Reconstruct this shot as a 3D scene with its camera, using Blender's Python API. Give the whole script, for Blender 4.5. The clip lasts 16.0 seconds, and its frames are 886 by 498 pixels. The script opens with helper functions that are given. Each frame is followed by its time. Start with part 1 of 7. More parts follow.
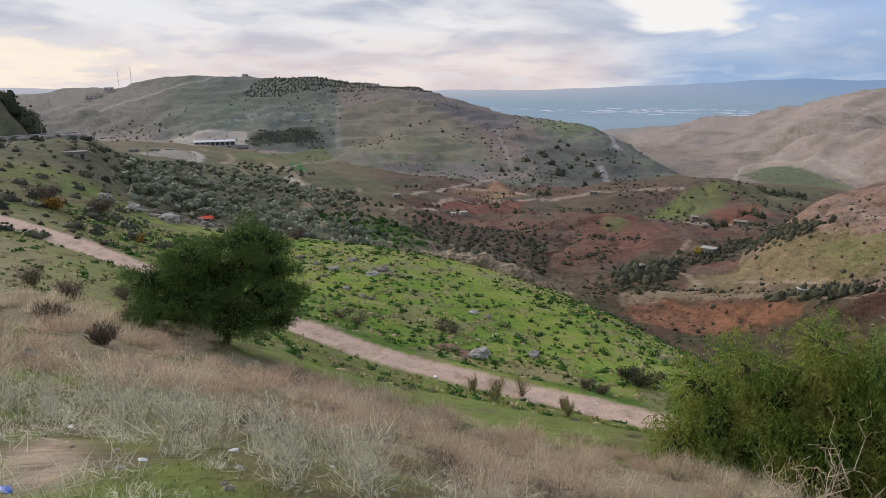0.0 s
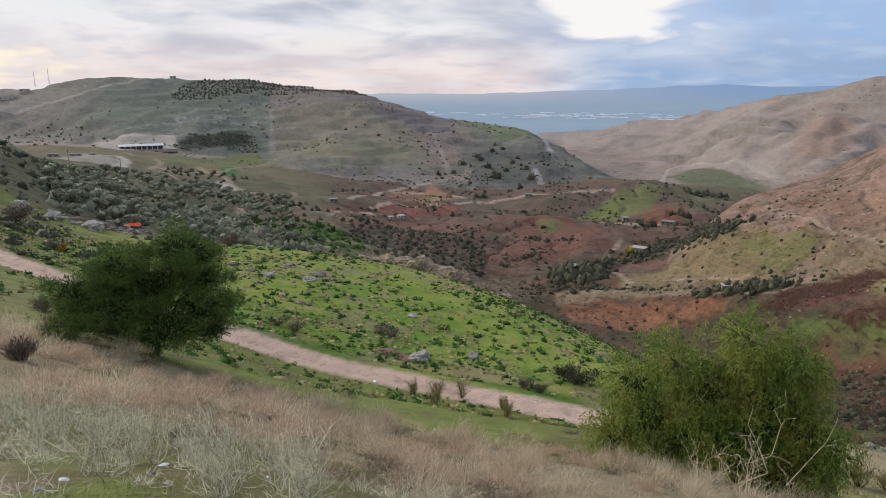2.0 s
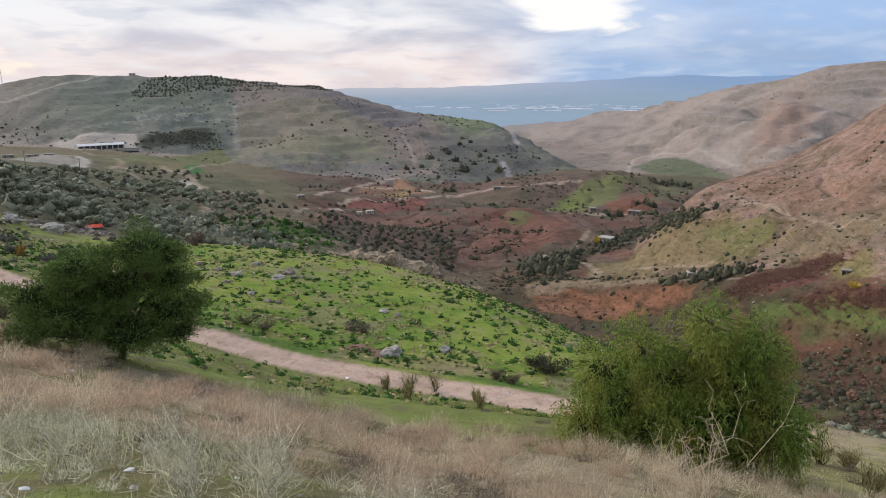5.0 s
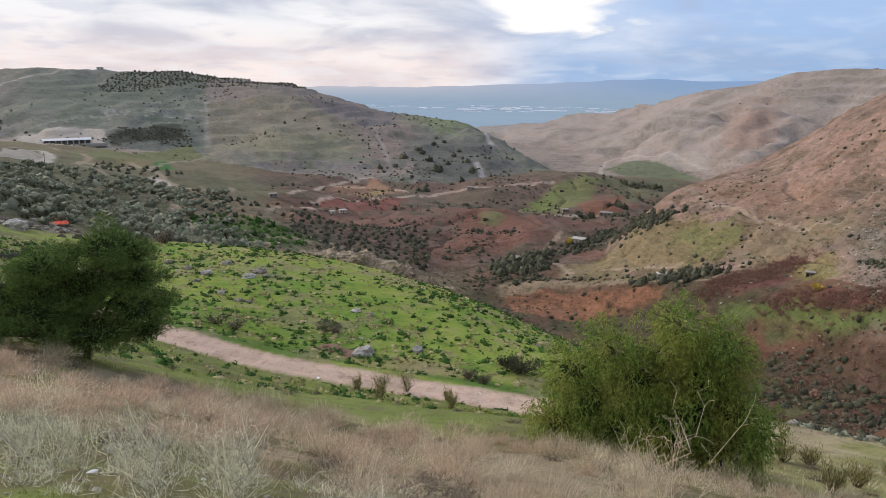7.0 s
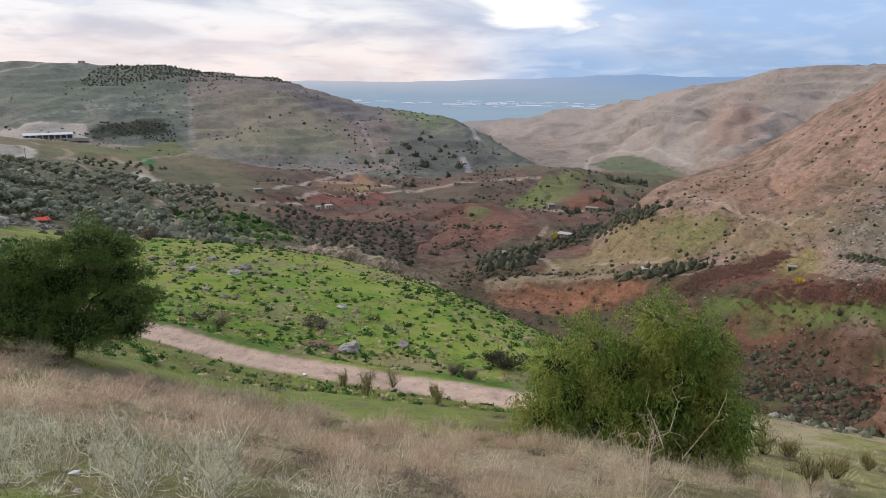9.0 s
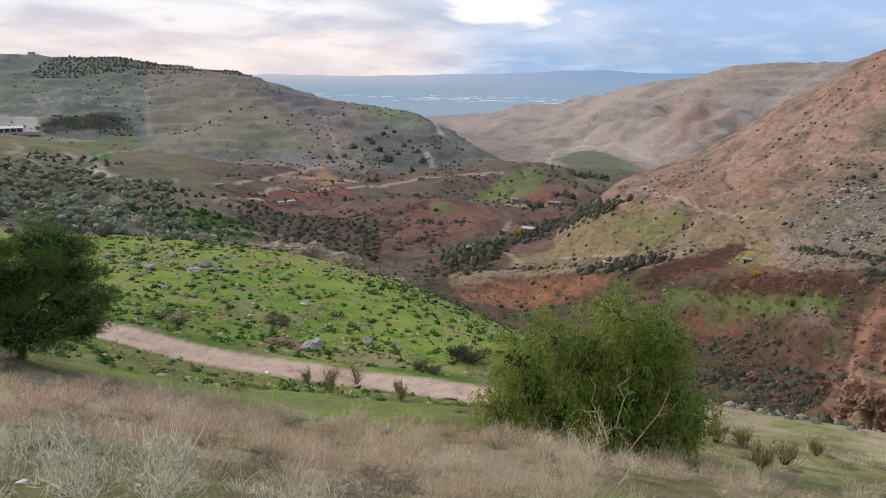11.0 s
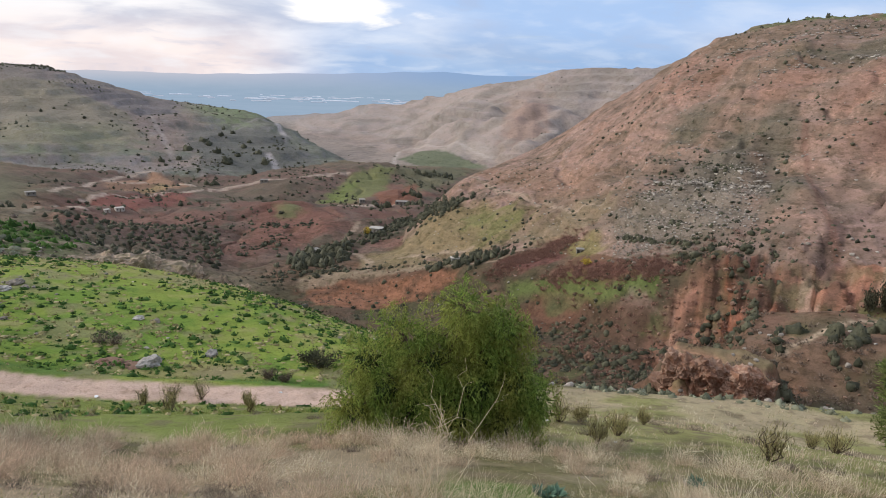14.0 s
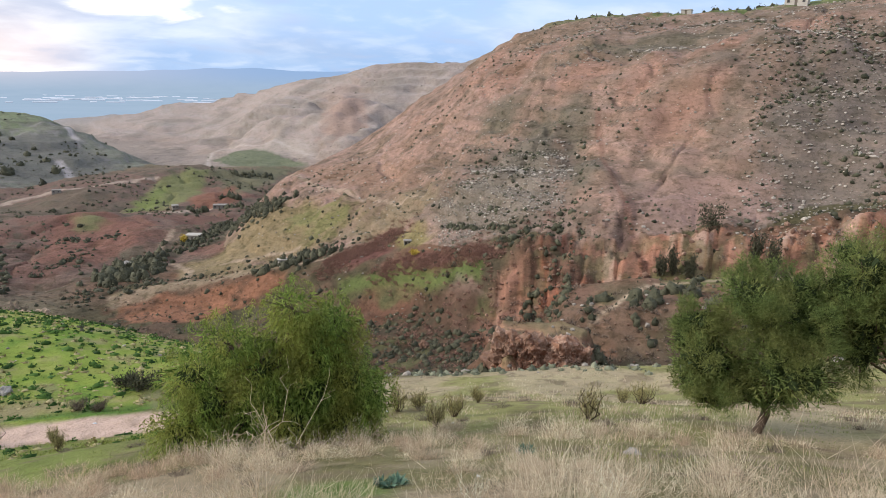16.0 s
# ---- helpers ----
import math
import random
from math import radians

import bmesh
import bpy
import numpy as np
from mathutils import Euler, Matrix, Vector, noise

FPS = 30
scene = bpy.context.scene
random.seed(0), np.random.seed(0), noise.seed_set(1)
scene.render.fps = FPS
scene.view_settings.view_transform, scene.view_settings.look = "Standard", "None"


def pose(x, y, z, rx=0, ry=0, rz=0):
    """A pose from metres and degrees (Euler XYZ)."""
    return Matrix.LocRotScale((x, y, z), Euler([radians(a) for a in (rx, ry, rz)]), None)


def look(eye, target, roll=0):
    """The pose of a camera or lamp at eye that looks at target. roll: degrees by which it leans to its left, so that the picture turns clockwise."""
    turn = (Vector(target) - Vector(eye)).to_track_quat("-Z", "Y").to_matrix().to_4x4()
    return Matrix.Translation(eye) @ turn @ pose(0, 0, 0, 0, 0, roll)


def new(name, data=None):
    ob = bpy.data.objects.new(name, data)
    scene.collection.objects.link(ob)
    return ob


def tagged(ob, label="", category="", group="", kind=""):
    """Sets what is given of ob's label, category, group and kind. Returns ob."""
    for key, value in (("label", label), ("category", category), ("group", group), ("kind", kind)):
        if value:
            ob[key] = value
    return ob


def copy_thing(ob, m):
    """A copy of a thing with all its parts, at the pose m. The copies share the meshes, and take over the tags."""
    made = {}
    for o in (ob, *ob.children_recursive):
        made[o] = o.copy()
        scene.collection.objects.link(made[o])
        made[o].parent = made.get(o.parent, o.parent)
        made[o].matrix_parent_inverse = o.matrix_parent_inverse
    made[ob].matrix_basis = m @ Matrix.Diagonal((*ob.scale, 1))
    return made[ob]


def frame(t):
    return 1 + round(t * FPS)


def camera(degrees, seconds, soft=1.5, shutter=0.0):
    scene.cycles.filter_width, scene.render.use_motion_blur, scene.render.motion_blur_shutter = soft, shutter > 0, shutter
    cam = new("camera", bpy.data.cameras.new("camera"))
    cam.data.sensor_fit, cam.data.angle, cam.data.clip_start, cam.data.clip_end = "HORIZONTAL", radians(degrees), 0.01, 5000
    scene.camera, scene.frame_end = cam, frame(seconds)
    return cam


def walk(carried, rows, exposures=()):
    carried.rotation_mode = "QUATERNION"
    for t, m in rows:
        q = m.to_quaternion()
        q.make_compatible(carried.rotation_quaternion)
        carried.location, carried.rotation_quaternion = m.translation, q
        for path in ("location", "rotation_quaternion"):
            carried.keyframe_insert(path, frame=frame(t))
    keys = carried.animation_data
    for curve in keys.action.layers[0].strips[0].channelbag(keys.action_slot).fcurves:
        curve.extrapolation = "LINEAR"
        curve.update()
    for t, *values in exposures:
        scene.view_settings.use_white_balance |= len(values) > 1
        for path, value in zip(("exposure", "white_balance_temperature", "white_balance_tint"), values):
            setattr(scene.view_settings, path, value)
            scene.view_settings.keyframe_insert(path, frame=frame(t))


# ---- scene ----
# The camera: seconds, eye, then heading (clockwise from +y), pitch and roll in degrees.
cam = camera(68.25, 16.0, soft=0.8)
PATH = [
    (0, 0.016, -0.005, 0.004, -3.83, -13.98, -0.12),
    (0.5, 0.023, -0.008, 0.005, -2.33, -13.65, -0.14),
    (1, 0.032, -0.013, 0.007, -0.74, -13.50, 0.03),
    (1.5, 0.043, -0.017, 0.008, 0.56, -13.74, 0.09),
    (2, 0.054, -0.022, 0.009, 1.74, -13.67, 0.22),
    (2.5, 0.064, -0.026, 0.011, 2.74, -13.59, 0.13),
    (3, 0.073, -0.029, 0.012, 2.79, -13.67, -0.04),
    (3.5, 0.081, -0.031, 0.014, 3.45, -13.93, 0.22),
    (4, 0.087, -0.033, 0.015, 3.57, -14.06, -0.29),
    (6.5, 0.125, -0.063, 0.027, 6.30, -14.26, 0.22),
    (7, 0.129, -0.070, 0.032, 6.86, -14.20, 0.51),
    (7.5, 0.132, -0.077, 0.036, 7.17, -14.48, 0.65),
    (8, 0.136, -0.083, 0.040, 7.64, -14.36, 0.66),
    (10.5, 0.292, -0.271, 0.224, 9.56, -15.13, 0.75),
    (11, 0.303, -0.267, 0.222, 11.29, -15.01, 1.09),
    (11.5, 0.319, -0.261, 0.218, 11.72, -15.03, 0.76),
    (12, 0.343, -0.253, 0.211, 12.35, -14.96, 0.53),
    (12.5, 0.375, -0.242, 0.202, 15.40, -15.36, 0.20),
    (13, 0.412, -0.230, 0.192, 19.60, -14.24, 0.93),
    (13.5, 0.451, -0.219, 0.179, 23.17, -14.60, 1.45),
    (14, 0.491, -0.212, 0.164, 24.84, -14.63, 2.00),
    (14.5, 0.535, -0.206, 0.146, 27.74, -14.20, 2.27),
    (15, 0.584, -0.203, 0.126, 31.85, -13.45, 2.06),
    (15.5, 0.631, -0.200, 0.105, 36.35, -14.65, 1.68),
    (16, 0.671, -0.197, 0.087, 40.24, -14.59, 1.31),
]


def aim(row):
    t, x, y, z, heading, pitch, roll = row
    a, p = radians(heading), radians(pitch)
    eye = Vector((x, y, z))
    ahead = Vector((math.sin(a) * math.cos(p), math.cos(a) * math.cos(p), math.sin(p)))
    return t, look(eye, eye + ahead, roll)


walk(cam, [aim(row) for row in PATH], [(0, -0.16), (4, -0.04), (8, 0.04), (12.5, 0.1), (14.5, 0.12), (15.5, 0.16), (16, 0.36)])
# ---- sky and sun: an evening sky of broken cloud, the sun low on the left behind it ----
SUN_HEADING, SUN_RISE = -55.0, 24.0
world = bpy.data.worlds.new("world")
scene.world = world
world.use_nodes = True
wt = world.node_tree
wt.nodes.clear()


def node(tree, kind, **sets):
    n = tree.nodes.new(kind)
    for key, value in sets.items():
        if key == "op":
            n.operation = value
        elif key == "blend":
            n.blend_type = value
        elif key == "kind":
            n.data_type = value
        else:
            n.inputs[key.replace("_", " ")].default_value = value
    return n


def calc(tree, op, a, b=0.0, c=0.0):
    n = tree.nodes.new("ShaderNodeMath")
    n.operation = op
    for i, v in enumerate((a, b, c)):
        if isinstance(v, (int, float)):
            n.inputs[i].default_value = v
        else:
            tree.links.new(v, n.inputs[i])
    return n.outputs[0]


def ease(tree, v, low, high):
    n = tree.nodes.new("ShaderNodeMapRange")
    n.interpolation_type = "SMOOTHSTEP"
    n.inputs[1].default_value, n.inputs[2].default_value = low, high
    tree.links.new(v, n.inputs[0])
    return n.outputs[0]


def blend(tree, fac, a, b, how="MIX"):
    n = tree.nodes.new("ShaderNodeMix")
    n.data_type, n.blend_type = "RGBA", how
    for i, v in ((0, fac), (6, a), (7, b)):
        if isinstance(v, (int, float)):
            n.inputs[i].default_value = v
        elif isinstance(v, tuple):
            n.inputs[i].default_value = (*v, 1)
        else:
            tree.links.new(v, n.inputs[i])
    return n.outputs[2]


def noisy(tree, vector, scale, detail=4.0, rough=0.55, distort=0.0):
    n = tree.nodes.new("ShaderNodeTexNoise")
    n.inputs["Scale"].default_value, n.inputs["Detail"].default_value = scale, detail
    n.inputs["Roughness"].default_value, n.inputs["Distortion"].default_value = rough, distort
    if vector is not None:
        tree.links.new(vector, n.inputs["Vector"])
    return n.outputs[0]


sky = wt.nodes.new("ShaderNodeTexSky")
sky.sky_type, sky.sun_disc = "NISHITA", False
sky.sun_elevation, sky.sun_rotation = radians(SUN_RISE), radians(SUN_HEADING)
way = wt.nodes.new("ShaderNodeTexCoord").outputs["Generated"]
sep = wt.nodes.new("ShaderNodeSeparateXYZ")
wt.links.new(way, sep.inputs[0])
wx, wy, wz = sep.outputs
heading = calc(wt, "MULTIPLY", calc(wt, "ARCTAN2", wx, wy), 57.2958)
rise = calc(wt, "MULTIPLY", calc(wt, "ARCSINE", wz), 57.2958)
# the cloud deck seen in perspective
flatten = calc(wt, "ADD", calc(wt, "MAXIMUM", wz, 0.0), 0.20)
deck = wt.nodes.new("ShaderNodeCombineXYZ")
wt.links.new(calc(wt, "DIVIDE", wx, flatten), deck.inputs[0])
wt.links.new(calc(wt, "DIVIDE", wy, flatten), deck.inputs[1])
puffs = noisy(wt, deck.outputs[0], 1.1, 9, 0.5, 0.4)
wisps = noisy(wt, deck.outputs[0], 2.9, 8, 0.52, 0.3)
broad = noisy(wt, deck.outputs[0], 0.6, 3, 0.5)
low_sky = calc(wt, "SUBTRACT", 1.0, ease(wt, rise, 0.3, 5.0))
bluish = ease(wt, heading, 3.0, 27.0)
warm = calc(wt, "MULTIPLY", calc(wt, "SUBTRACT", 1.0, ease(wt, heading, 6.0, 16.0)), calc(wt, "SUBTRACT", 1.0, ease(wt, rise, 1.0, 5.5)))
cloud = blend(wt, ease(wt, puffs, 0.38, 0.60), (0.52, 0.56, 0.68), (0.93, 0.92, 0.94))
cloud = blend(wt, calc(wt, "MULTIPLY", bluish, ease(wt, broad, 0.72, 0.38)), cloud, (0.40, 0.56, 0.84))
cloud = blend(wt, calc(wt, "MULTIPLY", calc(wt, "MULTIPLY", bluish, low_sky), 0.8), cloud, (0.26, 0.43, 0.70))
cloud = blend(wt, calc(wt, "MULTIPLY", warm, 0.62), cloud, (0.98, 0.80, 0.74))
veil = calc(wt, "MULTIPLY", ease(wt, wisps, 0.46, 0.70), calc(wt, "SUBTRACT", 0.42, calc(wt, "MULTIPLY", bluish, 0.2)))
cloud = blend(wt, veil, cloud, (0.90, 0.92, 0.96))
cloud = blend(wt, calc(wt, "MULTIPLY", ease(wt, wisps, 0.47, 0.30), 0.35), cloud, (0.44, 0.50, 0.66))
# a rent in the deck where the white evening light comes through, and paler air low on the left
rent = calc(wt, "ADD", calc(wt, "POWER", calc(wt, "DIVIDE", calc(wt, "SUBTRACT", heading, 18.5), 8.5), 2.0),
            calc(wt, "POWER", calc(wt, "DIVIDE", calc(wt, "SUBTRACT", rise, 7.0), 3.2), 2.0))
rent = calc(wt, "ADD", rent, calc(wt, "MULTIPLY", calc(wt, "SUBTRACT", puffs, 0.5), 5.0))
cloud = blend(wt, calc(wt, "SUBTRACT", 1.0, ease(wt, rent, 0.45, 1.05)), cloud, (1.03, 1.01, 1.0))
glow = calc(wt, "ADD", calc(wt, "POWER", calc(wt, "DIVIDE", calc(wt, "ADD", heading, 40.0), 12.0), 2.0), calc(wt, "POWER", calc(wt, "DIVIDE", calc(wt, "SUBTRACT", rise, 1.8), 2.2), 2.0))
glow = calc(wt, "ADD", glow, calc(wt, "MULTIPLY", calc(wt, "SUBTRACT", wisps, 0.5), 4.0))
cloud = blend(wt, calc(wt, "MULTIPLY", calc(wt, "SUBTRACT", 1.0, ease(wt, glow, 0.3, 1.3)), 0.8), cloud, (1.15, 1.02, 0.84))
cover = ease(wt, puffs, 0.12, 0.30)
clear = blend(wt, 1.0, sky.outputs[0], (0.12, 0.12, 0.12), "MULTIPLY")
whole = blend(wt, cover, clear, cloud)
bg = wt.nodes.new("ShaderNodeBackground")
wt.links.new(whole, bg.inputs[0])
bg.inputs[1].default_value = 1.0
out = wt.nodes.new("ShaderNodeOutputWorld")
wt.links.new(bg.outputs[0], out.inputs[0])

lamp = bpy.data.lights.new("sun", "SUN")
lamp.energy, lamp.angle, lamp.color = 2.55, radians(20), (1, 0.92, 0.855)
sun = new("sun", lamp)
_h, _r = radians(SUN_HEADING), radians(SUN_RISE)
sun.matrix_world = look((0, 0, 0), (-math.sin(_h) * math.cos(_r), -math.cos(_h) * math.cos(_r), -math.sin(_r)))
# ---- materials ----
def material(name, colour, rough=0.9, vary=0.25, grain=None, bump=0.0, island=False, second=None, metal=0.0, zones=None, thin=0.0):
    """A surface of one base colour that varies by noise of the sizes in grain (metres) and, piece by piece, by chance."""
    m = bpy.data.materials.new(name)
    m.use_nodes = True
    t = m.node_tree
    p = t.nodes["Principled BSDF"]
    p.inputs["Roughness"].default_value, p.inputs["Metallic"].default_value = rough, metal
    p.inputs["Specular IOR Level"].default_value = 0.25
    place = t.nodes.new("ShaderNodeTexCoord").outputs["Object"]
    dark = tuple(v * (1 - vary) for v in colour)
    light = tuple(min(v * (1 + vary), 1) for v in (second or colour))
    zones = zones or {}
    if island:
        chance = t.nodes.new("ShaderNodeNewGeometry").outputs["Random Per Island"]
    else:
        chance = t.nodes.new("ShaderNodeObjectInfo").outputs["Random"]
    c = blend(t, chance, dark, light)
    if zones:
        n = noisy(t, place, 1.0 / zones["size"], 2, 0.5)
        c = blend(t, ease(t, n, 0.38, 0.62), c, blend(t, chance, tuple(v * (1 - vary) for v in zones["other"]), tuple(min(1, v * (1 + vary)) for v in zones["other"])))
    for size in grain or ():
        n = noisy(t, place, 1.0 / size, 5, 0.6)
        c = blend(t, calc(t, "MULTIPLY", ease(t, n, 0.35, 0.7), 0.6), c, tuple(v * (1 - vary * 1.3) for v in colour))
    t.links.new(c, p.inputs["Base Color"])
    if thin:
        p.inputs["Specular IOR Level"].default_value = 0.08
        through_light = t.nodes.new("ShaderNodeBsdfTranslucent")
        t.links.new(c, through_light.inputs["Color"])
        mix = t.nodes.new("ShaderNodeMixShader")
        mix.inputs[0].default_value = thin
        t.links.new(p.outputs[0], mix.inputs[1])
        t.links.new(through_light.outputs[0], mix.inputs[2])
        t.links.new(mix.outputs[0], t.nodes["Material Output"].inputs[0])
    if bump:
        b = t.nodes.new("ShaderNodeBump")
        b.inputs["Strength"].default_value, b.inputs["Distance"].default_value = 0.6, bump
        t.links.new(noisy(t, place, 1.0 / (grain or (0.2,))[-1], 6, 0.65), b.inputs["Height"])
        t.links.new(b.outputs[0], p.inputs["Normal"])
    return m


def land_material():
    m = bpy.data.materials.new("soil_and_turf")
    m.use_nodes = True
    t = m.node_tree
    p = t.nodes["Principled BSDF"]
    p.inputs["Roughness"].default_value = 0.95
    p.inputs["Specular IOR Level"].default_value = 0.1
    place = t.nodes.new("ShaderNodeTexCoord").outputs["Object"]
    col = t.nodes.new("ShaderNodeAttribute")
    col.attribute_name = "turf"
    c = col.outputs["Color"]
    for size, low, high, much, tint in ((0.12, 0.45, 0.75, 0.55, (0.30, 0.28, 0.22)), (0.9, 0.5, 0.72, 0.55, (0.42, 0.40, 0.32)), (4.5, 0.5, 0.7, 0.45, (0.5, 0.52, 0.42)), (22.0, 0.5, 0.7, 0.3, (0.7, 0.66, 0.6))):
        n = noisy(t, place, 1.0 / size, 6, 0.65)
        c = blend(t, calc(t, "MULTIPLY", ease(t, n, low, high), much), c, blend(t, 1.0, c, tint, "MULTIPLY"))
    for size, low, high, much, tint in ((0.35, 0.6, 0.75, 0.30, (1.6, 1.5, 1.35)), (3.0, 0.58, 0.74, 0.35, (1.5, 1.42, 1.3)), (11.0, 0.58, 0.74, 0.25, (1.35, 1.3, 1.3))):
        n = noisy(t, place, 1.0 / size, 6, 0.7)
        c = blend(t, calc(t, "MULTIPLY", ease(t, n, low, high), much), c, blend(t, 1.0, c, tint, "MULTIPLY"))
    # ledges of rock on the bare hills, mottled scrub and stones between them
    bare = col.outputs["Alpha"]
    flat = t.nodes.new("ShaderNodeMapping")
    flat.inputs["Scale"].default_value = (0.06, 0.06, 0.34)
    t.links.new(place, flat.inputs[0])
    ledge = noisy(t, flat.outputs[0], 1.0, 6, 0.65, 1.2)
    c = blend(t, calc(t, "MULTIPLY", calc(t, "MULTIPLY", ease(t, ledge, 0.53, 0.66), 0.36), bare), c, blend(t, 1.0, c, (1.5, 1.45, 1.42), "MULTIPLY"))
    c = blend(t, calc(t, "MULTIPLY", calc(t, "MULTIPLY", ease(t, ledge, 0.47, 0.35), 0.42), bare), c, blend(t, 1.0, c, (0.52, 0.53, 0.50), "MULTIPLY"))
    for wide, low, high_, much, tint in ((4.0, 0.53, 0.63, 0.6, (0.50, 0.53, 0.46)), (14.0, 0.52, 0.62, 0.5, (0.60, 0.62, 0.54)), (3.0, 0.59, 0.67, 0.7, (1.5, 1.45, 1.45)), (10.0, 0.58, 0.66, 0.5, (1.3, 1.24, 1.2)), (1.6, 0.55, 0.65, 0.5, (0.5, 0.5, 0.46))):
        lie = t.nodes.new("ShaderNodeMapping")
        lie.inputs["Location"].default_value = (wide * 7, wide * 3, wide)
        lie.inputs["Scale"].default_value = (1 / wide, 1 / wide, 2.2 / wide)
        t.links.new(place, lie.inputs[0])
        n = noisy(t, lie.outputs[0], 1.0, 4, 0.65, 0.4)
        c = blend(t, calc(t, "MULTIPLY", calc(t, "MULTIPLY", ease(t, n, low, high_), much), bare), c, blend(t, 1.0, c, tint, "MULTIPLY"))
    t.links.new(c, p.inputs["Base Color"])
    b1 = t.nodes.new("ShaderNodeBump")
    b1.inputs["Strength"].default_value, b1.inputs["Distance"].default_value = 0.7, 0.05
    t.links.new(noisy(t, place, 6.0, 6, 0.7), b1.inputs["Height"])
    b2 = t.nodes.new("ShaderNodeBump")
    b2.inputs["Strength"].default_value, b2.inputs["Distance"].default_value = 0.7, 0.8
    t.links.new(noisy(t, place, 0.35, 6, 0.65), b2.inputs["Height"])
    t.links.new(b1.outputs[0], b2.inputs["Normal"])
    t.links.new(b2.outputs[0], p.inputs["Normal"])
    return m


LAND = land_material()
STRAW = material("straw", (0.64, 0.49, 0.345), 0.8, 0.36, island=True, second=(0.86, 0.68, 0.51), zones=dict(size=1.1, other=(0.52, 0.41, 0.30)), thin=0.35)
PINK_STRAW = material("brown_straw", (0.42, 0.31, 0.225), 0.85, 0.35, island=True, second=(0.64, 0.49, 0.365), thin=0.4)
PALE_STALK = material("pale_stalk", (0.66, 0.55, 0.40), 0.75, 0.15, thin=0.2)
GREY_STRAW = material("grey_straw", (0.46, 0.43, 0.33), 0.8, 0.35, island=True, second=(0.78, 0.72, 0.58), thin=0.35)
BLADE = material("grass_blade", (0.125, 0.18, 0.045), 0.7, 0.4, island=True, second=(0.24, 0.265, 0.075), thin=0.4)
TUFT = material("dark_tuft", (0.035, 0.085, 0.022), 0.75, 0.4, island=True, second=(0.07, 0.135, 0.032), thin=0.2)
PINE = material("pine_needles", (0.062, 0.115, 0.034), 0.7, 0.4, island=True, second=(0.135, 0.195, 0.055), thin=0.2)
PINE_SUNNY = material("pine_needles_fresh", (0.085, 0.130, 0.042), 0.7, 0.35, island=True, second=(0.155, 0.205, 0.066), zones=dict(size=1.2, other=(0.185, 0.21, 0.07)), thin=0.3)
PEPPER = material("pepper_leaves", (0.100, 0.185, 0.042), 0.6, 0.45, island=True, second=(0.215, 0.300, 0.070), zones=dict(size=1.6, other=(0.27, 0.295, 0.075)), thin=0.4)
# dark colour for the crown cores, inner shade put into it
CORE_SHADE = material("core_shade", (0.050, 0.078, 0.026), 0.85, 0.35, (0.5, 0.1), 0.05)
OLIVE = material("olive_leaves", (0.105, 0.120, 0.074), 0.75, 0.4, island=True, second=(0.20, 0.21, 0.145))
SCRUB = material("scrub_leaves", (0.050, 0.055, 0.032), 0.8, 0.4, (0.5,), island=True, second=(0.092, 0.092, 0.058))
BROOM = material("broom_twigs", (0.20, 0.185, 0.080), 0.8, 0.4, island=True, second=(0.33, 0.29, 0.14))
BRUSH = material("brown_brush", (0.115, 0.09, 0.068), 0.85, 0.35, island=True, second=(0.185, 0.145, 0.115))
RUST = material("rusty_brush", (0.175, 0.098, 0.078), 0.85, 0.35, island=True, second=(0.26, 0.15, 0.115))
YELLOW = material("yellow_leaves", (0.42, 0.30, 0.03), 0.7, 0.35, island=True, second=(0.52, 0.40, 0.06))
AUTUMN = material("orange_leaves", (0.25, 0.135, 0.035), 0.75, 0.35, island=True, second=(0.36, 0.22, 0.05))
AGAVE = material("blue_green_leaves", (0.07, 0.14, 0.10), 0.6, 0.3, island=True, second=(0.11, 0.19, 0.13))
BARK = material("bark", (0.11, 0.08, 0.06), 0.95, 0.3, (0.25, 0.04), 0.02)
STONE = material("limestone", (0.47, 0.44, 0.40), 0.95, 0.4, (0.5, 0.12), 0.08)
PINK_CRAG = material("tan_crag", (0.31, 0.235, 0.165), 0.95, 0.4, (1.8, 0.4), 0.35, second=(0.35, 0.27, 0.20), zones=dict(size=1.8, other=(0.17, 0.16, 0.095)))
DARK_STONE = material("weathered_stone", (0.27, 0.238, 0.20), 0.95, 0.35, (0.3, 0.05), 0.02)
RUBBLE = material("rubble", (0.33, 0.29, 0.24), 0.95, 0.4, (2.0, 0.4), 0.1, island=True, second=(0.46, 0.42, 0.365))
RED_ROCK = material("red_rock", (0.25, 0.145, 0.10), 0.95, 0.35, (1.5, 0.3), 0.08, island=True, second=(0.31, 0.205, 0.15))
RED_CRAG = material("red_crag", (0.31, 0.165, 0.110), 0.95, 0.4, (1.4, 0.3), 0.35, second=(0.34, 0.19, 0.125), zones=dict(size=.9, other=(0.40, 0.28, 0.21)))
PLASTER = material("pale_plaster", (0.47, 0.44, 0.40), 0.9, 0.12, (1.2, 0.2), 0.005)
CONCRETE = material("grey_concrete", (0.29, 0.275, 0.25), 0.92, 0.2, (1.5, 0.25), 0.01)
SHEET = material("white_roof_sheet", (0.66, 0.66, 0.66), 0.6, 0.1, (3.0, 0.5))
# near-black fill for openings, the unlit inside put into its colour
OPENING = material("dark_opening", (0.06, 0.06, 0.06), 0.6, 0.2)
TARMAC_MAT = material("tarmac", (0.17, 0.165, 0.16), 0.9, 0.2, (4.0, 0.3), 0.01)
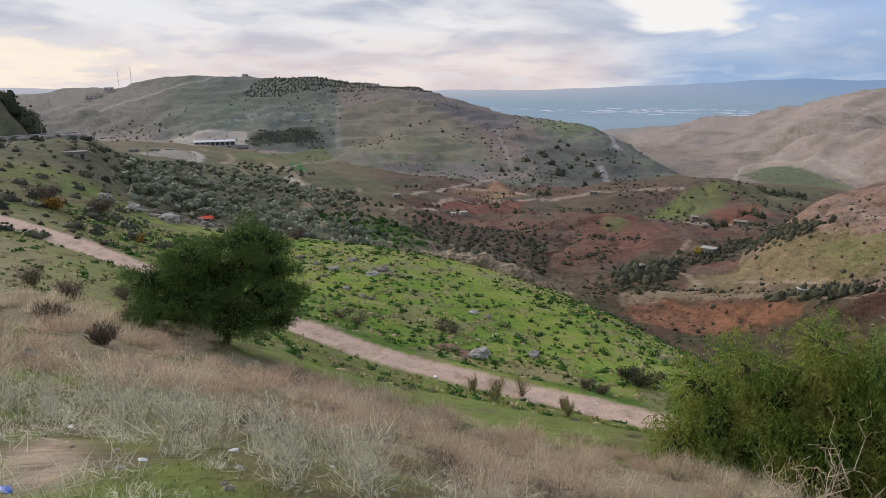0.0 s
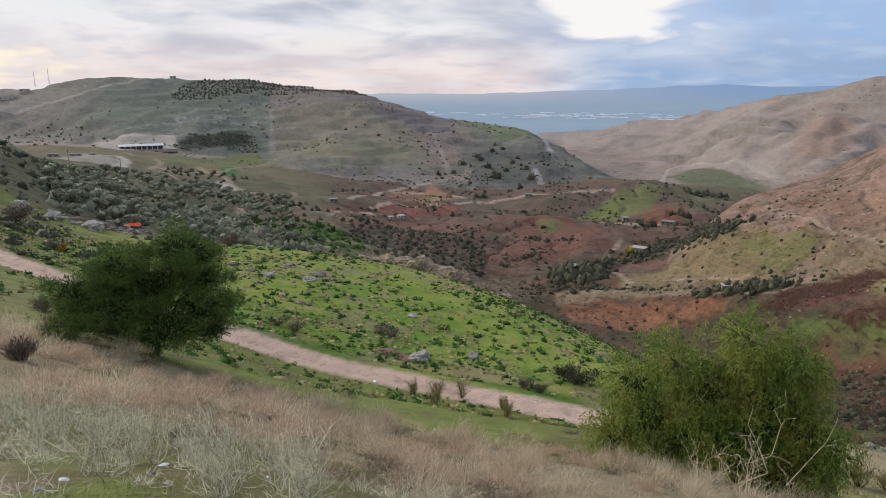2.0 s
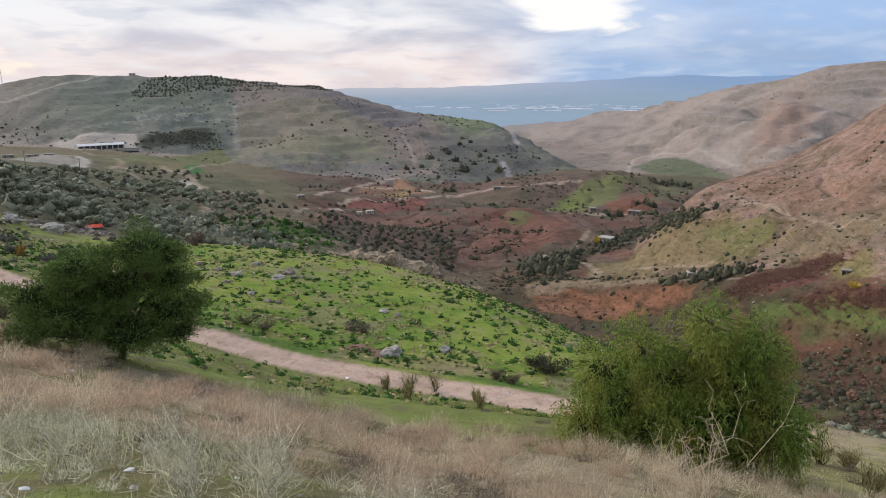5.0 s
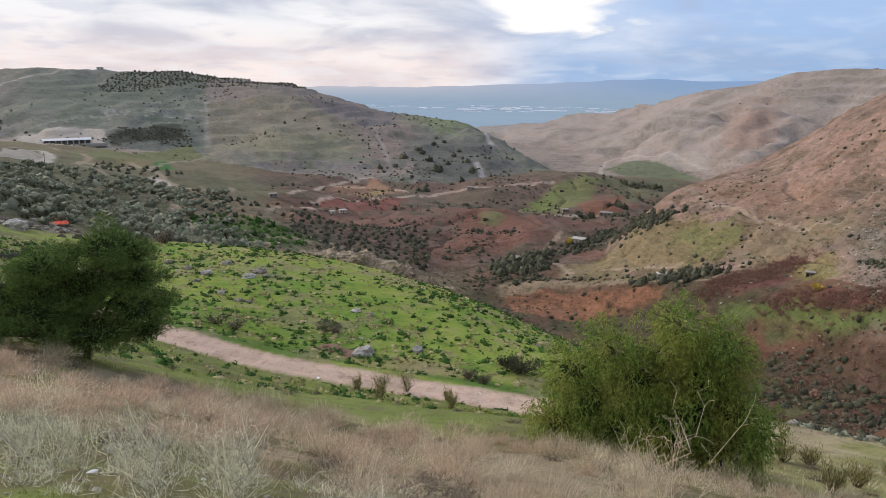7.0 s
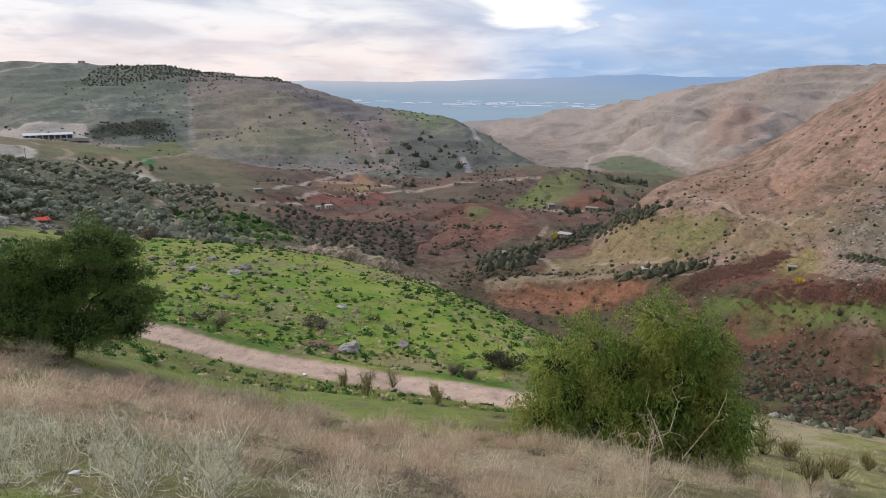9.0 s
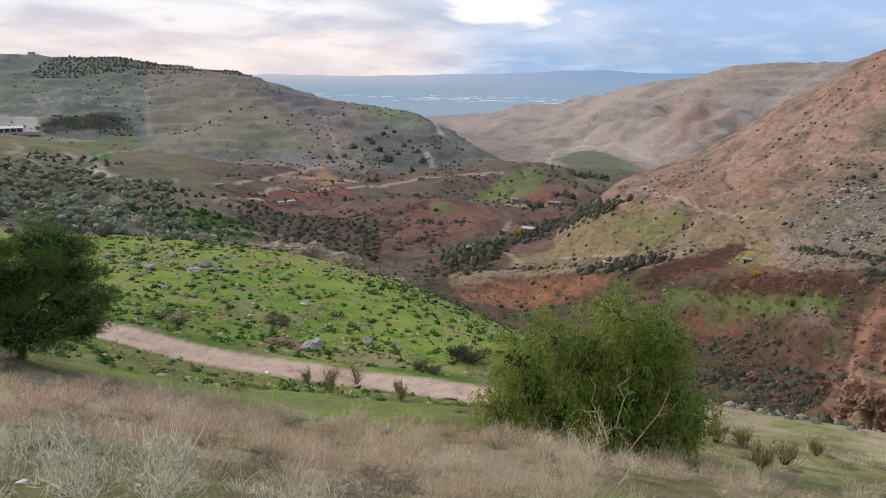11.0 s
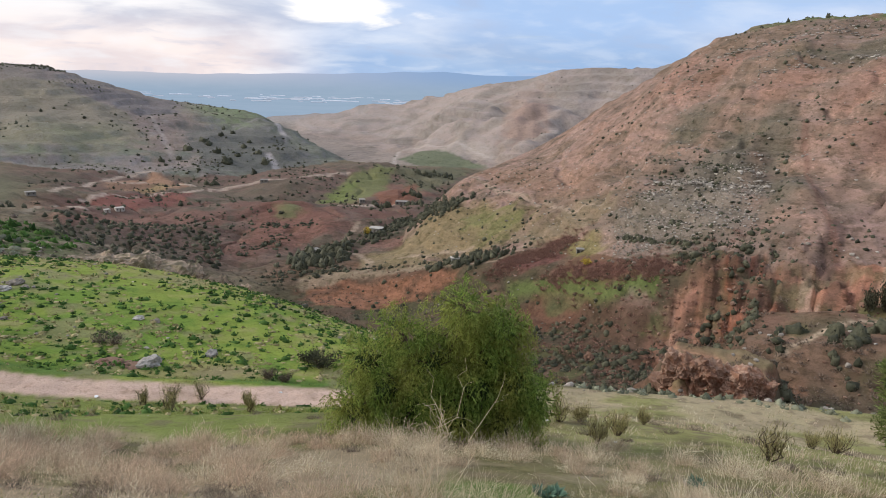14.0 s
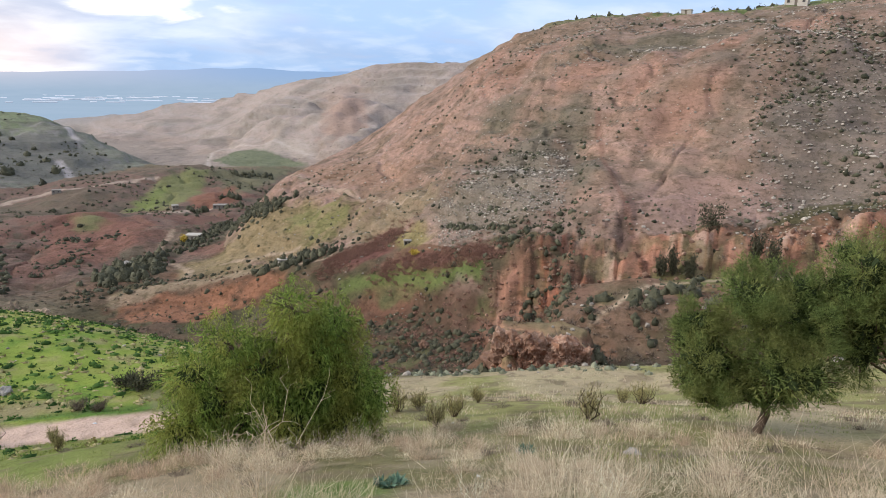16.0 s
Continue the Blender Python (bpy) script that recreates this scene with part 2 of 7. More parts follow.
METAL = material("galvanised_steel", (0.45, 0.46, 0.48), 0.45, 0.15, (0.4,), 0.0, metal=0.8)
TIMBER = material("weathered_timber", (0.22, 0.19, 0.16), 0.9, 0.25, (0.5, 0.05), 0.005)
TARP = material("orange_red_tarpaulin", (0.72, 0.10, 0.05), 0.55, 0.2, (0.8, 0.15), 0.03)
PLASTIC = material("white_plastic", (0.75, 0.76, 0.78), 0.4, 0.1, (0.05,))
BLUE_PLASTIC = material("blue_plastic", (0.05, 0.12, 0.5), 0.35, 0.1)
FILM = material("white_greenhouse_film", (0.62, 0.66, 0.72), 0.5, 0.12, island=True)
CLOD = material("red_earth", (0.22, 0.135, 0.095), 0.95, 0.3, (0.4, 0.08), 0.03)


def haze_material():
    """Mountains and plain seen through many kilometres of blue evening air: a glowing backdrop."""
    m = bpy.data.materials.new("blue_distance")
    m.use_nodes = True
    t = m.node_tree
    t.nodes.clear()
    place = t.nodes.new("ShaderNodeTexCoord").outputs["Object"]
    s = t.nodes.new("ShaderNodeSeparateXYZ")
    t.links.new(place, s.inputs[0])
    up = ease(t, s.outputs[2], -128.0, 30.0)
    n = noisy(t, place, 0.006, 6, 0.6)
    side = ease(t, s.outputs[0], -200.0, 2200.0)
    # the haze of the air is put into these emission colours
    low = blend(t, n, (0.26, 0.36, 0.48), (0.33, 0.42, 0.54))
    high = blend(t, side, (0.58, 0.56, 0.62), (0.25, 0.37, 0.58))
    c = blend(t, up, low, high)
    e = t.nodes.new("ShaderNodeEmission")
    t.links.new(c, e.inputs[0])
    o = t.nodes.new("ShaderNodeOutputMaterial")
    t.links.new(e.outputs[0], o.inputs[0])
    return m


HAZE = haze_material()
# ---- the lie of the land: metres from the viewpoint, heights from eye level ----
def lattice(ix, iy, seed):
    n = (ix.astype(np.int64) * 374761393 + iy.astype(np.int64) * 668265263 + seed * 974634777) & 0x7FFFFFFF
    n = ((n ^ (n >> 13)) * 1274126177) & 0x7FFFFFFF
    return ((n ^ (n >> 16)) & 0xFFFF) / 32767.5 - 1.0


def value_noise(x, y, seed=0):
    ix, iy = np.floor(x), np.floor(y)
    fx, fy = x - ix, y - iy
    fx, fy = fx * fx * (3 - 2 * fx), fy * fy * (3 - 2 * fy)
    a, b = lattice(ix, iy, seed), lattice(ix + 1, iy, seed)
    c, d = lattice(ix, iy + 1, seed), lattice(ix + 1, iy + 1, seed)
    return (a + (b - a) * fx) * (1 - fy) + (c + (d - c) * fx) * fy


def fbm(x, y, size, octaves=4, seed=0):
    total, gain = 0.0, 1.0
    for k in range(octaves):
        turn = 0.6 * k
        c, s = math.cos(turn) / size, math.sin(turn) / size
        total = total + gain * value_noise(x * c - y * s + 17.3 * k, x * s + y * c - 9.1 * k, seed + k)
        size, gain = size / 2.03, gain * 0.52
    return total


def step01(v, low, high):
    u = np.clip((v - low) / (high - low), 0, 1)
    return u * u * (3 - 2 * u)


# Headings at which the belts of land are given; the last one lies behind the viewpoint.
HEADINGS = [-175, -110, -60, -38, -25, -10, 3, 16, 30, 45, 60, 80, 120, 185]
BELTS = [  # distance and height of each belt of land, outwards
    ([1.5] * 14, [-1.5, -1.55, -1.6, -1.65, -1.7, -1.7, -1.7, -1.7, -1.7, -1.7, -1.7, -1.65, -1.6, -1.5]),
    ([4] * 14, [-.4, -.9, -2.0, -2.3, -2.5, -2.8, -3.0, -3.05, -3.05, -3.0, -2.8, -2.4, -1.2, -.4]),
    ([10] * 14, [1.5, .3, -3.0, -4.3, -5.1, -6.1, -6.8, -7.1, -7.1, -6.9, -6.3, -5.4, -1.5, 1.5]),
    ([30] * 14, [12, 8, -4.5, -8.5, -11.2, -14.5, -16.2, -16.4, -16.4, -15.8, -14.8, -12.8, -3, 12]),
    ([45, 110, 120, 97, 69, 57, 51.5, 49.5, 49, 50, 50, 47, 45, 45], [20, 15, -8, -16, -20.8, -24, -25, -25.5, -25.6, -24.8, -23.4, -18, -6, 20]),  # lane
    ([70, 180, 170, 140, 120, 108, 98, 80, 66, 60, 60, 60, 70, 70], [28, 18, -10, -15.5, -26.5, -26.5, -29.2, -30.9, -31.8, -28, -25.5, -20, -4, 28]),  # rim
    ([95, 250, 230, 190, 190, 170, 160, 130, 110, 100, 98, 95, 95, 95], [32, 22, -9, -12.3, -32, -45, -60, -63, -60, -50, -46, -38, -14, 32]),  # ravine
    ([120, 350, 300, 300, 300, 280, 250, 240, 190, 135, 130, 125, 120, 120], [35, 26, -5, -20, -38, -57, -74, -82, -68, -54, -45, -32, -15, 35]),
    ([150, 450, 400, 400, 400, 330, 300, 258, 212, 160, 152, 150, 150, 150], [38, 30, 0, -30, -43, -62, -78, -76, -61, -39, -33.5, -20, 0, 38]),  # far bank
    ([500] * 4 + [490, 450, 440, 440, 440, 440, 440, 440, 440, 500], [40, 30, 0, -36, -47, -70, -83, -84.5, -82, -70, -50, -30, 0, 40]),
    ([620] * 14, [30, 20, -10, -42, -50, -79, -89, -89, -89, -85, -70, -50, -10, 30]),
    ([1200] * 14, [0, -20, -60, -80, -90, -95, -98, -100, -100, -98, -90, -80, -60, 0]),
    ([1700] * 14, [-60, -90, -122, -124, -125, -126, -126, -126, -126, -126, -125, -120, -100, -60]),
    ([6000] * 14, [-128] * 14),
]


def loft(az, h):
    """Height of the belts of land at headings az (degrees) and distances h, smooth from belt to belt."""
    lh, lz = [], []
    for dist, high in BELTS:
        lh.append(sum(np.interp(az + o, HEADINGS, np.log(dist)) for o in (-4, -1.5, 1.5, 4)) / 4)
        lz.append(sum(np.interp(az + o, HEADINGS, high) for o in (-4, -1.5, 1.5, 4)) / 4)
    lh, lz = np.array(lh), np.array(lz)
    t = np.log(np.maximum(h, 0.3))
    step = np.diff(lh, axis=0)
    grade = np.diff(lz, axis=0) / step
    slope = np.zeros_like(lz)
    a, b = grade[:-1], grade[1:]
    slope[1:-1] = np.where(a * b > 0, 2 * a * b / (a + b + 1e-9 * np.sign(a + b) + 1e-12), 0)
    slope[0], slope[-1] = grade[0], grade[-1]
    out = np.where(t <= lh[0], lz[0], lz[-1])
    for k in range(len(step)):
        inside = (t > lh[k]) & (t <= lh[k + 1])
        u = (t - lh[k]) / step[k]
        u2, u3 = u * u, u * u * u
        v = lz[k] * (2 * u3 - 3 * u2 + 1) + step[k] * slope[k] * (u3 - 2 * u2 + u) + lz[k + 1] * (3 * u2 - 2 * u3) + step[k] * slope[k + 1] * (u3 - u2)
        out = np.where(inside, v, out)
    return out


def spot(heading, distance):
    a = math.radians(heading)
    return distance * math.sin(a), distance * math.cos(a)


# Hills: heading and distance of the crest, its rise in degrees from eye level, and the reach of its flank.
LEFT_HILL = [(-75, 1700, .5, 500), (-48, 1500, -.2, 480), (-40, 1400, -.5, 460), (-35.7, 1350, -.4, 460), (-31.8, 1300, .15, 460), (-25, 1150, .75, 470), (-20, 1100, .7, 470), (-12.6, 1050, .5, 450),
             (-5.9, 1000, -.2, 420), (-3, 980, -.9, 400), (1.8, 930, -2.4, 360), (4.7, 900, -2.7, 330), (9.4, 820, -3.4, 230), (12.7, 740, -5.2, 130), (16.5, 660, -7.6, 50), (18, 640, -8.6, 40)]
FAR_HILL = [(7, 1400, -4.78, 300), (11.5, 1350, -3.88, 330), (17.2, 1280, -2.78, 380), (20.8, 1220, -2.28, 400), (23.9, 1150, -1.48, 420), (27.3, 1100, -0.38, 420), (31.3, 1050, 0.52, 420), (34.7, 1000, 1.32, 400),
            (38.6, 980, 1.42, 400), (41.9, 960, 1.62, 400), (50, 950, 1.82, 400), (65, 950, 2.22, 400), (90, 950, 3.22, 400)]
RED_HILL = [(20, 270, -16.28, 20), (23, 290, -12.58, 50), (26.2, 310, -9.28, 85), (29.1, 330, -7.08, 110), (32, 340, -5.68, 125), (37.8, 340, -1.98, 150), (42.1, 330, 1.22, 165), (43.9, 325, 2.72, 165), (46.7, 320, 4.22, 165),
            (51.2, 315, 5.2, 165), (55.6, 310, 5.55, 165), (65.7, 310, 6.1, 165), (72.3, 310, 6.6, 165), (90, 300, 7.22, 165), (125, 260, 9.22, 160)]
ROAD_BANK = [(-100, 200, 5, 60), (-55, 215, 2, 45), (-42, 232, .9, 36), (-38.5, 236, .3, 34), (-37.5, 238, -.2, 30), (-36.6, 240, -1.6, 22), (-36, 242, -2.7, 14), (-35.3, 246, -4.4, 8)]


def hill(x, y, crest, foot, bend, flat=0.0, gully=0.0, size=60.0):
    """A hill along its crest line: height at x, y, and how far down the flank that is (0 on the crest, 1 at the foot)."""
    h, az = np.hypot(x, y), np.degrees(np.arctan2(x, y))
    a, d, e, w = np.array(crest, float).T
    z = d * np.tan(np.radians(e))
    smooth = lambda v: sum(np.interp(az + o, a, v) for o in (-1.2, -.4, .4, 1.2)) / 4
    top, reach = smooth(z), smooth(w)
    ends = np.maximum(np.maximum(a[0] - az, az - a[-1]), 0)
    away = np.maximum(np.abs(h - smooth(d)) - flat, 0) / reach
    u = np.maximum(away + gully * fbm(x, y, size, 4, 41) * np.clip(away * 2, 0, 1) * np.clip(2.2 - away * 2, 0, 1), 0)
    low = np.minimum(foot, top - 4)
    return low + (top - low) * (1 - u ** bend) - 30 * np.maximum(u - 1, 0) - ends * 12, u


def soft_max(a, b, r):
    k = np.clip(0.5 + 0.5 * (a - b) / r, 0, 1)
    return b + (a - b) * k + r * k * (1 - k)


# The dirt lane over the hillside: heading and distance of its middle.
LANE = [spot(*p) for p in ((-75, 230), (-55, 150), (-45, 116), (-38.5, 97), (-35, 87.6), (-31.4, 79), (-25, 69.5), (-20, 64), (-15.5, 60), (-8.3, 55.3), (-0.3, 52.3), (7.7, 50.4), (16.3, 49.3), (21, 51), (26, 56), (31, 63))]
TARMAC = [spot(*p) for p in ((-100, 165), (-60, 180), (-45, 186), (-38, 190), (-34, 196), (-31, 215), (-29.5, 260), (-30, 330), (-27, 420), (-23.5, 520))]


def off_line(x, y, line):
    """Distance from a line, and how far along it the nearest point lies, in metres."""
    best, along, run = np.full(x.shape, 1e9), np.zeros(x.shape), 0.0
    for (px, py), (qx, qy) in zip(line[:-1], line[1:]):
        dx, dy = qx - px, qy - py
        n = math.hypot(dx, dy)
        s = np.clip(((x - px) * dx + (y - py) * dy) / (n * n), 0, 1)
        d = np.hypot(x - px - s * dx, y - py - s * dy)
        along = np.where(d < best, run + s * n, along)
        best, run = np.minimum(d, best), run + n
    return best, along


def land(x, y):
    """Height and kind of land at x, y: a dict of fields for the colours."""
    x, y = np.asarray(x, float), np.asarray(y, float)
    h = np.hypot(x, y)
    az = np.degrees(np.arctan2(x, y))
    z = loft(az, h)
    bump = lambda a, d, r, high: high * np.exp(-(((x - spot(a, d)[0]) ** 2 + (y - spot(a, d)[1]) ** 2) / r ** 2))
    z = z + bump(19.5, 600, 75, 10) + bump(15, 520, 50, 4) + bump(24.5, 760, 60, 9)
    left, left_u = hill(x, y, LEFT_HILL, -90, 1.15, 15, .16, 170)
    far, far_u = hill(x, y, FAR_HILL, -100, .95, 20, .34, 150)
    red, red_u = hill(x, y, RED_HILL, np.interp(az, (18, 30, 42, 60, 120), (-80, -64, -45, -40, -25)), 1.25, 2, .14, 55)
    bank, bank_u = hill(x, y, ROAD_BANK, -15, 1.4, 1, .15, 25)
    base = z
    z = soft_max(left, z, 8)
    z = soft_max(far, z, 8)
    z = soft_max(red, z, 3)
    z = soft_max(bank, z, 1.5)
    rough = step01(h, 110, 260)
    z = z + fbm(x, y, 7, 4, 3) * .16 * step01(h, 3, 25) + fbm(x, y, 45, 5, 9) * (.35 * step01(h, 60, 100) + 1.9 * rough) * (1 - step01(h, 1500, 2200))
    z = z + fbm(x, y, 230, 5, 21) * 5.0 * step01(h, 500, 900) * (1 - step01(h, 1500, 2200))
    z = z + fbm(x, y, 11, 4, 13) * .55 * rough * (1 - step01(h, 700, 1100))
    swell = step01(h, 250, 300) * (1 - step01(h, 600, 680)) * step01(az, -10, -6) * (1 - step01(az, 25, 30)) * (left < base) * (red < base)
    z = z + swell * (fbm(x, y, 48, 4, 57) * 2.6 - 2.2 * step01(np.abs(fbm(x, y, 60, 3, 58)), .1, .0)) + bump(11, 398, 32, 6) + bump(18.5, 396, 34, 5)
    wall = step01(h, 118, 130) * (1 - step01(h, 158, 175)) * step01(az + 3 * fbm(x, y, 14, 4, 73), 36, 52)
    z = z - wall * 2.6 * np.abs(fbm(x, y, 19, 4, 17)) + wall * 1.6 * fbm(x, y, 6, 4, 19)
    z = z - wall * 1.5 * step01(np.abs(fbm(az * 2.4, h * .3, 6, 4, 31)), .3, .0)
    z = z - 1.5 * step01(np.abs(fbm(x, y, 38, 3, 29)), .12, .0) * (red > base) * step01(h, 170, 190) * (1 - step01(h, 300, 320))
    # beds of rock: level treads and steep risers along the hillsides
    on_left, on_far, on_red = (left > base + 2) * 1.0, (far > base + 2) * (far > left), (red > base + 2) * step01(h, 172, 190)
    deep = np.where(on_red > 0, 5.0, np.where(on_far > 0, 10.0, 8.0))
    bed = (z + fbm(x, y, 120, 4, 51) * np.where(on_red > 0, 2.5, 5.0)) / deep
    part_up = bed - np.floor(bed)
    much = (on_left * .55 + on_far * .75 + on_red * .45) * step01(fbm(x, y, 70, 3, 52), -.35, .3) * (1 - step01(h, 1150, 1400))
    z = z + much * deep * (step01(part_up, .6, 1.0) - part_up)
    riser = np.clip(much * 1.6, 0, 1) * step01(part_up, .58, .7) * (1 - step01(part_up, .93, 1.0))
    # a flat-topped terrace that juts out before the cliff, and a square bluff at its foot
    shelf = np.interp(az, (50, 51.5, 54, 57, 61, 70, 85), (-40, -37.3, -35.8, -34.4, -33.2, -30, -25)) + fbm(x, y, 9, 3, 23) * .5
    shelf = shelf - .42 * np.maximum(103 + fbm(x, y, 12, 4, 24) * 3 - h, 0) - 1.6 * np.maximum(h - 119, 0) - 2.2 * np.maximum(51.6 + fbm(x, y, 7, 3, 28) * .4 - az, 0)
    z = np.where((az > 47) & (h > 70) & (h < 150), soft_max(shelf, z, .8), z)
    block = -33.0 + fbm(x, y, 5, 3, 26) * .5
    edge = np.maximum(np.abs(az - 50.2 + .5 * fbm(x, y, 4, 4, 27)) - 3.7, 0) * 2.6 + np.maximum(np.abs(h - 82 + 1.1 * fbm(x, y, 3, 4, 30)) - 6.5, 0) * 2.4
    z = np.where((az > 40) & (az < 60) & (h > 66) & (h < 100), soft_max(block - edge, z, .4), z)
    tar, _ = off_line(x, y, TARMAC[:6])
    road_z = np.interp(az, (-75, -60, -45, -38, -34.5, -32, -30), (-9, -11, -12, -12.4, -12.4, -12.9, -14))
    z = z + (road_z - z) * (1 - step01(tar, 4.0, np.where(h < 200, 62, 9))) * (h < 262) * (1 - step01(az, -34, -25))
    lane, run = off_line(x, y, LANE)
    grade = loft(np.interp(run, LANE_RUN, LANE_AZ), np.interp(run, LANE_RUN, LANE_DIST)) if LANE_RUN is not None else z
    flatten = (1 - step01(lane, 1.7, 4.2)) if LANE_RUN is not None else 0
    z = z + (grade - 0.12 - z) * flatten
    return dict(x=x, y=y, z=z, h=h, az=az, lane=lane, run=run, left=(left > base) * 1.0, left_u=left_u, far=(far > base) * 1.0, far_u=far_u,
                red=(red > base - 1) * 1.0, red_u=red_u, bank=(bank > base) * 1.0, riser=riser)


LANE_RUN = None
_a = np.array(LANE)
LANE_AZ, LANE_DIST = np.degrees(np.arctan2(_a[:, 0], _a[:, 1])), np.hypot(_a[:, 0], _a[:, 1])
LANE_RUN = np.concatenate([[0], np.cumsum(np.hypot(*np.diff(_a, axis=0).T))])


def ground(x, y):
    """Height of the land at one place."""
    return float(land(np.array([x]), np.array([y]))["z"][0])
# ---- the ground: one sheet to the horizon ----
TRACKS = [  # dirt tracks: half width, then heading and distance of their points
    (.9, ((26.5, 330), (29.1, 286), (30.8, 270), (32.5, 255), (34.5, 240), (36.4, 228), (38.5, 220))),
    (1.5, ((17.3, 340), (16.4, 318), (15.9, 299), (16.9, 288), (17.8, 280), (18.4, 268), (18.2, 256))),
    (2.0, ((-24, 620), (-21.5, 540), (-22.5, 470), (-20, 420))),
    (1.2, ((-36, 900), (-33, 980), (-29.5, 1080), (-26.5, 1110), (-24.5, 1130))),
    (1.0, ((21, 262), (24, 250), (27.5, 240))),
    (.8, ((26, 225), (30, 216), (34, 224))),
]


def straw_top(a):
    """How far the belt of dry grass reaches down the home slope at heading a, and where it begins."""
    return np.interp(a, (-40, -32, -25, -16, -5, 7, 16, 26, 34, 90), (31, 30, 27.5, 25, 24, 23, 20, 21, 22, 24))


def straw_low(a):
    return np.interp(a, (-45, -34, -26, -22, -12, -7, 0, 10, 90), (13, 12.3, 11.3, 10, 8, 6.2, 4.5, 3, 2))


def colour_land(f):
    """Base colours of the ground, field by field."""
    x, y, z, h, az = (f[k] for k in ("x", "y", "z", "h", "az"))
    fine, mid, wide = fbm(x, y, 2.5, 3, 15), fbm(x, y, 11, 4, 5), fbm(x, y, 70, 4, 25)
    rag = np.where(h < 130, mid * .6 + fine * .5, mid * .65 + wide * .5 + fine * .25)
    c = np.empty((len(x), 3))
    c[:] = (0.19, 0.165, 0.105)

    def lay(mask, colour):
        mask = np.clip(mask, 0, 1)[:, None]
        c[:] = c * (1 - mask) + np.array(colour) * mask

    def patch(a, d, ra, rd, soft=.3):
        r = np.hypot((az - a) / ra, (h - d) / rd) + rag * .6
        return 1 - step01(r, 1 - soft, 1 + soft)

    def track(line, half, soft=.5):
        p = np.array([spot(*q) for q in line])
        k = (x > p[:, 0].min() - 3 * half) & (x < p[:, 0].max() + 3 * half) & (y > p[:, 1].min() - 3 * half) & (y < p[:, 1].max() + 3 * half)
        mask = np.zeros(len(x))
        d, _ = off_line(x[k], y[k], [tuple(q) for q in p])
        mask[k] = 1 - step01(d + fine[k] * half * .3, half * (1 - soft), half * (1 + soft))
        return mask

    def field(corners, soft=2.0, ragged=3.0):
        """A field with the given corners (heading, distance): 1 inside, 0 outside, with a slightly ragged edge."""
        p = np.array([spot(*q) for q in corners])
        far_out = soft + ragged * 2
        k = (x > p[:, 0].min() - far_out) & (x < p[:, 0].max() + far_out) & (y > p[:, 1].min() - far_out) & (y < p[:, 1].max() + far_out)
        u, v = x[k], y[k]
        inside = np.zeros(len(u), bool)
        for (ax, ay), (bx, by) in zip(p, np.roll(p, -1, 0)):
            inside ^= ((ay > v) != (by > v)) & (u < (bx - ax) * (v - ay) / (by - ay + 1e-9) + ax)
        d, _ = off_line(u, v, [tuple(q) for q in p] + [tuple(p[0])])
        mask = np.zeros(len(x))
        mask[k] = step01(np.where(inside, d, -d) + ragged * (mid[k] * .7 + fine[k] * .5), -soft, soft)
        return mask

    lane_d = np.interp(az, LANE_AZ, LANE_DIST, right=61)
    lane_d = np.where(az > 22, 61, lane_d)
    rim_d = np.interp(az, HEADINGS, BELTS[5][0])
    # the hill on the left: grey-green turf, rock ledges, a browner right side
    def belt(line, half, soft=.4):
        at = np.interp(az, [p[0] for p in line], [p[1] for p in line])
        ends = step01(az, line[0][0] - .4, line[0][0] + .4) * (1 - step01(az, line[-1][0] - .4, line[-1][0] + .4))
        return ends * (1 - step01(np.abs(h - at) / half + rag * .5, 1 - soft, 1 + soft))

    left, far, red, riser = f["left"], f["far"], f["red"] * step01(az, 19, 23), f["riser"]
    blot, speck = fbm(x, y, 28, 4, 33), fbm(x, y, 6, 3, 34)
    lay(left, (0.185, 0.192, 0.150))
    lay(left * step01(az + rag * .35, -13.0, -12.7) * (1 - step01(f["left_u"] + rag * .2, .95, 1.1)), (0.240, 0.203, 0.169))
    lay(left * step01(blot, .1, .5) * .6, (0.126, 0.156, 0.099))
    lay(left * step01(-blot, .2, .6) * .5, (0.246, 0.223, 0.171))
    lay(left * step01(-az + rag * 2, 22, 28) * .75, (0.238, 0.205, 0.158))
    lay(left * step01(az + rag * 2, 3, 7) * .8, (0.150, 0.163, 0.113))
    lay(left * step01(speck, .3, .7) * .5, (0.102, 0.108, 0.079))
    lay(patch(-4, 690, 7, 55, .5) * left * .75, (0.186, 0.211, 0.108))
    lay(patch(7, 850, 4, 60) * left * .55, (0.198, 0.248, 0.105))
    lay(patch(-3, 880, 2.2, 40, .5) * left * .8, (0.126, 0.124, 0.116))
    lay(patch(1.5, 720, 2.2, 90, .5) * left * .7, (0.282, 0.198, 0.151))
    lay(left * step01(az + rag * .3, -13.0, -12.7) * (1 - step01(az + rag * 2, 2, 6)) * (1 - step01(f["left_u"] + rag * .25, .55, .85)) * .65, (0.235, 0.188, 0.150))
    lay(left * step01(-az + rag * 1.5, 12.6, 13.2) * (1 - step01(-az, 24, 30)) * .45, (0.118, 0.132, 0.095))
    lay(left * step01(az + rag * 2, 2, 6) * step01(speck, -.1, .5) * .5, (0.120, 0.105, 0.085))
    lay(left * riser * step01(speck, -.3, .5) * .45, (0.30, 0.29, 0.26))
    lay(patch(-17, 840, 5, 30, .6) * left * step01(fbm(x, y, 4.5, 3, 68), .3, .5) * .7, (0.35, 0.34, 0.30))
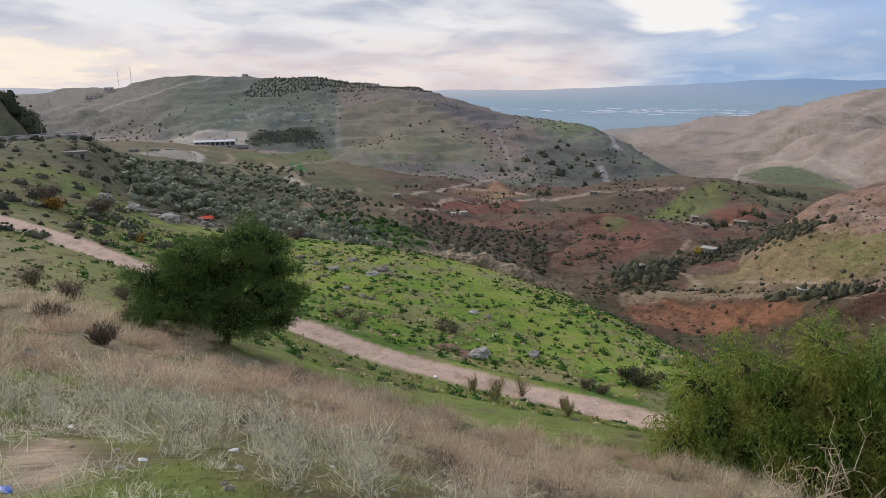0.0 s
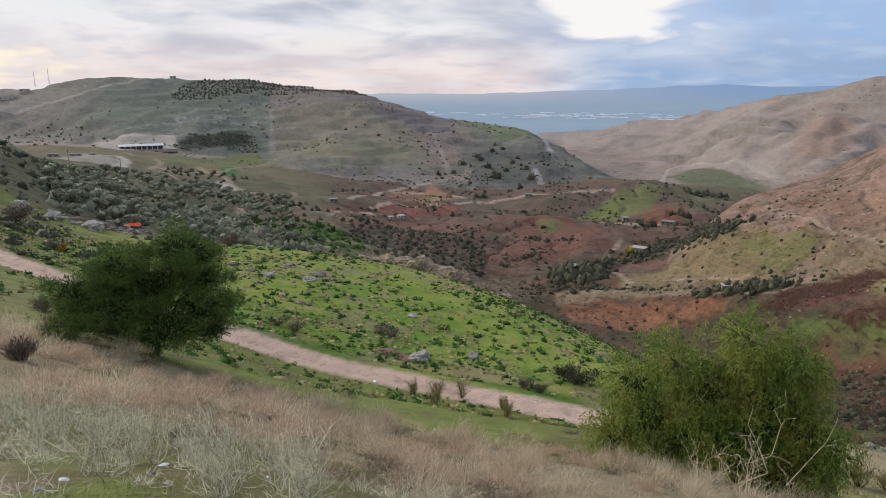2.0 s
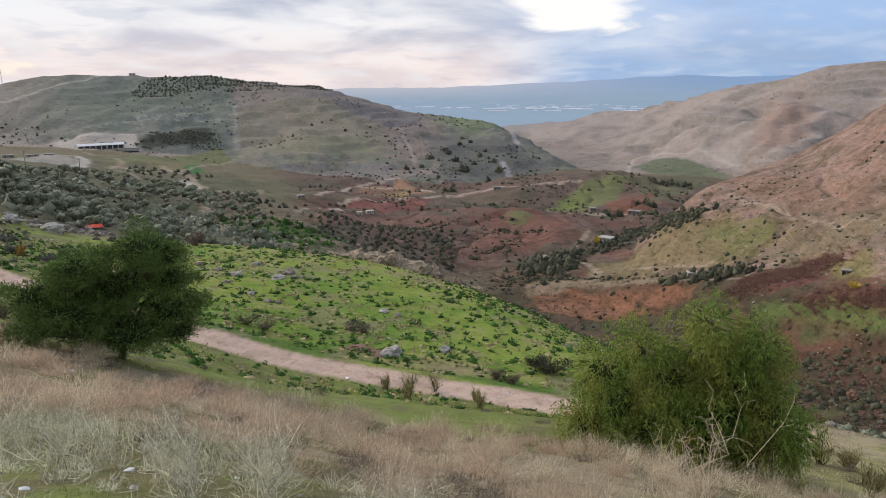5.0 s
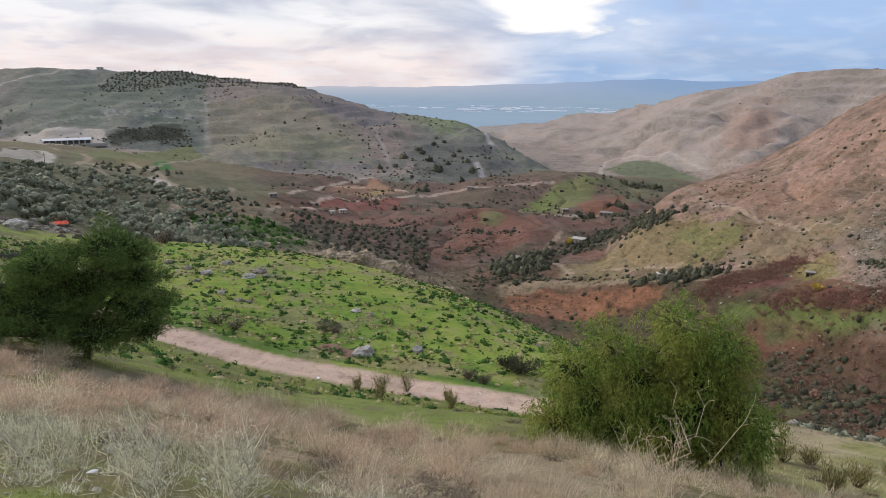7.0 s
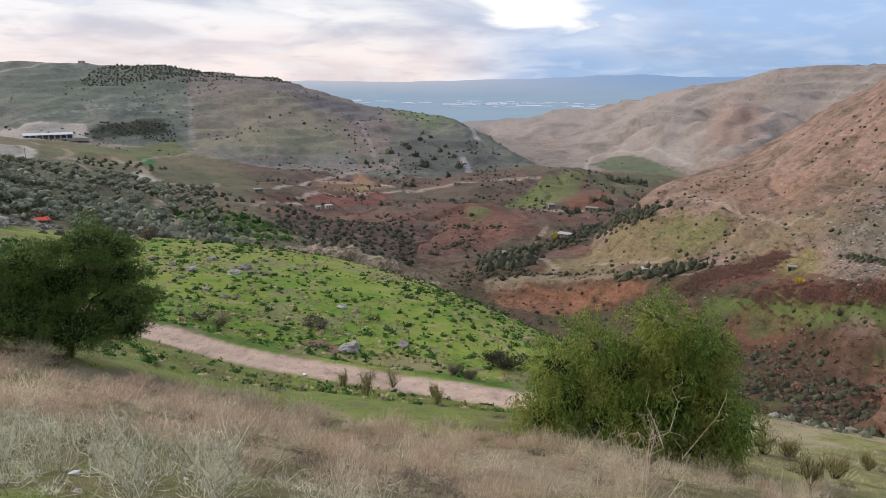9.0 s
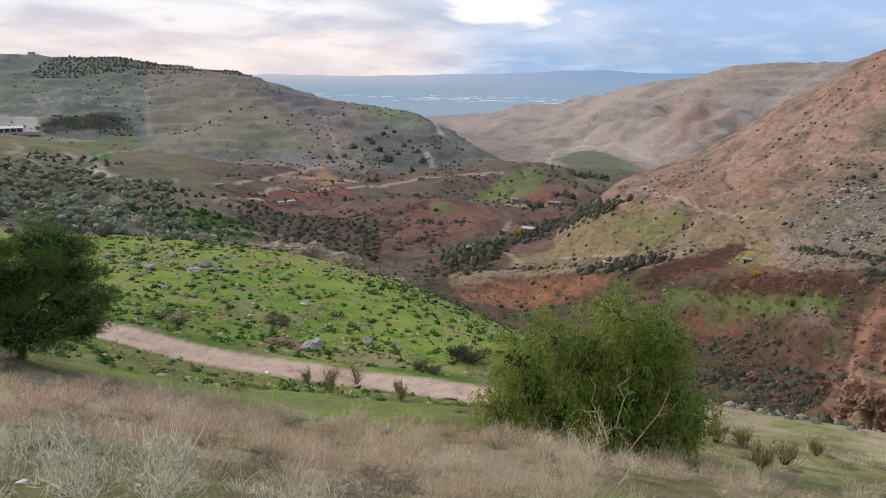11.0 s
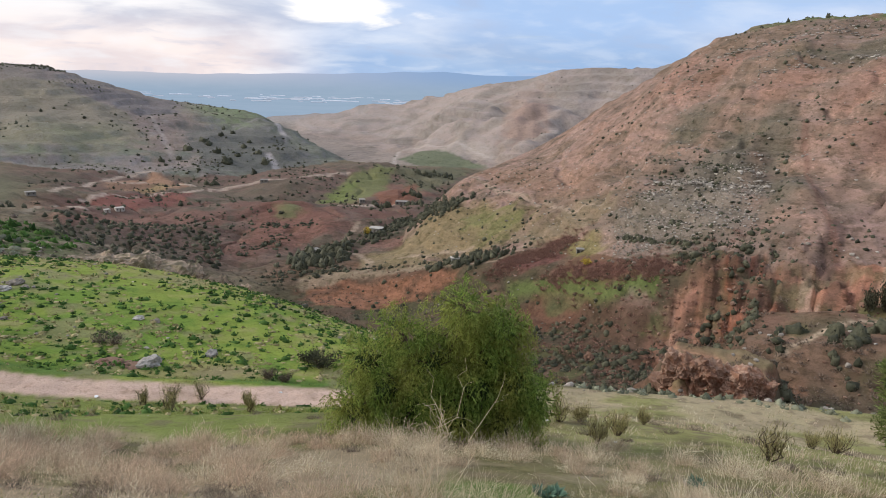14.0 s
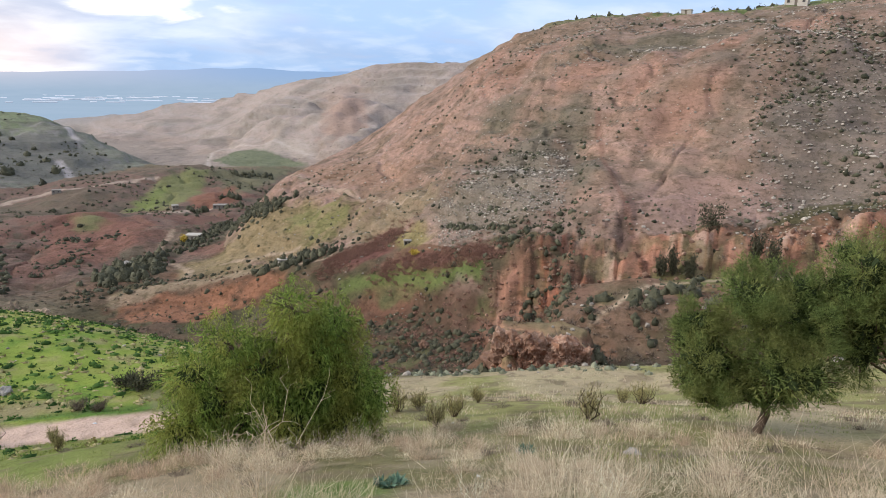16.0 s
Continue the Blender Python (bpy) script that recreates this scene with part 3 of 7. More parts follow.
    lay(patch(-29, 800, 5, 40, .6) * left * step01(fbm(x, y, 4.5, 3, 68), .3, .5) * .7, (0.35, 0.34, 0.30))
    for line in (((.6, 820), (1.4, 730), (2.1, 640)), ((10.4, 780), (11.2, 715)), ((9.4, 660), (10.9, 600))):
        lay(track(line, 2.5) * .45, (0.361, 0.319, 0.264))
    lay(track(((-12.75, 880), (-12.85, 720)), 2.5) * .6, (0.361, 0.344, 0.303))
    lay(field(((-12.9, 880), (-6, 900), (-1, 800), (.5, 700), (-3, 650), (-8, 660), (-13, 690)), 6, 8) * left * .55, (0.225, 0.205, 0.125))
    lay(field(((-24, 1080), (-14, 1010), (-13.2, 830), (-20, 860), (-27, 950)), 8, 10) * left * .45, (0.170, 0.186, 0.130))
    lay(field(((-4, 900), (2.5, 900), (3, 820), (-1, 800)), 5, 8) * left * .6, (0.150, 0.140, 0.130))
    lay(field(((2.6, 790), (10.5, 740), (14, 640), (9, 585), (4.5, 610)), 5, 8) * left * .75, (0.132, 0.128, 0.105))
    lay(track(((-31, 1060), (-29.8, 1090), (-26.9, 1060), (-23.4, 1090), (-21, 1105)), 3.5) * .8, (0.40, 0.35, 0.30))
    lay(track(((9.7, 650), (10.3, 618), (10.7, 591)), 3.2) * .8, (0.43, 0.39, 0.34))
    lay(track(((10.5, 770), (11.1, 735)), 3) * .7, (0.43, 0.39, 0.34))
    # blue of the distant air multiplied into the left hill's colours
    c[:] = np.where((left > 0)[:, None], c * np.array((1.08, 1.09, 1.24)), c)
    lay(f["bank"] * step01(-az, 34.8, 35.6) * step01(h, 205, 215) * (1 - step01(h, 262, 275)), (0.250, 0.185, 0.118))
    lay(f["bank"] * step01(-az, 34.8, 35.6) * step01(speck, .0, .4) * (h < 270) * .6, (0.150, 0.140, 0.080))
    lay(step01(-az, 29, 32) * step01(h, 118, 130) * (1 - step01(h, 203, 212)) * (1 - f["bank"]) * step01(rag, -.7, .1) * .9, (0.175, 0.172, 0.088))
    # the bare brown hill beyond, distance haze put into its colours as extra blue
    lay(step01(h, 640, 700) * (1 - left) * (1 - far), (0.30, 0.25, 0.22))
    lay(far, (0.365, 0.302, 0.275))
    lay(far * step01(blot, .05, .5) * .6, (0.243, 0.215, 0.182))
    lay(far * step01(-blot, .15, .6) * .7, (0.357, 0.303, 0.276))
    lay(far * step01(az + rag * 3, 30, 36) * .35, (0.279, 0.237, 0.220))
    lay(far * riser * .6, (0.215, 0.190, 0.168))
    lay(far * step01(np.sin(z * .55 + 1.2 * mid), .55, .9) * .3, (0.383, 0.352, 0.335))
    lay(far * step01(f["far_u"] + rag * .2, .55, .9) * .4, (0.321, 0.237, 0.196))
    lay(patch(31.5, 800, 1.8, 60, .4) * .7, (0.341, 0.237, 0.196))
    for k in range(7):
        lay(track(((14.6 + .25 * k, 760 + 26 * k), (16.5 + .2 * k, 775 + 24 * k), (18.3 + .1 * k, 790 + 20 * k)), 2.2) * .6, (0.17, 0.15, 0.125))
    lay(field(((29.5, 980), (33, 960), (33.5, 800), (31, 760), (30, 850)), 14, 14) * far * .35, (0.31, 0.215, 0.175))
    lay(field(((23, 780), (26, 800), (29, 760), (29.2, 690), (27.2, 735), (25, 752)), 3, 5) * .6, (0.42, 0.365, 0.325))
    lay(field(((20.8, 733), (22.5, 790), (24.5, 778), (26.5, 730), (28.1, 680), (24.8, 629)), 4, 5) * .9, (0.150, 0.172, 0.105))
    lay(track(((20.3, 705), (20.7, 830), (21.6, 861), (24.2, 803), (25.9, 786), (27.2, 760), (28.9, 726)), 2.4) * .8, (0.46, 0.40, 0.36))
    # valley floor: red ploughland on low swells, scrub and green strips
    floor = step01(h, 230, 300) * (1 - step01(h, 590, 680)) * step01(az, -12, -7) * (1 - left) * (1 - far) * (1 - f["red"])
    lay(floor, (0.172, 0.116, 0.094))
    lay(floor * step01(blot, .0, .4) * .8, (0.150, 0.120, 0.090))
    lay(floor * step01(speck, .25, .6) * .6, (0.094, 0.091, 0.065))
    for a, d, ra, rd, tone in ((-8.5, 398, 1.5, 26, 1.25), (-1, 432, 5.5, 15, .85), (-.5, 372, 6, 22, 1.1), (9.5, 395, 3.5, 28, 1), (14, 372, 2.6, 20, 1), (19, 392, 3.4, 24, .95), (20.8, 486, 2.3, 30, 1.2), (7.5, 305, 2.2, 18, 1), (15.8, 330, 2.0, 12, .9), (11.5, 262, 2.6, 12, .9), (22.5, 300, 3, 12, 1.2)):
        lay(floor * patch(a, d, ra, rd, .2) * .9, tuple(tone * q for q in (0.172, 0.098, 0.078)))
    lay(field(((7.1, 318), (8.6, 382), (10.5, 472), (13.5, 377), (15.5, 369), (15.5, 337), (11.7, 301)), 4, 5) * .85, (0.200, 0.102, 0.078))
    lay(patch(11.5, 381, 1.3, 12, .4) * .8, (0.172, 0.188, 0.088))
    lay(field(((14, 449), (16.3, 537), (19, 572), (20.4, 561), (19.6, 492), (17.3, 440)), 4, 4) * .95, (0.172, 0.180, 0.082))
    lay(field(((14, 449), (15.5, 500), (17, 520), (16.6, 450)), 5, 5) * .6, (0.165, 0.210, 0.062))
    lay(field(((20.5, 561), (24.5, 640), (27, 640), (25.5, 540), (22.5, 480)), 5, 6) * .8, (0.150, 0.150, 0.092))
    lay(field(((18.9, 470), (22.3, 525), (22.4, 447), (18.8, 435)), 2.5, 3) * .95, (0.225, 0.112, 0.078))
    lay(field(((-9.3, 410), (-7.6, 424), (-7.2, 370), (-8.9, 345)), 2, 2) * .95, (0.285, 0.150, 0.112))
    lay(field(((-4.5, 430), (-1.5, 467), (3.5, 503), (3.0, 437), (-1.5, 404)), 2, 2) * .95, (0.205, 0.092, 0.076))
    lay(field(((-8.4, 321), (-3, 372), (3.5, 392), (3.5, 368), (-2.5, 337), (-6.5, 307)), 3, 4) * .85, (0.208, 0.120, 0.094))
    lay(field(((-2.9, 525), (.5, 593), (2, 563), (3.5, 537), (-1.5, 478)), 3, 3) * .95, (0.325, 0.200, 0.135))
    lay(field(((-1, 500), (1.2, 560), (2.6, 545), (.6, 500)), 3, 3) * .8, (0.30, 0.225, 0.120))
    lay(field(((4, 500), (10, 520), (13.5, 505), (12, 455), (8, 440)), 4, 5) * .6, (0.128, 0.110, 0.080))
    for half, line in ((2.4, ((-6.4, 448), (-5, 495), (-3.9, 530), (-1.9, 580), (.5, 596))), (2.4, ((-4.5, 436), (-2, 452), (1.5, 484), (5, 521), (8.5, 530), (10, 526), (13.4, 534), (16.3, 543))),
                       (2.0, ((-8.4, 340), (-7.4, 385), (-6.4, 408), (-4.5, 391))), (2.2, ((13.2, 434), (15.5, 437), (17.8, 427), (19.2, 437), (21, 440))), (2.0, ((-2.5, 528), (0, 545), (2, 552), (3.6, 536)))):
        lay(track(line, half, .35) * .85, (0.44, 0.355, 0.295))
    # olive country on the left
    grove = step01(h, 135, 160) * (1 - step01(h, 480, 560)) * (1 - step01(az, -11, -5)) * (1 - left)
    lay(grove, (0.150, 0.144, 0.090))
    lay(grove * step01(rag, .2, .6) * .7, (0.20, 0.165, 0.115))
    lay(field(((-22.8, 554), (-20, 650), (-14.2, 733), (-13.3, 675), (-16.5, 579), (-20, 472), (-22.4, 518)), 3, 3), (0.172, 0.180, 0.092))
    lay(field(((-20, 560), (-17, 590), (-16.5, 555), (-19.5, 500)), 4, 5) * .6, (0.23, 0.18, 0.105))
    lay(patch(-20.5, 520, 2.5, 18, .3) * .7, (0.20, 0.155, 0.105))
    lay(field(((-20.1, 742), (-14.8, 792), (-14.6, 745), (-19.9, 712)), 2, 2), (0.075, 0.078, 0.060))
    lay(field(((-17.2, 556), (-16.3, 607), (-15.6, 527), (-16.6, 520)), 2, 2), (0.075, 0.175, 0.062))
    lay(field(((-17.5, 451), (-16.4, 455), (-15.7, 415), (-17, 385)), 2, 2), (0.47, 0.42, 0.37))
    lay(field(((-26, 800), (-20.3, 770), (-20.4, 715), (-23.3, 640), (-25.8, 680)), 3, 3), (0.42, 0.38, 0.34))
    lay(field(((-28.9, 445), (-26.6, 600), (-24.4, 510), (-24.4, 445)), 4, 6) * .85, (0.36, 0.33, 0.29))
    lay(track(((-26.2, 345), (-24.6, 437), (-24.1, 512), (-24.4, 540), (-25.2, 560)), 3.2) * .95, (0.46, 0.42, 0.37))
    lay(track(((-22.5, 500), (-20, 470), (-17, 530), (-14, 660), (-12.5, 680)), 1.6) * .7, (0.36, 0.31, 0.24))
    lay(patch(-15.6, 272, .55, 45, .3) * .9, (0.33, 0.265, 0.20))
    lay(patch(-13.3, 248, 1.3, 9, .3) * .9, (0.31, 0.25, 0.195))
    lay(patch(-12.3, 236, 1.0, 8, .3) * .9, (0.31, 0.25, 0.195))
    lay(patch(-8.8, 262, 3.6, 34, .4), (0.105, 0.140, 0.050))
    lay(patch(-2.5, 195, 4.5, 40) * .8, (0.235, 0.195, 0.15))
    lay(patch(2.5, 225, 3, 30) * .7, (0.24, 0.20, 0.165))
    lay(field(((-16.3, 400), (-12.6, 402), (-11.2, 457), (-9, 345), (-8.5, 290), (-12.3, 262), (-15.6, 260)), 4, 6) * .65, (0.225, 0.170, 0.118))
    for half, line in ((2.0, ((-16.3, 360), (-16.1, 350), (-15.6, 271), (-15, 254), (-14.6, 217))), (2.2, ((-12.3, 267), (-9.9, 250), (-7.5, 254), (-5.4, 262))), (1.8, ((-15.5, 253), (-13.2, 240), (-11.4, 235), (-8.5, 234))),
                       (2.2, ((-18.7, 545), (-16.5, 450), (-14.9, 396), (-12.6, 402), (-11.2, 457))), (3.0, ((-4.5, 290), (-2, 292), (.5, 280)))):
        lay(track(line, half, .6) * .75, (0.36, 0.29, 0.215))
    # the ravine and its far bank
    bank = step01(h, rim_d, rim_d + 10) * step01(az, 6, 14) * (1 - step01(h, 262, 290)) * (1 - red)
    lay(bank, (0.125, 0.086, 0.060))
    lay(bank * step01(blot, .0, .4), (0.098, 0.088, 0.050))
    lay(bank * step01(-blot, .2, .6) * .7, (0.175, 0.100, 0.065))
    lay(bank * step01(speck, .2, .6) * .6, (0.065, 0.060, 0.040))
    lay(field(((12.2, 251), (13.7, 255), (25, 226), (26, 216), (19, 219), (13.8, 226)), 1.5, 2), (0.255, 0.128, 0.080))
    lay(belt(((11.5, 236), (16, 238), (21.5, 230), (26, 216)), 13, .25) * step01(fbm(x, y, 5, 4, 79), .05, .4) * .8, (0.145, 0.082, 0.054))
    lay(belt(((12, 252), (16, 254), (21.5, 244), (26, 228)), 4.5, .4) * .8, (0.30, 0.235, 0.165))
    lay(belt(((17.5, 268), (21, 262), (25, 250)), 13, .4) * .8, (0.24, 0.195, 0.12))
    # red hill: pinkish brown soil, scree, scrub and ledges
    lay(red, (0.285, 0.195, 0.160))
    lay(red * step01(blot, .05, .45) * .7, (0.220, 0.158, 0.114))
    lay(red * step01(-blot, .15, .6) * .8, (0.335, 0.218, 0.172))
    lay(red * step01(speck, .25, .6) * .6, (0.145, 0.116, 0.088))
    lay(red * step01(-speck, .4, .8) * .5, (0.355, 0.256, 0.217))
    lay(red * step01(wide + .35 * mid, .1, .5) * step01(az, 40, 44) * .5, (0.178, 0.144, 0.113))
    lay(red * riser * .6, (0.350, 0.235, 0.190))
    lay(red * step01(np.sin(z * 1.1 + 2.5 * mid + wide), .6, .95) * step01(az, 38, 44) * .45, (0.175, 0.140, 0.105))
    for a, d, ra, rd in ((48.6, 216, 1.6, 16), (51.6, 218, 1.5, 14), (45.3, 246, 1.6, 10), (46, 200, 3.4, 12), (52.5, 187, 1.6, 9), (57, 252, 6, 9)):
        lay(patch(a, d, ra, rd, .6) * red * .75, (0.120, 0.116, 0.086))
    lay(patch(45.5, 190, 5.5, 24, .6) * red * .7, (0.173, 0.149, 0.127))
    lay(patch(71, 190, 5.5, 48, .5) * red * .85, (0.159, 0.137, 0.119))
    for a, d, ra, rd in ((43.2, 296, 1.8, 9), (52, 241, 2.6, 7), (56.5, 226, 2.2, 7), (47, 270, 3, 8), (60, 212, 3, 8), (62, 236, 2, 6), (68, 250, 3, 8)):
        lay(patch(a, d, ra, rd, .6) * red * .7, (0.322, 0.190, 0.147))
    lay(patch(61, 176, 5.5, 9, .5) * red * .7, (0.317, 0.210, 0.181))
    lay(field(((18.5, 282), (24.5, 300), (27.5, 278), (31, 252), (33, 236), (30, 232), (25.9, 240), (21, 262)), 4, 5) * .85, (0.240, 0.190, 0.105))
    lay(field(((26.5, 268), (29, 262), (31.5, 244), (31, 234), (28.5, 244)), 4, 5) * .8, (0.178, 0.182, 0.075))
    lay(field(((26.5, 330), (29, 300), (33, 262), (38, 232), (38, 255), (33, 300), (29, 328)), 3, 5) * .6, (0.285, 0.180, 0.128))
    lay(patch(35.5, 222, 3.2, 12) * .6, (0.216, 0.181, 0.106))
    lay(red * (1 - step01(f["red_u"] + fine * .03, .04, .10)) * step01(az, 46, 52), (0.130, 0.162, 0.066))
    lay(field(((38.6, 211), (43.6, 203), (48.5, 197), (50.6, 177), (45.3, 174), (41.2, 190)), 2, 3) * .6, (0.215, 0.185, 0.150))
    lay(field(((29.3, 206), (33.8, 214), (36.1, 213), (36.6, 196), (32.7, 197)), 2, 2.5) * .95, (0.150, 0.072, 0.062))
    lay(field(((34.5, 190), (38.8, 179), (43.1, 166), (45.9, 162), (45.4, 156), (41, 163), (37, 177)), 1.5, 2) * .95, (0.158, 0.072, 0.056))
    lay(field(((31, 198), (36, 183), (41, 167), (45, 159), (43.9, 154), (40.3, 160), (36, 173), (31, 190)), 1.5, 2) * .85, (0.120, 0.158, 0.052))
    lay(field(((36, 205), (38.3, 204), (39, 190), (36.8, 192)), 2, 2) * .8, (0.235, 0.205, 0.085))
    low_bank = step01(h, 118, 128) * (1 - step01(h, np.interp(az, (26, 34, 40, 47), (200, 180, 160, 140)), np.interp(az, (26, 34, 40, 47), (206, 186, 164, 146)))) * step01(az, 24, 28) * (1 - step01(az + 3 * fbm(x, y, 14, 4, 73), 45, 54))
    lay(low_bank * .9, (0.098, 0.060, 0.042))
    lay(low_bank * step01(-blot, .1, .6) * .7, (0.155, 0.080, 0.054))
    lay(low_bank * step01(np.sin(z * 1.5 + 2.2 * mid), .4, .9) * .5, (0.165, 0.105, 0.074))
    lay(low_bank * step01(speck, .1, .5) * .7, (0.072, 0.062, 0.042))
    lay(low_bank * step01(fbm(x, y, 8, 3, 70), .25, .55) * .7, (0.100, 0.112, 0.050))
    cliff = step01(h, 120, 130) * (1 - step01(h, 152, 160)) * step01(az + 4 * fbm(x, y, 14, 4, 73), 43, 53)
    lay(cliff * .95, (0.275, 0.136, 0.094))
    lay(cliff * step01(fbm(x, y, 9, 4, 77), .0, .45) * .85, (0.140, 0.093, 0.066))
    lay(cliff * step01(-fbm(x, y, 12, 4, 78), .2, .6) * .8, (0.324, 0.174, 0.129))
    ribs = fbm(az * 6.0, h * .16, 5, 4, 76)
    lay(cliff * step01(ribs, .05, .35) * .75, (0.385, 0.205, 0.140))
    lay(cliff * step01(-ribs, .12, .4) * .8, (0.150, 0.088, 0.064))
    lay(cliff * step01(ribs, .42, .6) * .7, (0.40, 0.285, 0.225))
    lay(field(((48.5, 161), (53.2, 163), (53.6, 128), (50.4, 128)), 1, 2) * step01(ribs, -.5, .1) * .8, (0.275, 0.112, 0.070))
    lay(cliff * step01(fbm(x, y, 5, 3, 75), .25, .5) * .55, (0.125, 0.125, 0.070))
    lay(belt(((53.5, 139), (57, 138), (60, 141), (68, 137)), 4, .4) * step01(speck, -.5, .2) * .7, (0.151, 0.162, 0.070))
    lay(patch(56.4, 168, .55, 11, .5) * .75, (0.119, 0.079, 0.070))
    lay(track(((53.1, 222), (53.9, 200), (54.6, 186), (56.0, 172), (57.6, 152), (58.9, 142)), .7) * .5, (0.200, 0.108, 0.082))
    # the terrace before the cliff and the bluff at its foot
    jut = step01(az, 50.5, 52.5) * step01(h, 88, 92) * (1 - step01(h, 121, 124))
    lay(jut, (0.165, 0.110, 0.078))
    lay(jut * step01(speck, .0, .4) * .7, (0.115, 0.100, 0.062))
    lay(jut * step01(-blot, .0, .4) * .6, (0.215, 0.120, 0.085))
    lay(jut * step01(h + fine, 103, 107) * step01(az, 54, 57) * step01(mid, -.3, .3) * .85, (0.150, 0.185, 0.058))
    lay(track(((54.2, 101), (56, 104), (56.9, 108), (58.2, 113), (60, 115.5), (63, 117), (68, 118), (76, 118)), .55) * .9, (0.42, 0.33, 0.24))
    foot = step01(az, 44, 46) * step01(h, rim_d + 2, rim_d + 6) * (1 - step01(h, 94, 99))
    lay(foot * .9, (0.135, 0.100, 0.068))
    lay(foot * step01(speck, .1, .5) * .8, (0.090, 0.085, 0.055))
    lay(foot * step01(-speck, .3, .6) * .7, (0.30, 0.165, 0.115))
    knoll = step01(az, 45.8, 46.4) * (1 - step01(az, 54.0, 54.8)) * step01(h, 72, 74) * (1 - step01(h, 90, 92))
    lay(knoll, (0.335, 0.180, 0.120))
    lay(knoll * step01(fbm(x, y, 1.6, 3, 74), .0, .4) * .7, (0.185, 0.105, 0.075))
    lay(knoll * step01(z + fine * .2, -33.6, -33.0) * .7, (0.19, 0.175, 0.095))
    # ground far out, paled towards haze in its colour
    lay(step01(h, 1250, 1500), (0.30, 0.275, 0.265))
    # green spur beyond the lane and the turf on the left
    spur = step01(h, lane_d, lane_d + 2) * (1 - step01(h + fine * 3, rim_d + 4, rim_d + 26)) * (1 - step01(az, 27, 33)) * step01(az, -60, -48)
    lay(spur, (0.225, 0.292, 0.056))
    lay(spur * step01(rag, .1, .6) * .6, (0.300, 0.292, 0.098))
    lay(spur * step01(-rag, .05, .5) * .8, (0.140, 0.235, 0.040))
    lay(spur * step01(fine, .45, .9) * .5, (0.30, 0.26, 0.14))
    lay(spur * step01(-az + rag * 6, 24, 34) * .85, (0.128, 0.138, 0.056))
    lay(spur * step01(-az, 26, 32) * step01(fbm(x, y, 6, 3, 55), .1, .4) * .7, (0.150, 0.112, 0.070))
    lay(spur * (1 - step01(np.abs(h - lane_d - 6.5) + fine, 1, 4)) * step01(mid, -.3, .3) * .6, (0.30, 0.23, 0.13))
    lay(spur * (1 - step01(np.abs(h - lane_d - 3.6) + mid, .6, 2.0)) * step01(az, -22, -14) * .85, (0.085, 0.165, 0.032))
    lay(spur * step01(fbm(x, y, 4, 3, 37), .35, .7) * .6, (0.245, 0.215, 0.125))
    # home slope
    home = 1 - step01(h + fine * .5, lane_d - 1.5, lane_d + .5)
    lay(home, (0.175, 0.205, 0.060))
    lay(home * step01(rag, -.1, .4) * .7, (0.255, 0.225, 0.105))
    lay(home * step01(-fine, .0, .4) * .7, (0.150, 0.115, 0.070))
    straw = step01(h + mid * 2.5, straw_low(az) - 1, straw_low(az) + 1) * (1 - step01(h + mid * 3 + fine, straw_top(az) - 1.5, straw_top(az) + 2))
    lay(home * straw * .92, (0.31, 0.25, 0.165))
    lay(home * straw * step01(fine, -.2, .3) * .85, (0.150, 0.140, 0.060))
    lay(home * step01(h + mid * 4, straw_top(az) + 1, straw_top(az) + 8) * step01(-az, -20, -8) * step01(mid, -.5, .1) * .75, (0.180, 0.232, 0.055))
    lay(home * (1 - step01(az + rag * 5, -36, -26)) * step01(h, 24, 30) * step01(rag, -.4, .4) * .85, (0.25, 0.215, 0.12))
    lay(home * step01(az, 26, 34) * step01(h + mid * 4, 17, 26) * .85 * step01(rag, -.6, .1), (0.285, 0.275, 0.115))
    lay(home * step01(az, 26, 34) * step01(h, 17, 26) * step01(-mid, .1, .5) * .8, (0.42, 0.345, 0.225))
    lay(home * field(((-43, 6.2), (-38, 7.2), (-34.5, 6.8), (-32.5, 4.9), (-36, 4.0), (-43, 4.2)), .3, .5), (0.41, 0.315, 0.235))
    lay(home * patch(-3, 27, 5, 3) * .7, (0.38, 0.28, 0.20))
    lay(home * patch(-15, 21, 4, 2.4) * .6, (0.40, 0.31, 0.235))
    lay(home * patch(33, 12, 6, 2.2) * .8, (0.13, 0.20, 0.05))
    lay(home * step01(fbm(x, y, 1.3, 3, 65), .35, .7) * .6, (0.17, 0.13, 0.09))
    # dirt
    for half, line in TRACKS:
        lay(track(line, half) * .7, (0.38, 0.295, 0.225))
    lay(1 - step01(f["lane"] + fine * .18, 1.35, 1.85), (0.58, 0.42, 0.335))
    lay((1 - step01(np.abs(np.abs(f["lane"]) - .8), .15, .4)) * .45, (0.66, 0.49, 0.40))
    return c


def bareness(f):
    h, az = f["h"], f["az"]
    rim = np.interp(az, HEADINGS, BELTS[5][0])
    wild = step01(h, rim + 10, rim + 30) * (1 - step01(h, 1500, 2000))
    field = step01(h, 330, 380) * (1 - step01(h, 600, 640)) * (1 - f["left"]) * (1 - f["red"]) * (1 - f["far"])
    return wild * (1 - .75 * field) * (1 - .55 * step01(h, 420, 640)) * (1 - .4 * f["far"])


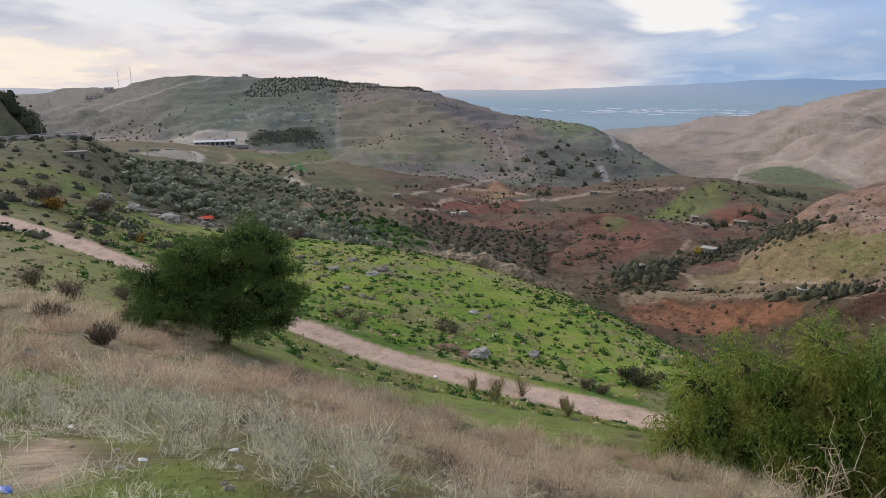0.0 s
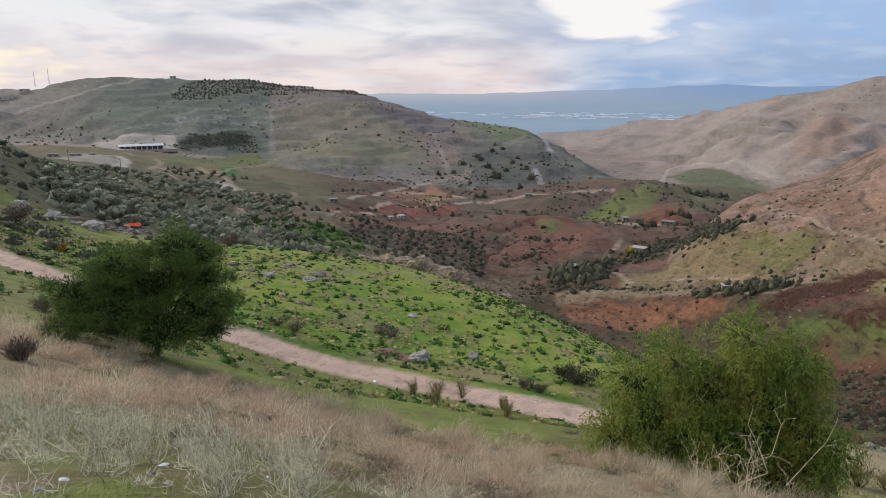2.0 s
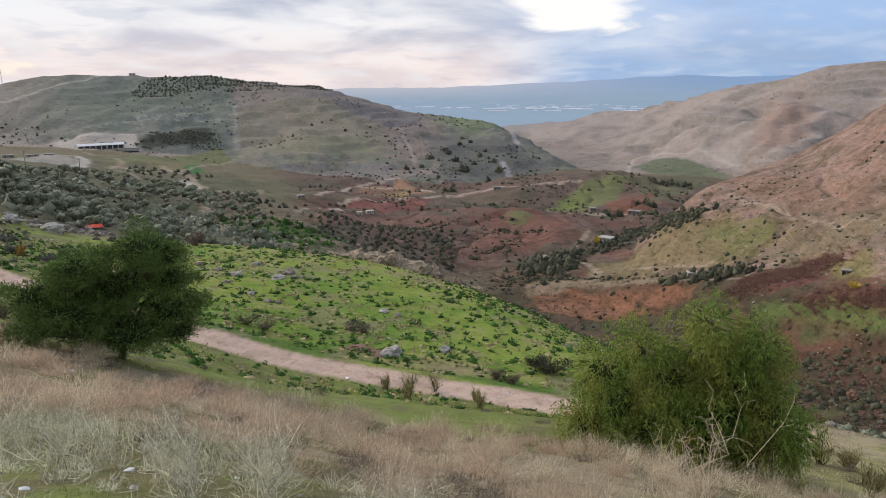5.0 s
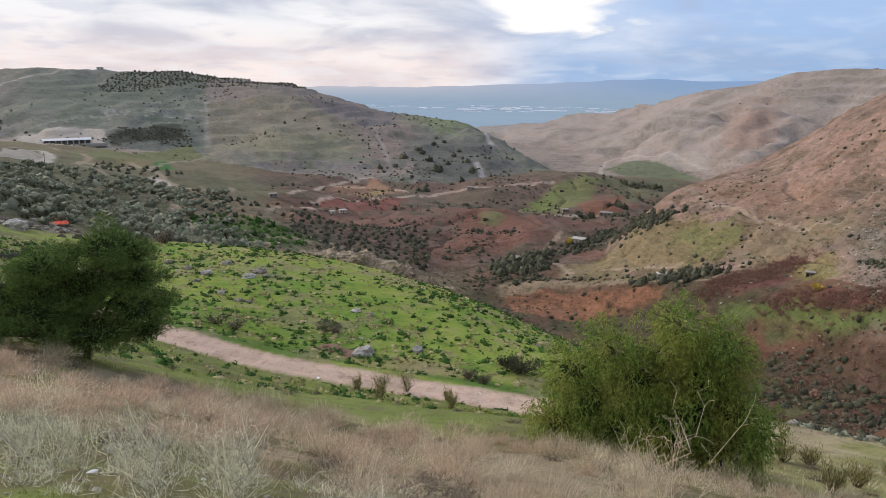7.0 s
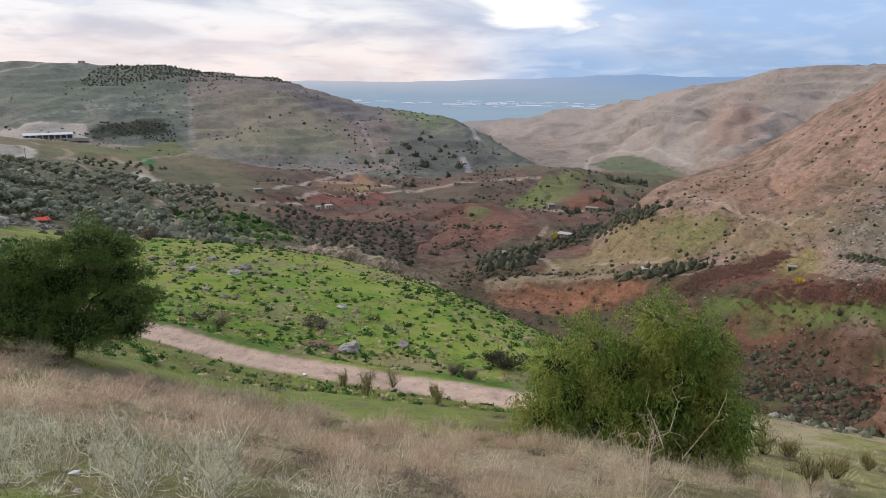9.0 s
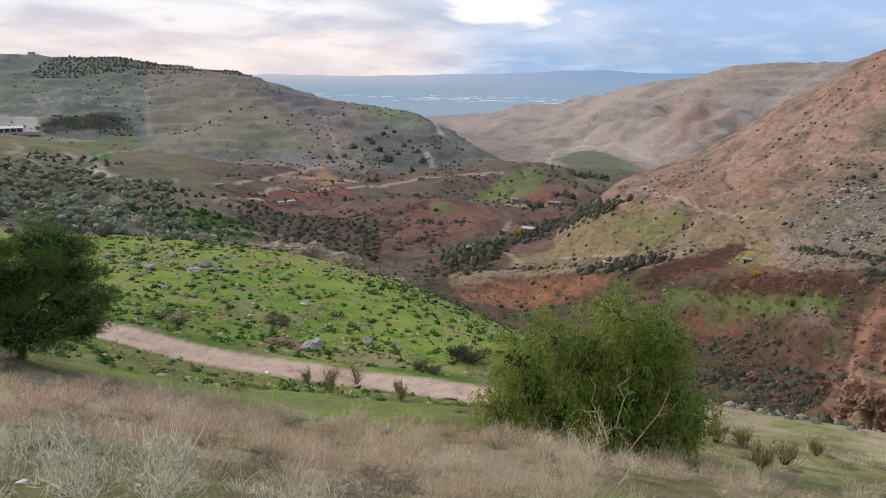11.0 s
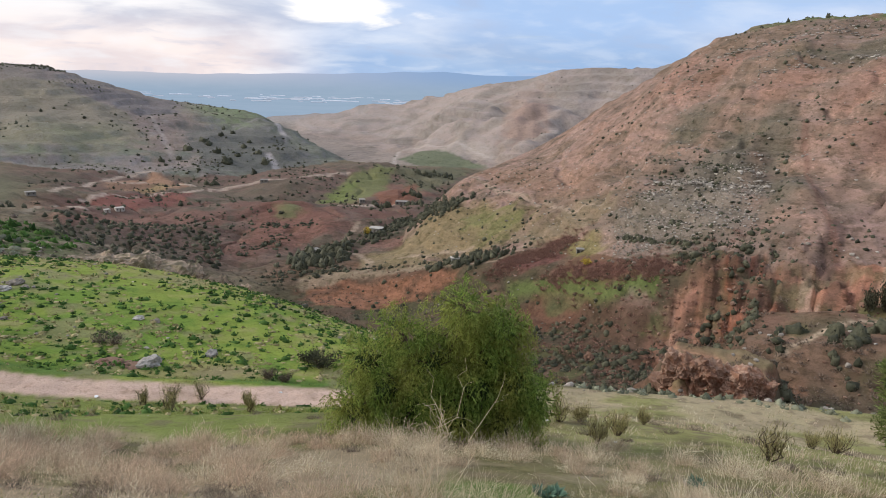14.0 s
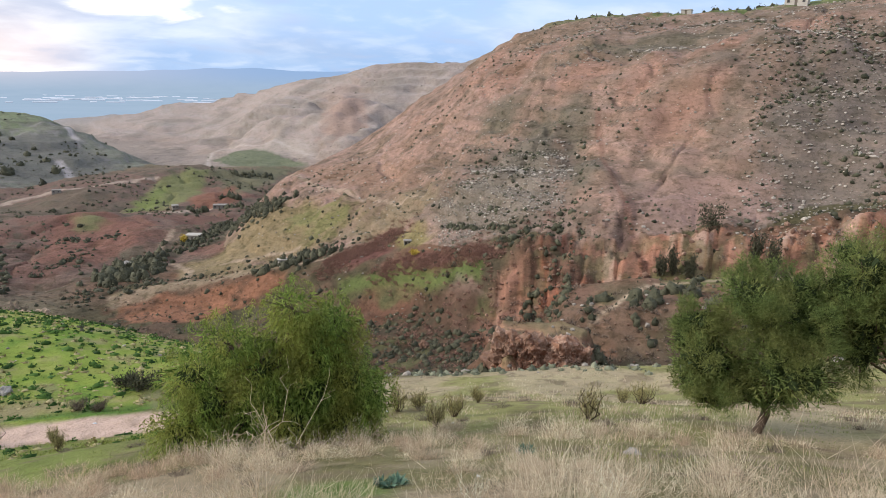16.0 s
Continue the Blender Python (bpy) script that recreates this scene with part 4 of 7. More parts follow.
def lay_ground():
    az = np.concatenate([np.arange(-46, -40, .3), np.arange(-40, 77, .18), np.arange(77, 84, .4), np.arange(84, 314, 4.0)])
    r = np.concatenate([np.linspace(.002, 1.9, 6), np.geomspace(2, 30, 90)[:-1], np.geomspace(30, 115, 130)[:-1], np.linspace(115, 350, 210)[:-1], np.geomspace(350, 1200, 180)[:-1], np.geomspace(1200, 4950, 18)])
    A, R = np.meshgrid(np.radians(az), r, indexing="ij")
    f = land((R * np.sin(A)).ravel(), (R * np.cos(A)).ravel())
    n, m = A.shape
    i, j = np.meshgrid(np.arange(n), np.arange(m - 1), indexing="ij")
    k = (i + 1) % n
    faces = np.stack([i * m + j + 1, k * m + j + 1, k * m + j, i * m + j], -1).reshape(-1, 4)
    me = bpy.data.meshes.new("ground")
    me.vertices.add(n * m)
    me.vertices.foreach_set("co", np.stack([f["x"], f["y"], f["z"]], 1).ravel())
    me.loops.add(faces.size)
    me.loops.foreach_set("vertex_index", faces.ravel().astype(np.int32))
    me.polygons.add(len(faces))
    me.polygons.foreach_set("loop_start", np.arange(0, faces.size, 4, dtype=np.int32))
    me.update(calc_edges=True)
    me.shade_smooth()
    turf = me.attributes.new("turf", "FLOAT_COLOR", "POINT")
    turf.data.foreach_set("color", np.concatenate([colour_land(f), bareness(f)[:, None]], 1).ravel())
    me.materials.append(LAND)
    return tagged(new("ground", me), "hilly ground of green turf, dry grass and red soil", "ground", kind="structure")


lay_ground()


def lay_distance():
    """Mountains and the wide plain before them, blue from the haze in their glow."""
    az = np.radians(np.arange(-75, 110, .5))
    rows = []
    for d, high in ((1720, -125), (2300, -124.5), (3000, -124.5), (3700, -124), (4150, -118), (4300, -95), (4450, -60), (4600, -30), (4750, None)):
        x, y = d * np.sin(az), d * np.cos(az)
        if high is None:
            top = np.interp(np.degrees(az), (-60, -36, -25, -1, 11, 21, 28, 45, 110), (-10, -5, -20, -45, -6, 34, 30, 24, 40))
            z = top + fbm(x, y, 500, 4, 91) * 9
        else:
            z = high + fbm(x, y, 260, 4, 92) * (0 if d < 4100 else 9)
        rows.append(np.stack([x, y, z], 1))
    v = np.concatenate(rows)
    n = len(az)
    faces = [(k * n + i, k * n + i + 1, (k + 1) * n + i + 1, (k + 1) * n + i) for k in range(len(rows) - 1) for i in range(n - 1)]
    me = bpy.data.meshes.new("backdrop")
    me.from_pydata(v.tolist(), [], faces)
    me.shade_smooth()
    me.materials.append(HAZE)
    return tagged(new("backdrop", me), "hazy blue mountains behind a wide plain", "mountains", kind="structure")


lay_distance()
# ---- helpers for things ----
rng = np.random.default_rng(7)


def mesh_of(name, verts, faces, mat, smooth=False):
    me = bpy.data.meshes.new(name)
    me.from_pydata(np.asarray(verts).tolist(), [], faces if isinstance(faces, list) else faces.tolist())
    me.materials.append(mat)
    if smooth:
        me.shade_smooth()
    return me


def part(name, data, mat, parent, label="", at=None):
    """Links a bmesh or a mesh as one part under a thing or a part."""
    if isinstance(data, bmesh.types.BMesh):
        me = bpy.data.meshes.new(name)
        data.to_mesh(me)
        data.free()
        me.materials.append(mat)
        data = me
    ob = new(name, data)
    ob.parent = parent
    if at is not None:
        ob.matrix_basis = at
    return tagged(ob, label) if label else ob


def thing(name, label, category, group="", kind=""):
    return tagged(new(name), label, category, group, kind)


def high(x, y):
    return land(np.atleast_1d(np.asarray(x, float)), np.atleast_1d(np.asarray(y, float)))["z"]


def stand(heading, distance, turn=0.0, size=1.0, sink=0.0, tilt=0.0):
    x, y = spot(heading, distance)
    return Matrix.Translation((x, y, float(high(x, y)[0]) - sink)) @ pose(0, 0, 0, tilt, tilt * .5, turn) @ Matrix.Diagonal((size, size, size, 1))


def unit(v):
    return v / (np.linalg.norm(v, axis=-1, keepdims=True) + 1e-9)


def random_ways(n):
    return unit(rng.normal(size=(n, 3)))


def leaf_mesh(base, axis, length, width, droop=0.0):
    """Diamond leaves: where each starts, its way, length and width."""
    n = len(base)
    axis = unit(axis)
    side = unit(np.cross(axis, random_ways(n)))
    L, W = np.broadcast_to(length, n)[:, None], np.broadcast_to(width, n)[:, None]
    sag = np.zeros((n, 3))
    sag[:, 2] = -droop * L[:, 0]
    v = np.stack([base, base + axis * L * .45 + side * W * .5, base + axis * L + sag, base + axis * L * .45 - side * W * .5], 1).reshape(-1, 3)
    return v, np.arange(4 * n).reshape(n, 4)


def blades(base, lean, length, width, curl=.35):
    """Grass blades of two bent pieces."""
    n = len(base)
    turn = rng.uniform(0, 2 * np.pi, n)
    side = np.stack([np.cos(turn), np.sin(turn), np.zeros(n)], 1)
    L, W = np.broadcast_to(length, n)[:, None], np.broadcast_to(width, n)[:, None]
    up = np.array((0, 0, 1.0))
    mid = base + unit(up + lean * .6) * L * .55
    tip = mid + unit(up * (1 - curl) + lean * (1 + curl)) * L * .5
    v = np.stack([base - side * W * .5, base + side * W * .5, mid - side * W * .4, mid + side * W * .4, tip], 1).reshape(-1, 3)
    k = np.arange(n) * 5
    quads = np.stack([k, k + 1, k + 3, k + 2], 1).tolist()
    return v, quads + np.stack([k + 2, k + 3, k + 4], 1).tolist()


def limb(points, radii, sides=7):
    """A tapered round limb through points."""
    verts, faces = [], []
    pts = [Vector(p) for p in points]
    for i, p in enumerate(pts):
        ahead = (pts[min(i + 1, len(pts) - 1)] - pts[max(i - 1, 0)]).normalized()
        a = ahead.orthogonal().normalized()
        b = ahead.cross(a)
        for s in range(sides):
            t = 2 * math.pi * s / sides
            verts.append(p + (a * math.cos(t) + b * math.sin(t)) * radii[i] * (1 + .12 * math.sin(3 * t + i)))
    for i in range(len(pts) - 1):
        for s in range(sides):
            q = (s + 1) % sides
            faces.append((i * sides + s, i * sides + q, (i + 1) * sides + q, (i + 1) * sides + s))
    return [tuple(v) for v in verts], faces


def joined(pieces):
    verts, faces = [], []
    for v, f in pieces:
        k = len(verts)
        verts += [tuple(p) for p in v]
        faces += [tuple(i + k for i in q) for q in f]
    return verts, faces


def bent(a, b, n=5, wild=.12):
    a, b = np.array(a, float), np.array(b, float)
    t = np.linspace(0, 1, n)[:, None]
    p = a + (b - a) * t
    p[1:-1] += rng.normal(size=(n - 2, 3)) * np.linalg.norm(b - a) * wild * .5
    return p


def box(bm, c, s, bevel=0.0, turn=0.0):
    made = bmesh.ops.create_cube(bm, size=1)["verts"]
    bmesh.ops.scale(bm, vec=s, verts=made)
    if turn:
        bmesh.ops.rotate(bm, cent=(0, 0, 0), matrix=Matrix.Rotation(turn, 3, "Z"), verts=made)
    bmesh.ops.translate(bm, vec=c, verts=made)
    if bevel:
        edges = list({e for v in made for e in v.link_edges})
        bmesh.ops.bevel(bm, geom=edges, offset=bevel, segments=2, affect="EDGES")
    return bm


def rod(bm, a, b, r0, r1, sides=8):
    a, b = Vector(a), Vector(b)
    m = Matrix.Translation((a + b) / 2) @ (b - a).to_track_quat("Z", "Y").to_matrix().to_4x4()
    bmesh.ops.create_cone(bm, cap_ends=True, segments=sides, radius1=r0, radius2=r1, depth=(b - a).length, matrix=m)
    return bm


def rock_bm(seed, flat=.6, rough=.35, level=2):
    bm = bmesh.new()
    bmesh.ops.create_icosphere(bm, subdivisions=level, radius=.5)
    off = Vector((seed * 3.7, seed * 1.9, seed * 5.3))
    for v in bm.verts:
        n = noise.noise(v.co * 2.2 + off) + .5 * noise.noise(v.co * 5 + off)
        v.co *= 1 + rough * n
        v.co.z = v.co.z * flat
        v.co = Vector([round(c * 7) / 7 * .35 + c * .65 for c in v.co])
    return bm


# ---- trees ----
def ball(level):
    bm = bmesh.new()
    bmesh.ops.create_icosphere(bm, subdivisions=level, radius=.5)
    v = np.array([q.co for q in bm.verts])
    f = np.array([[q.index for q in p.verts] for p in bm.faces])
    bm.free()
    return v, f


def lobes_to_tufts(lobes, count, hollow=.55):
    """Points spread over the outer shell of a crown made of lobes (centre, radii)."""
    pts, norms = [], []
    weight = np.array([r[0] * r[1] + r[1] * r[2] for _, r in lobes])
    for (c, r), k in zip(lobes, (weight / weight.sum() * count).astype(int) + 1):
        d = random_ways(k)
        deep = rng.uniform(hollow, 1.0, k) ** .6
        bumpy = 1 + .22 * np.sin(d[:, 0] * 7 + c[0] * 3) * np.sin(d[:, 1] * 6 + c[1]) * np.cos(d[:, 2] * 5)
        pts.append(np.array(c) + d * np.array(r) * (deep * bumpy)[:, None])
        norms.append(unit(d / np.array(r)))
    return np.concatenate(pts), np.concatenate(norms)


def clumps_of(lobes, each, low, high_, flat=.8):
    """Smaller clumps set over the lobes of a crown, so that its outline is uneven and has gaps."""
    out = []
    for c, r in lobes:
        for d in random_ways(each):
            d[2] = d[2] * .95 + .12
            q = rng.uniform(low, high_) * (r[0] + r[2]) / 2
            out.append((np.array(c) + d * np.array(r) * rng.uniform(.7, 1.28), (q, q, q * flat)))
    return out


def heart_of(lobes, count, long, wide, down=0.0):
    """Broad leafy sprays that fill the inside of a crown."""
    q, out = lobes_to_tufts([(c, tuple(.85 * w for w in r)) for c, r in lobes], count, .3)
    return leaf_mesh(q, unit(out + random_ways(len(q)) + np.array((0, 0, .3 - down))), long * rng.uniform(.6, 1.2, len(q)), wide * rng.uniform(.6, 1.2, len(q)))


def both(a, b):
    return np.concatenate([a[0], b[0]]), np.concatenate([a[1], b[1] + len(a[0])])


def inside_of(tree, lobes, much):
    """Uneven ragged filler lumps in a crown's lobes, its inner shade in their colour."""
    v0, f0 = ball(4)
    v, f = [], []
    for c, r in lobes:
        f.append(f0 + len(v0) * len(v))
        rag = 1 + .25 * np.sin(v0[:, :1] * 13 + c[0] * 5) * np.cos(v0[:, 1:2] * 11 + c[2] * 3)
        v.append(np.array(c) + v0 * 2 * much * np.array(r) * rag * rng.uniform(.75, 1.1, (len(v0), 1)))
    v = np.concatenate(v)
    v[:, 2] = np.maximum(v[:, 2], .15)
    part("inner_foliage", mesh_of("inner_foliage", v, np.concatenate(f), CORE_SHADE), CORE_SHADE, tree, "dark filler core with the crown's inner shade in its colour")


def pine_tree(label, lobes, trunk_top, tufts, needles, mat, group, foot=0.0):
    tree = thing("pine_tree", label, "tree", group)
    pieces = [limb(bent((foot, 0, -.4), trunk_top, 6, .035), np.linspace(.19, .09, 6), 9)]
    for c, r in lobes:
        start = np.array((foot, 0, 0)) + (np.array(trunk_top) - (foot, 0, 0)) * rng.uniform(.45, .95)
        inner = np.array(c) - (0, 0, r[2] * .3)
        pieces.append(limb(bent(start, inner, 5), np.linspace(.085, .03, 5), 6))
        for _ in range(5):
            pieces.append(limb(bent(inner, np.array(c) + random_ways(1)[0] * np.array(r) * .85, 4), np.linspace(.035, .012, 4), 5))
    v, f = joined(pieces)
    part("trunk", mesh_of("trunk", v, f, BARK, True), BARK, tree)
    p, nrm = lobes_to_tufts(clumps_of(lobes, 12, .24, .44), tufts, .35)
    k = np.repeat(np.arange(len(p)), needles)
    shoot = unit(nrm * .7 + np.array((0, 0, .55)) + rng.normal(size=nrm.shape) * .35)
    base = p[k] + shoot[k] * rng.uniform(-.12, .16, (len(k), 1)) + rng.normal(size=(len(k), 3)) * .05
    way = unit(shoot[k] * .8 + random_ways(len(k)) * .9)
    needle = leaf_mesh(base, way, rng.uniform(.10, .19, len(k)), rng.uniform(.012, .021, len(k)))
    v, f = both(needle, heart_of(lobes, tufts * 3, .24, .05))
    v[:, 2] = np.maximum(v[:, 2], .12)
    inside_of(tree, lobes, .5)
    part("crown", mesh_of("crown", v, f, mat), mat, tree)
    return tree


def pepper_tree():
    tree = thing("pepper_tree", "broad pepper tree with drooping feathery green leaves on a slope", "tree")
    lobes = PEPPER_LOBES
    pieces = []
    for x, lean in ((0, .1), (.35, .9), (-.3, -.8)):
        pieces.append(limb(bent((x, 0, -.4), (x + lean, .1, 1.7), 5, .12), np.linspace(.24, .16, 5), 10))
    for c, r in lobes:
        mid = np.array((c[0] * .45, c[1] * .4, 1.4 + (max(c[2], 2.2) - 1.4) * .4))
        pieces.append(limb(bent((c[0] * .15, .1, 1.3), mid, 4), np.linspace(.15, .10, 4), 8))
        pieces.append(limb(bent(mid, c, 5), np.linspace(.10, .04, 5), 7))
        for _ in range(6):
            pieces.append(limb(bent(c, np.array(c) + random_ways(1)[0] * np.array(r) * .95, 4), np.linspace(.04, .012, 4), 5))
    v, f = joined(pieces)
    part("trunk", mesh_of("trunk", v, f, BARK, True), BARK, tree)
    p, nrm = lobes_to_tufts(clumps_of(lobes, 17, .26, .44), 8800, .5)
    keep = (nrm[:, 2] > -.45)
    p, nrm = p[keep], nrm[keep]
    drop = rng.uniform(.3, 1.05, len(p)) * (1.1 - .45 * np.clip(nrm[:, 2], -1, 1))
    drop = np.minimum(drop, np.maximum(p[:, 2] - .2, .1))
    leaves = 13
    k = np.repeat(np.arange(len(p)), leaves)
    t = np.tile(np.linspace(0, 1, leaves), len(p))
    sway = nrm * np.array((1, 1, 0)) * .35
    base = p[k] + sway[k] * np.sqrt(t)[:, None] + rng.normal(size=(len(k), 3)) * .035
    base[:, 2] -= drop[k] * t
    way = np.array((0, 0, -.75)) + random_ways(len(k)) * .75
    leaf = leaf_mesh(base, way, rng.uniform(.10, .20, len(k)), rng.uniform(.021, .036, len(k)))
    v, f = both(leaf, heart_of(lobes, 9000, .40, .075, 1.2))
    v[:, 2] = np.maximum(v[:, 2], .05)
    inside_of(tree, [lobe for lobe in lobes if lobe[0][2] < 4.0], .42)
    part("crown", mesh_of("crown", v, f, PEPPER), PEPPER, tree)
    return tree


PEPPER_LOBES = [((1.2, -.1, 5.6), (1.2, 1.1, .9)), ((2.7, .1, 4.8), (1.0, 1.0, .8)), ((-1.1, .3, 4.2), (1.3, 1.1, .9)), ((-2.6, .5, 3.0), (1.2, 1.2, 1.0)), ((-2.9, -.3, 1.3), (1.1, 1.3, 1.1)), ((0, .2, 3.1), (1.5, 1.4, 1.2)),
                ((2.2, .2, 3.5), (1.3, 1.2, 1.0)), ((3.8, -.2, 1.7), (1.0, 1.2, 1.1)), ((2.9, -.6, 1.2), (1.3, 1.3, 1.0)), ((.9, -.6, 1.5), (1.6, 1.4, 1.2)), ((-.6, -.3, 1.6), (1.2, 1.2, 1.1)), ((1.0, .4, 4.5), (1.0, 1.0, .8)), ((3.1, -.2, 2.7), (1.1, 1.1, 1.0)), ((1.8, -.5, 2.5), (1.2, 1.2, 1.1)), ((-1.8, -.4, 2.2), (1.2, 1.1, 1.0)), ((2.2, .3, 4.3), (1.0, 1.0, .8))]
pepper_tree().matrix_basis = stand(25.6, 23.5, -25.6, 1.0, .1)
LEFT_PINE = [((-.9, .2, 2.9), (1.1, .9, .8)), ((.6, 0, 2.6), (1.1, 1.0, .9)), ((.1, 0, 1.9), (1.0, .9, .8)), ((1.9, -.5, 4.6), (1.4, 1.2, .9)), ((-.3, -.3, 4.1), (1.3, 1.1, .8)), ((1.3, .4, 3.1), (1.8, 1.6, 1.0)), ((3.0, .1, 3.1), (1.0, .9, .7)), ((2.9, -.5, 4.3), (.8, .7, .6)), ((2.7, -.1, 1.8), (1.3, 1.2, .9)), ((1.1, -.5, 1.2), (1.7, 1.4, .9)),
             ((-1.0, -.4, 2.3), (1.5, 1.3, .9)), ((-2.1, .3, 3.0), (1.1, 1.1, .8)), ((-2.3, -.5, 1.9), (1.1, .9, .6)), ((3.0, -.1, .7), (.9, .8, .6)), ((1.3, .2, .7), (1.3, 1.0, .6)), ((-.4, -.3, 1.3), (1.2, 1.0, .7))]
pine_tree("dense dark green pine with low spreading boughs beside the lane", LEFT_PINE, (.9, 0, 3.0), 6400, 15, PINE, "pines on the slope", .6).matrix_basis = stand(-24.6, 29.5, 24.6, 1.0, .15)
RIGHT_PINE = [((-2.5, 0.2, 3.9), (1.0, 0.9, 0.7)), ((-2.9, 0.5, 3.1), (0.8, 0.8, 0.8)), ((-0.9, -0.4, 5.4), (1.2, 1.1, 0.9)), ((-0.0, 0.2, 4.8), (1.7, 1.5, 1.2)), ((-2.1, -0.2, 2.7), (1.4, 1.3, 1.1)), ((-2.5, 0.3, 1.6), (1.0, 0.9, 0.8)), ((-1.0, 0.3, 2.0), (1.6, 1.4, 1.0)), ((0.6, -0.3, 2.9), (1.9, 1.6, 1.3)), ((1.3, 0.4, 4.6), (1.4, 1.4, 1.2)), ((-1.9, 0.2, 1.0), (1.0, 0.7, 0.4)), ((0.2, 0.2, 1.6), (1.1, 0.8, 0.4)), ((0.6, 0.4, 5.6), (0.9, 0.8, 0.7))]
pine_tree("fresh green pine on a short bare trunk among dry grass", RIGHT_PINE, (.15, 0, 2.8), 6000, 15, PINE_SUNNY, "pines on the slope").matrix_basis = stand(69.8, 25.0, -69.8, 1.0, .15)
THIRD_PINE = [((-1.4, -0.1, 5.4), (1.1, 1.3, 1.4)), ((-0.6, 0.3, 3.6), (1.0, 1.5, 1.9)), ((-1.5, 0.5, 6.5), (0.7, 0.7, 0.6)), ((-0.8, -0.5, 6.1), (0.8, 1.1, 1.3)), ((0.2, 0.4, 4.9), (1.5, 1.8, 1.9)), ((0.4, -0.1, 6.4), (1.2, 1.3, 1.2))]
pine_tree("tall fresh green pine behind its neighbour on the slope", THIRD_PINE, (1.2, 0, 3.2), 1900, 14, PINE_SUNNY, "pines on the slope", 1.6).matrix_basis = stand(77.0, 26.0, -77.0, 1.0, .15)


def olive_tree(seed):
    """Returns the trunk and crown meshes of an olive tree about five metres wide."""
    lobes = [((rng.uniform(-1.2, 1.2), rng.uniform(-1.2, 1.2), rng.uniform(1.3, 2.4)), (rng.uniform(1.2, 1.8), rng.uniform(1.2, 1.8), rng.uniform(.9, 1.3))) for _ in range(6)]
    pieces = [limb(bent((0, 0, -.5), (rng.uniform(-.2, .2), rng.uniform(-.2, .2), .9), 4, .2), np.linspace(.3, .18, 4), 7)]
    for c, r in lobes:
        pieces.append(limb(bent((0, 0, .8), c, 4), np.linspace(.14, .04, 4), 5))
    tv, tf = joined(pieces)
    v0, f0 = ball(2)
    heart = [(np.array(c) + v0 * (1.6 * np.array(r)) * rng.uniform(.55, 1.12, (len(v0), 1)), f0) for c, r in lobes]
    p, nrm = lobes_to_tufts(lobes, 360, .8)
    v, f = leaf_mesh(p - nrm * .2, unit(nrm + random_ways(len(p)) * .8), rng.uniform(.28, .55, len(p)), rng.uniform(.16, .30, len(p)), .1)
    hv, hf = joined(heart)
    f = f.tolist() + [tuple(i + len(v) for i in q) for q in hf]
    v = np.concatenate([v, np.array(hv)])
    return mesh_of("trunk", tv, tf, BARK, True), mesh_of("crown", v, f, OLIVE, True)


def scattered(n, box_az, box_d, gap, tries=12):
    """Places over a sector of land, no two nearer than gap."""
    kept = []
    cells = {}
    for _ in range(n * tries):
        if len(kept) >= n:
            break
        a = rng.uniform(*box_az)
        d = math.sqrt(rng.uniform(box_d[0] ** 2, box_d[1] ** 2))
        x, y = spot(a, d)
        key = (int(x // gap), int(y // gap))
        if any((x - px) ** 2 + (y - py) ** 2 < gap * gap for i in (-1, 0, 1) for j in (-1, 0, 1) for px, py in cells.get((key[0] + i, key[1] + j), ())):
            continue
        cells.setdefault(key, []).append((x, y))
        kept.append((x, y))
    return np.array(kept)


OLIVES = []
for s in range(4):
    tree = thing("olive_tree", "grey-green olive tree in a hillside grove", "tree", "olive trees of the grove")
    tm, cm = olive_tree(s)
    part("trunk", tm, BARK, tree)
    part("crown", cm, OLIVE, tree)
    OLIVES.append(tree)
places = np.concatenate([scattered(88, (-29.5, -15.5), (150, 225), 5.6), scattered(200, (-30.5, -11.5), (225, 400), 6.6)])
pz = high(places[:, 0], places[:, 1])
for i, ((x, y), z) in enumerate(zip(places, pz)):
    m = Matrix.Translation((x, y, z - .1)) @ pose(0, 0, 0, 0, 0, rng.uniform(0, 360)) @ Matrix.Scale(rng.uniform(.65, 1.3), 4)
    if i < 4:
        OLIVES[i].matrix_basis = m
    else:
        copy_thing(OLIVES[i % 4], m)


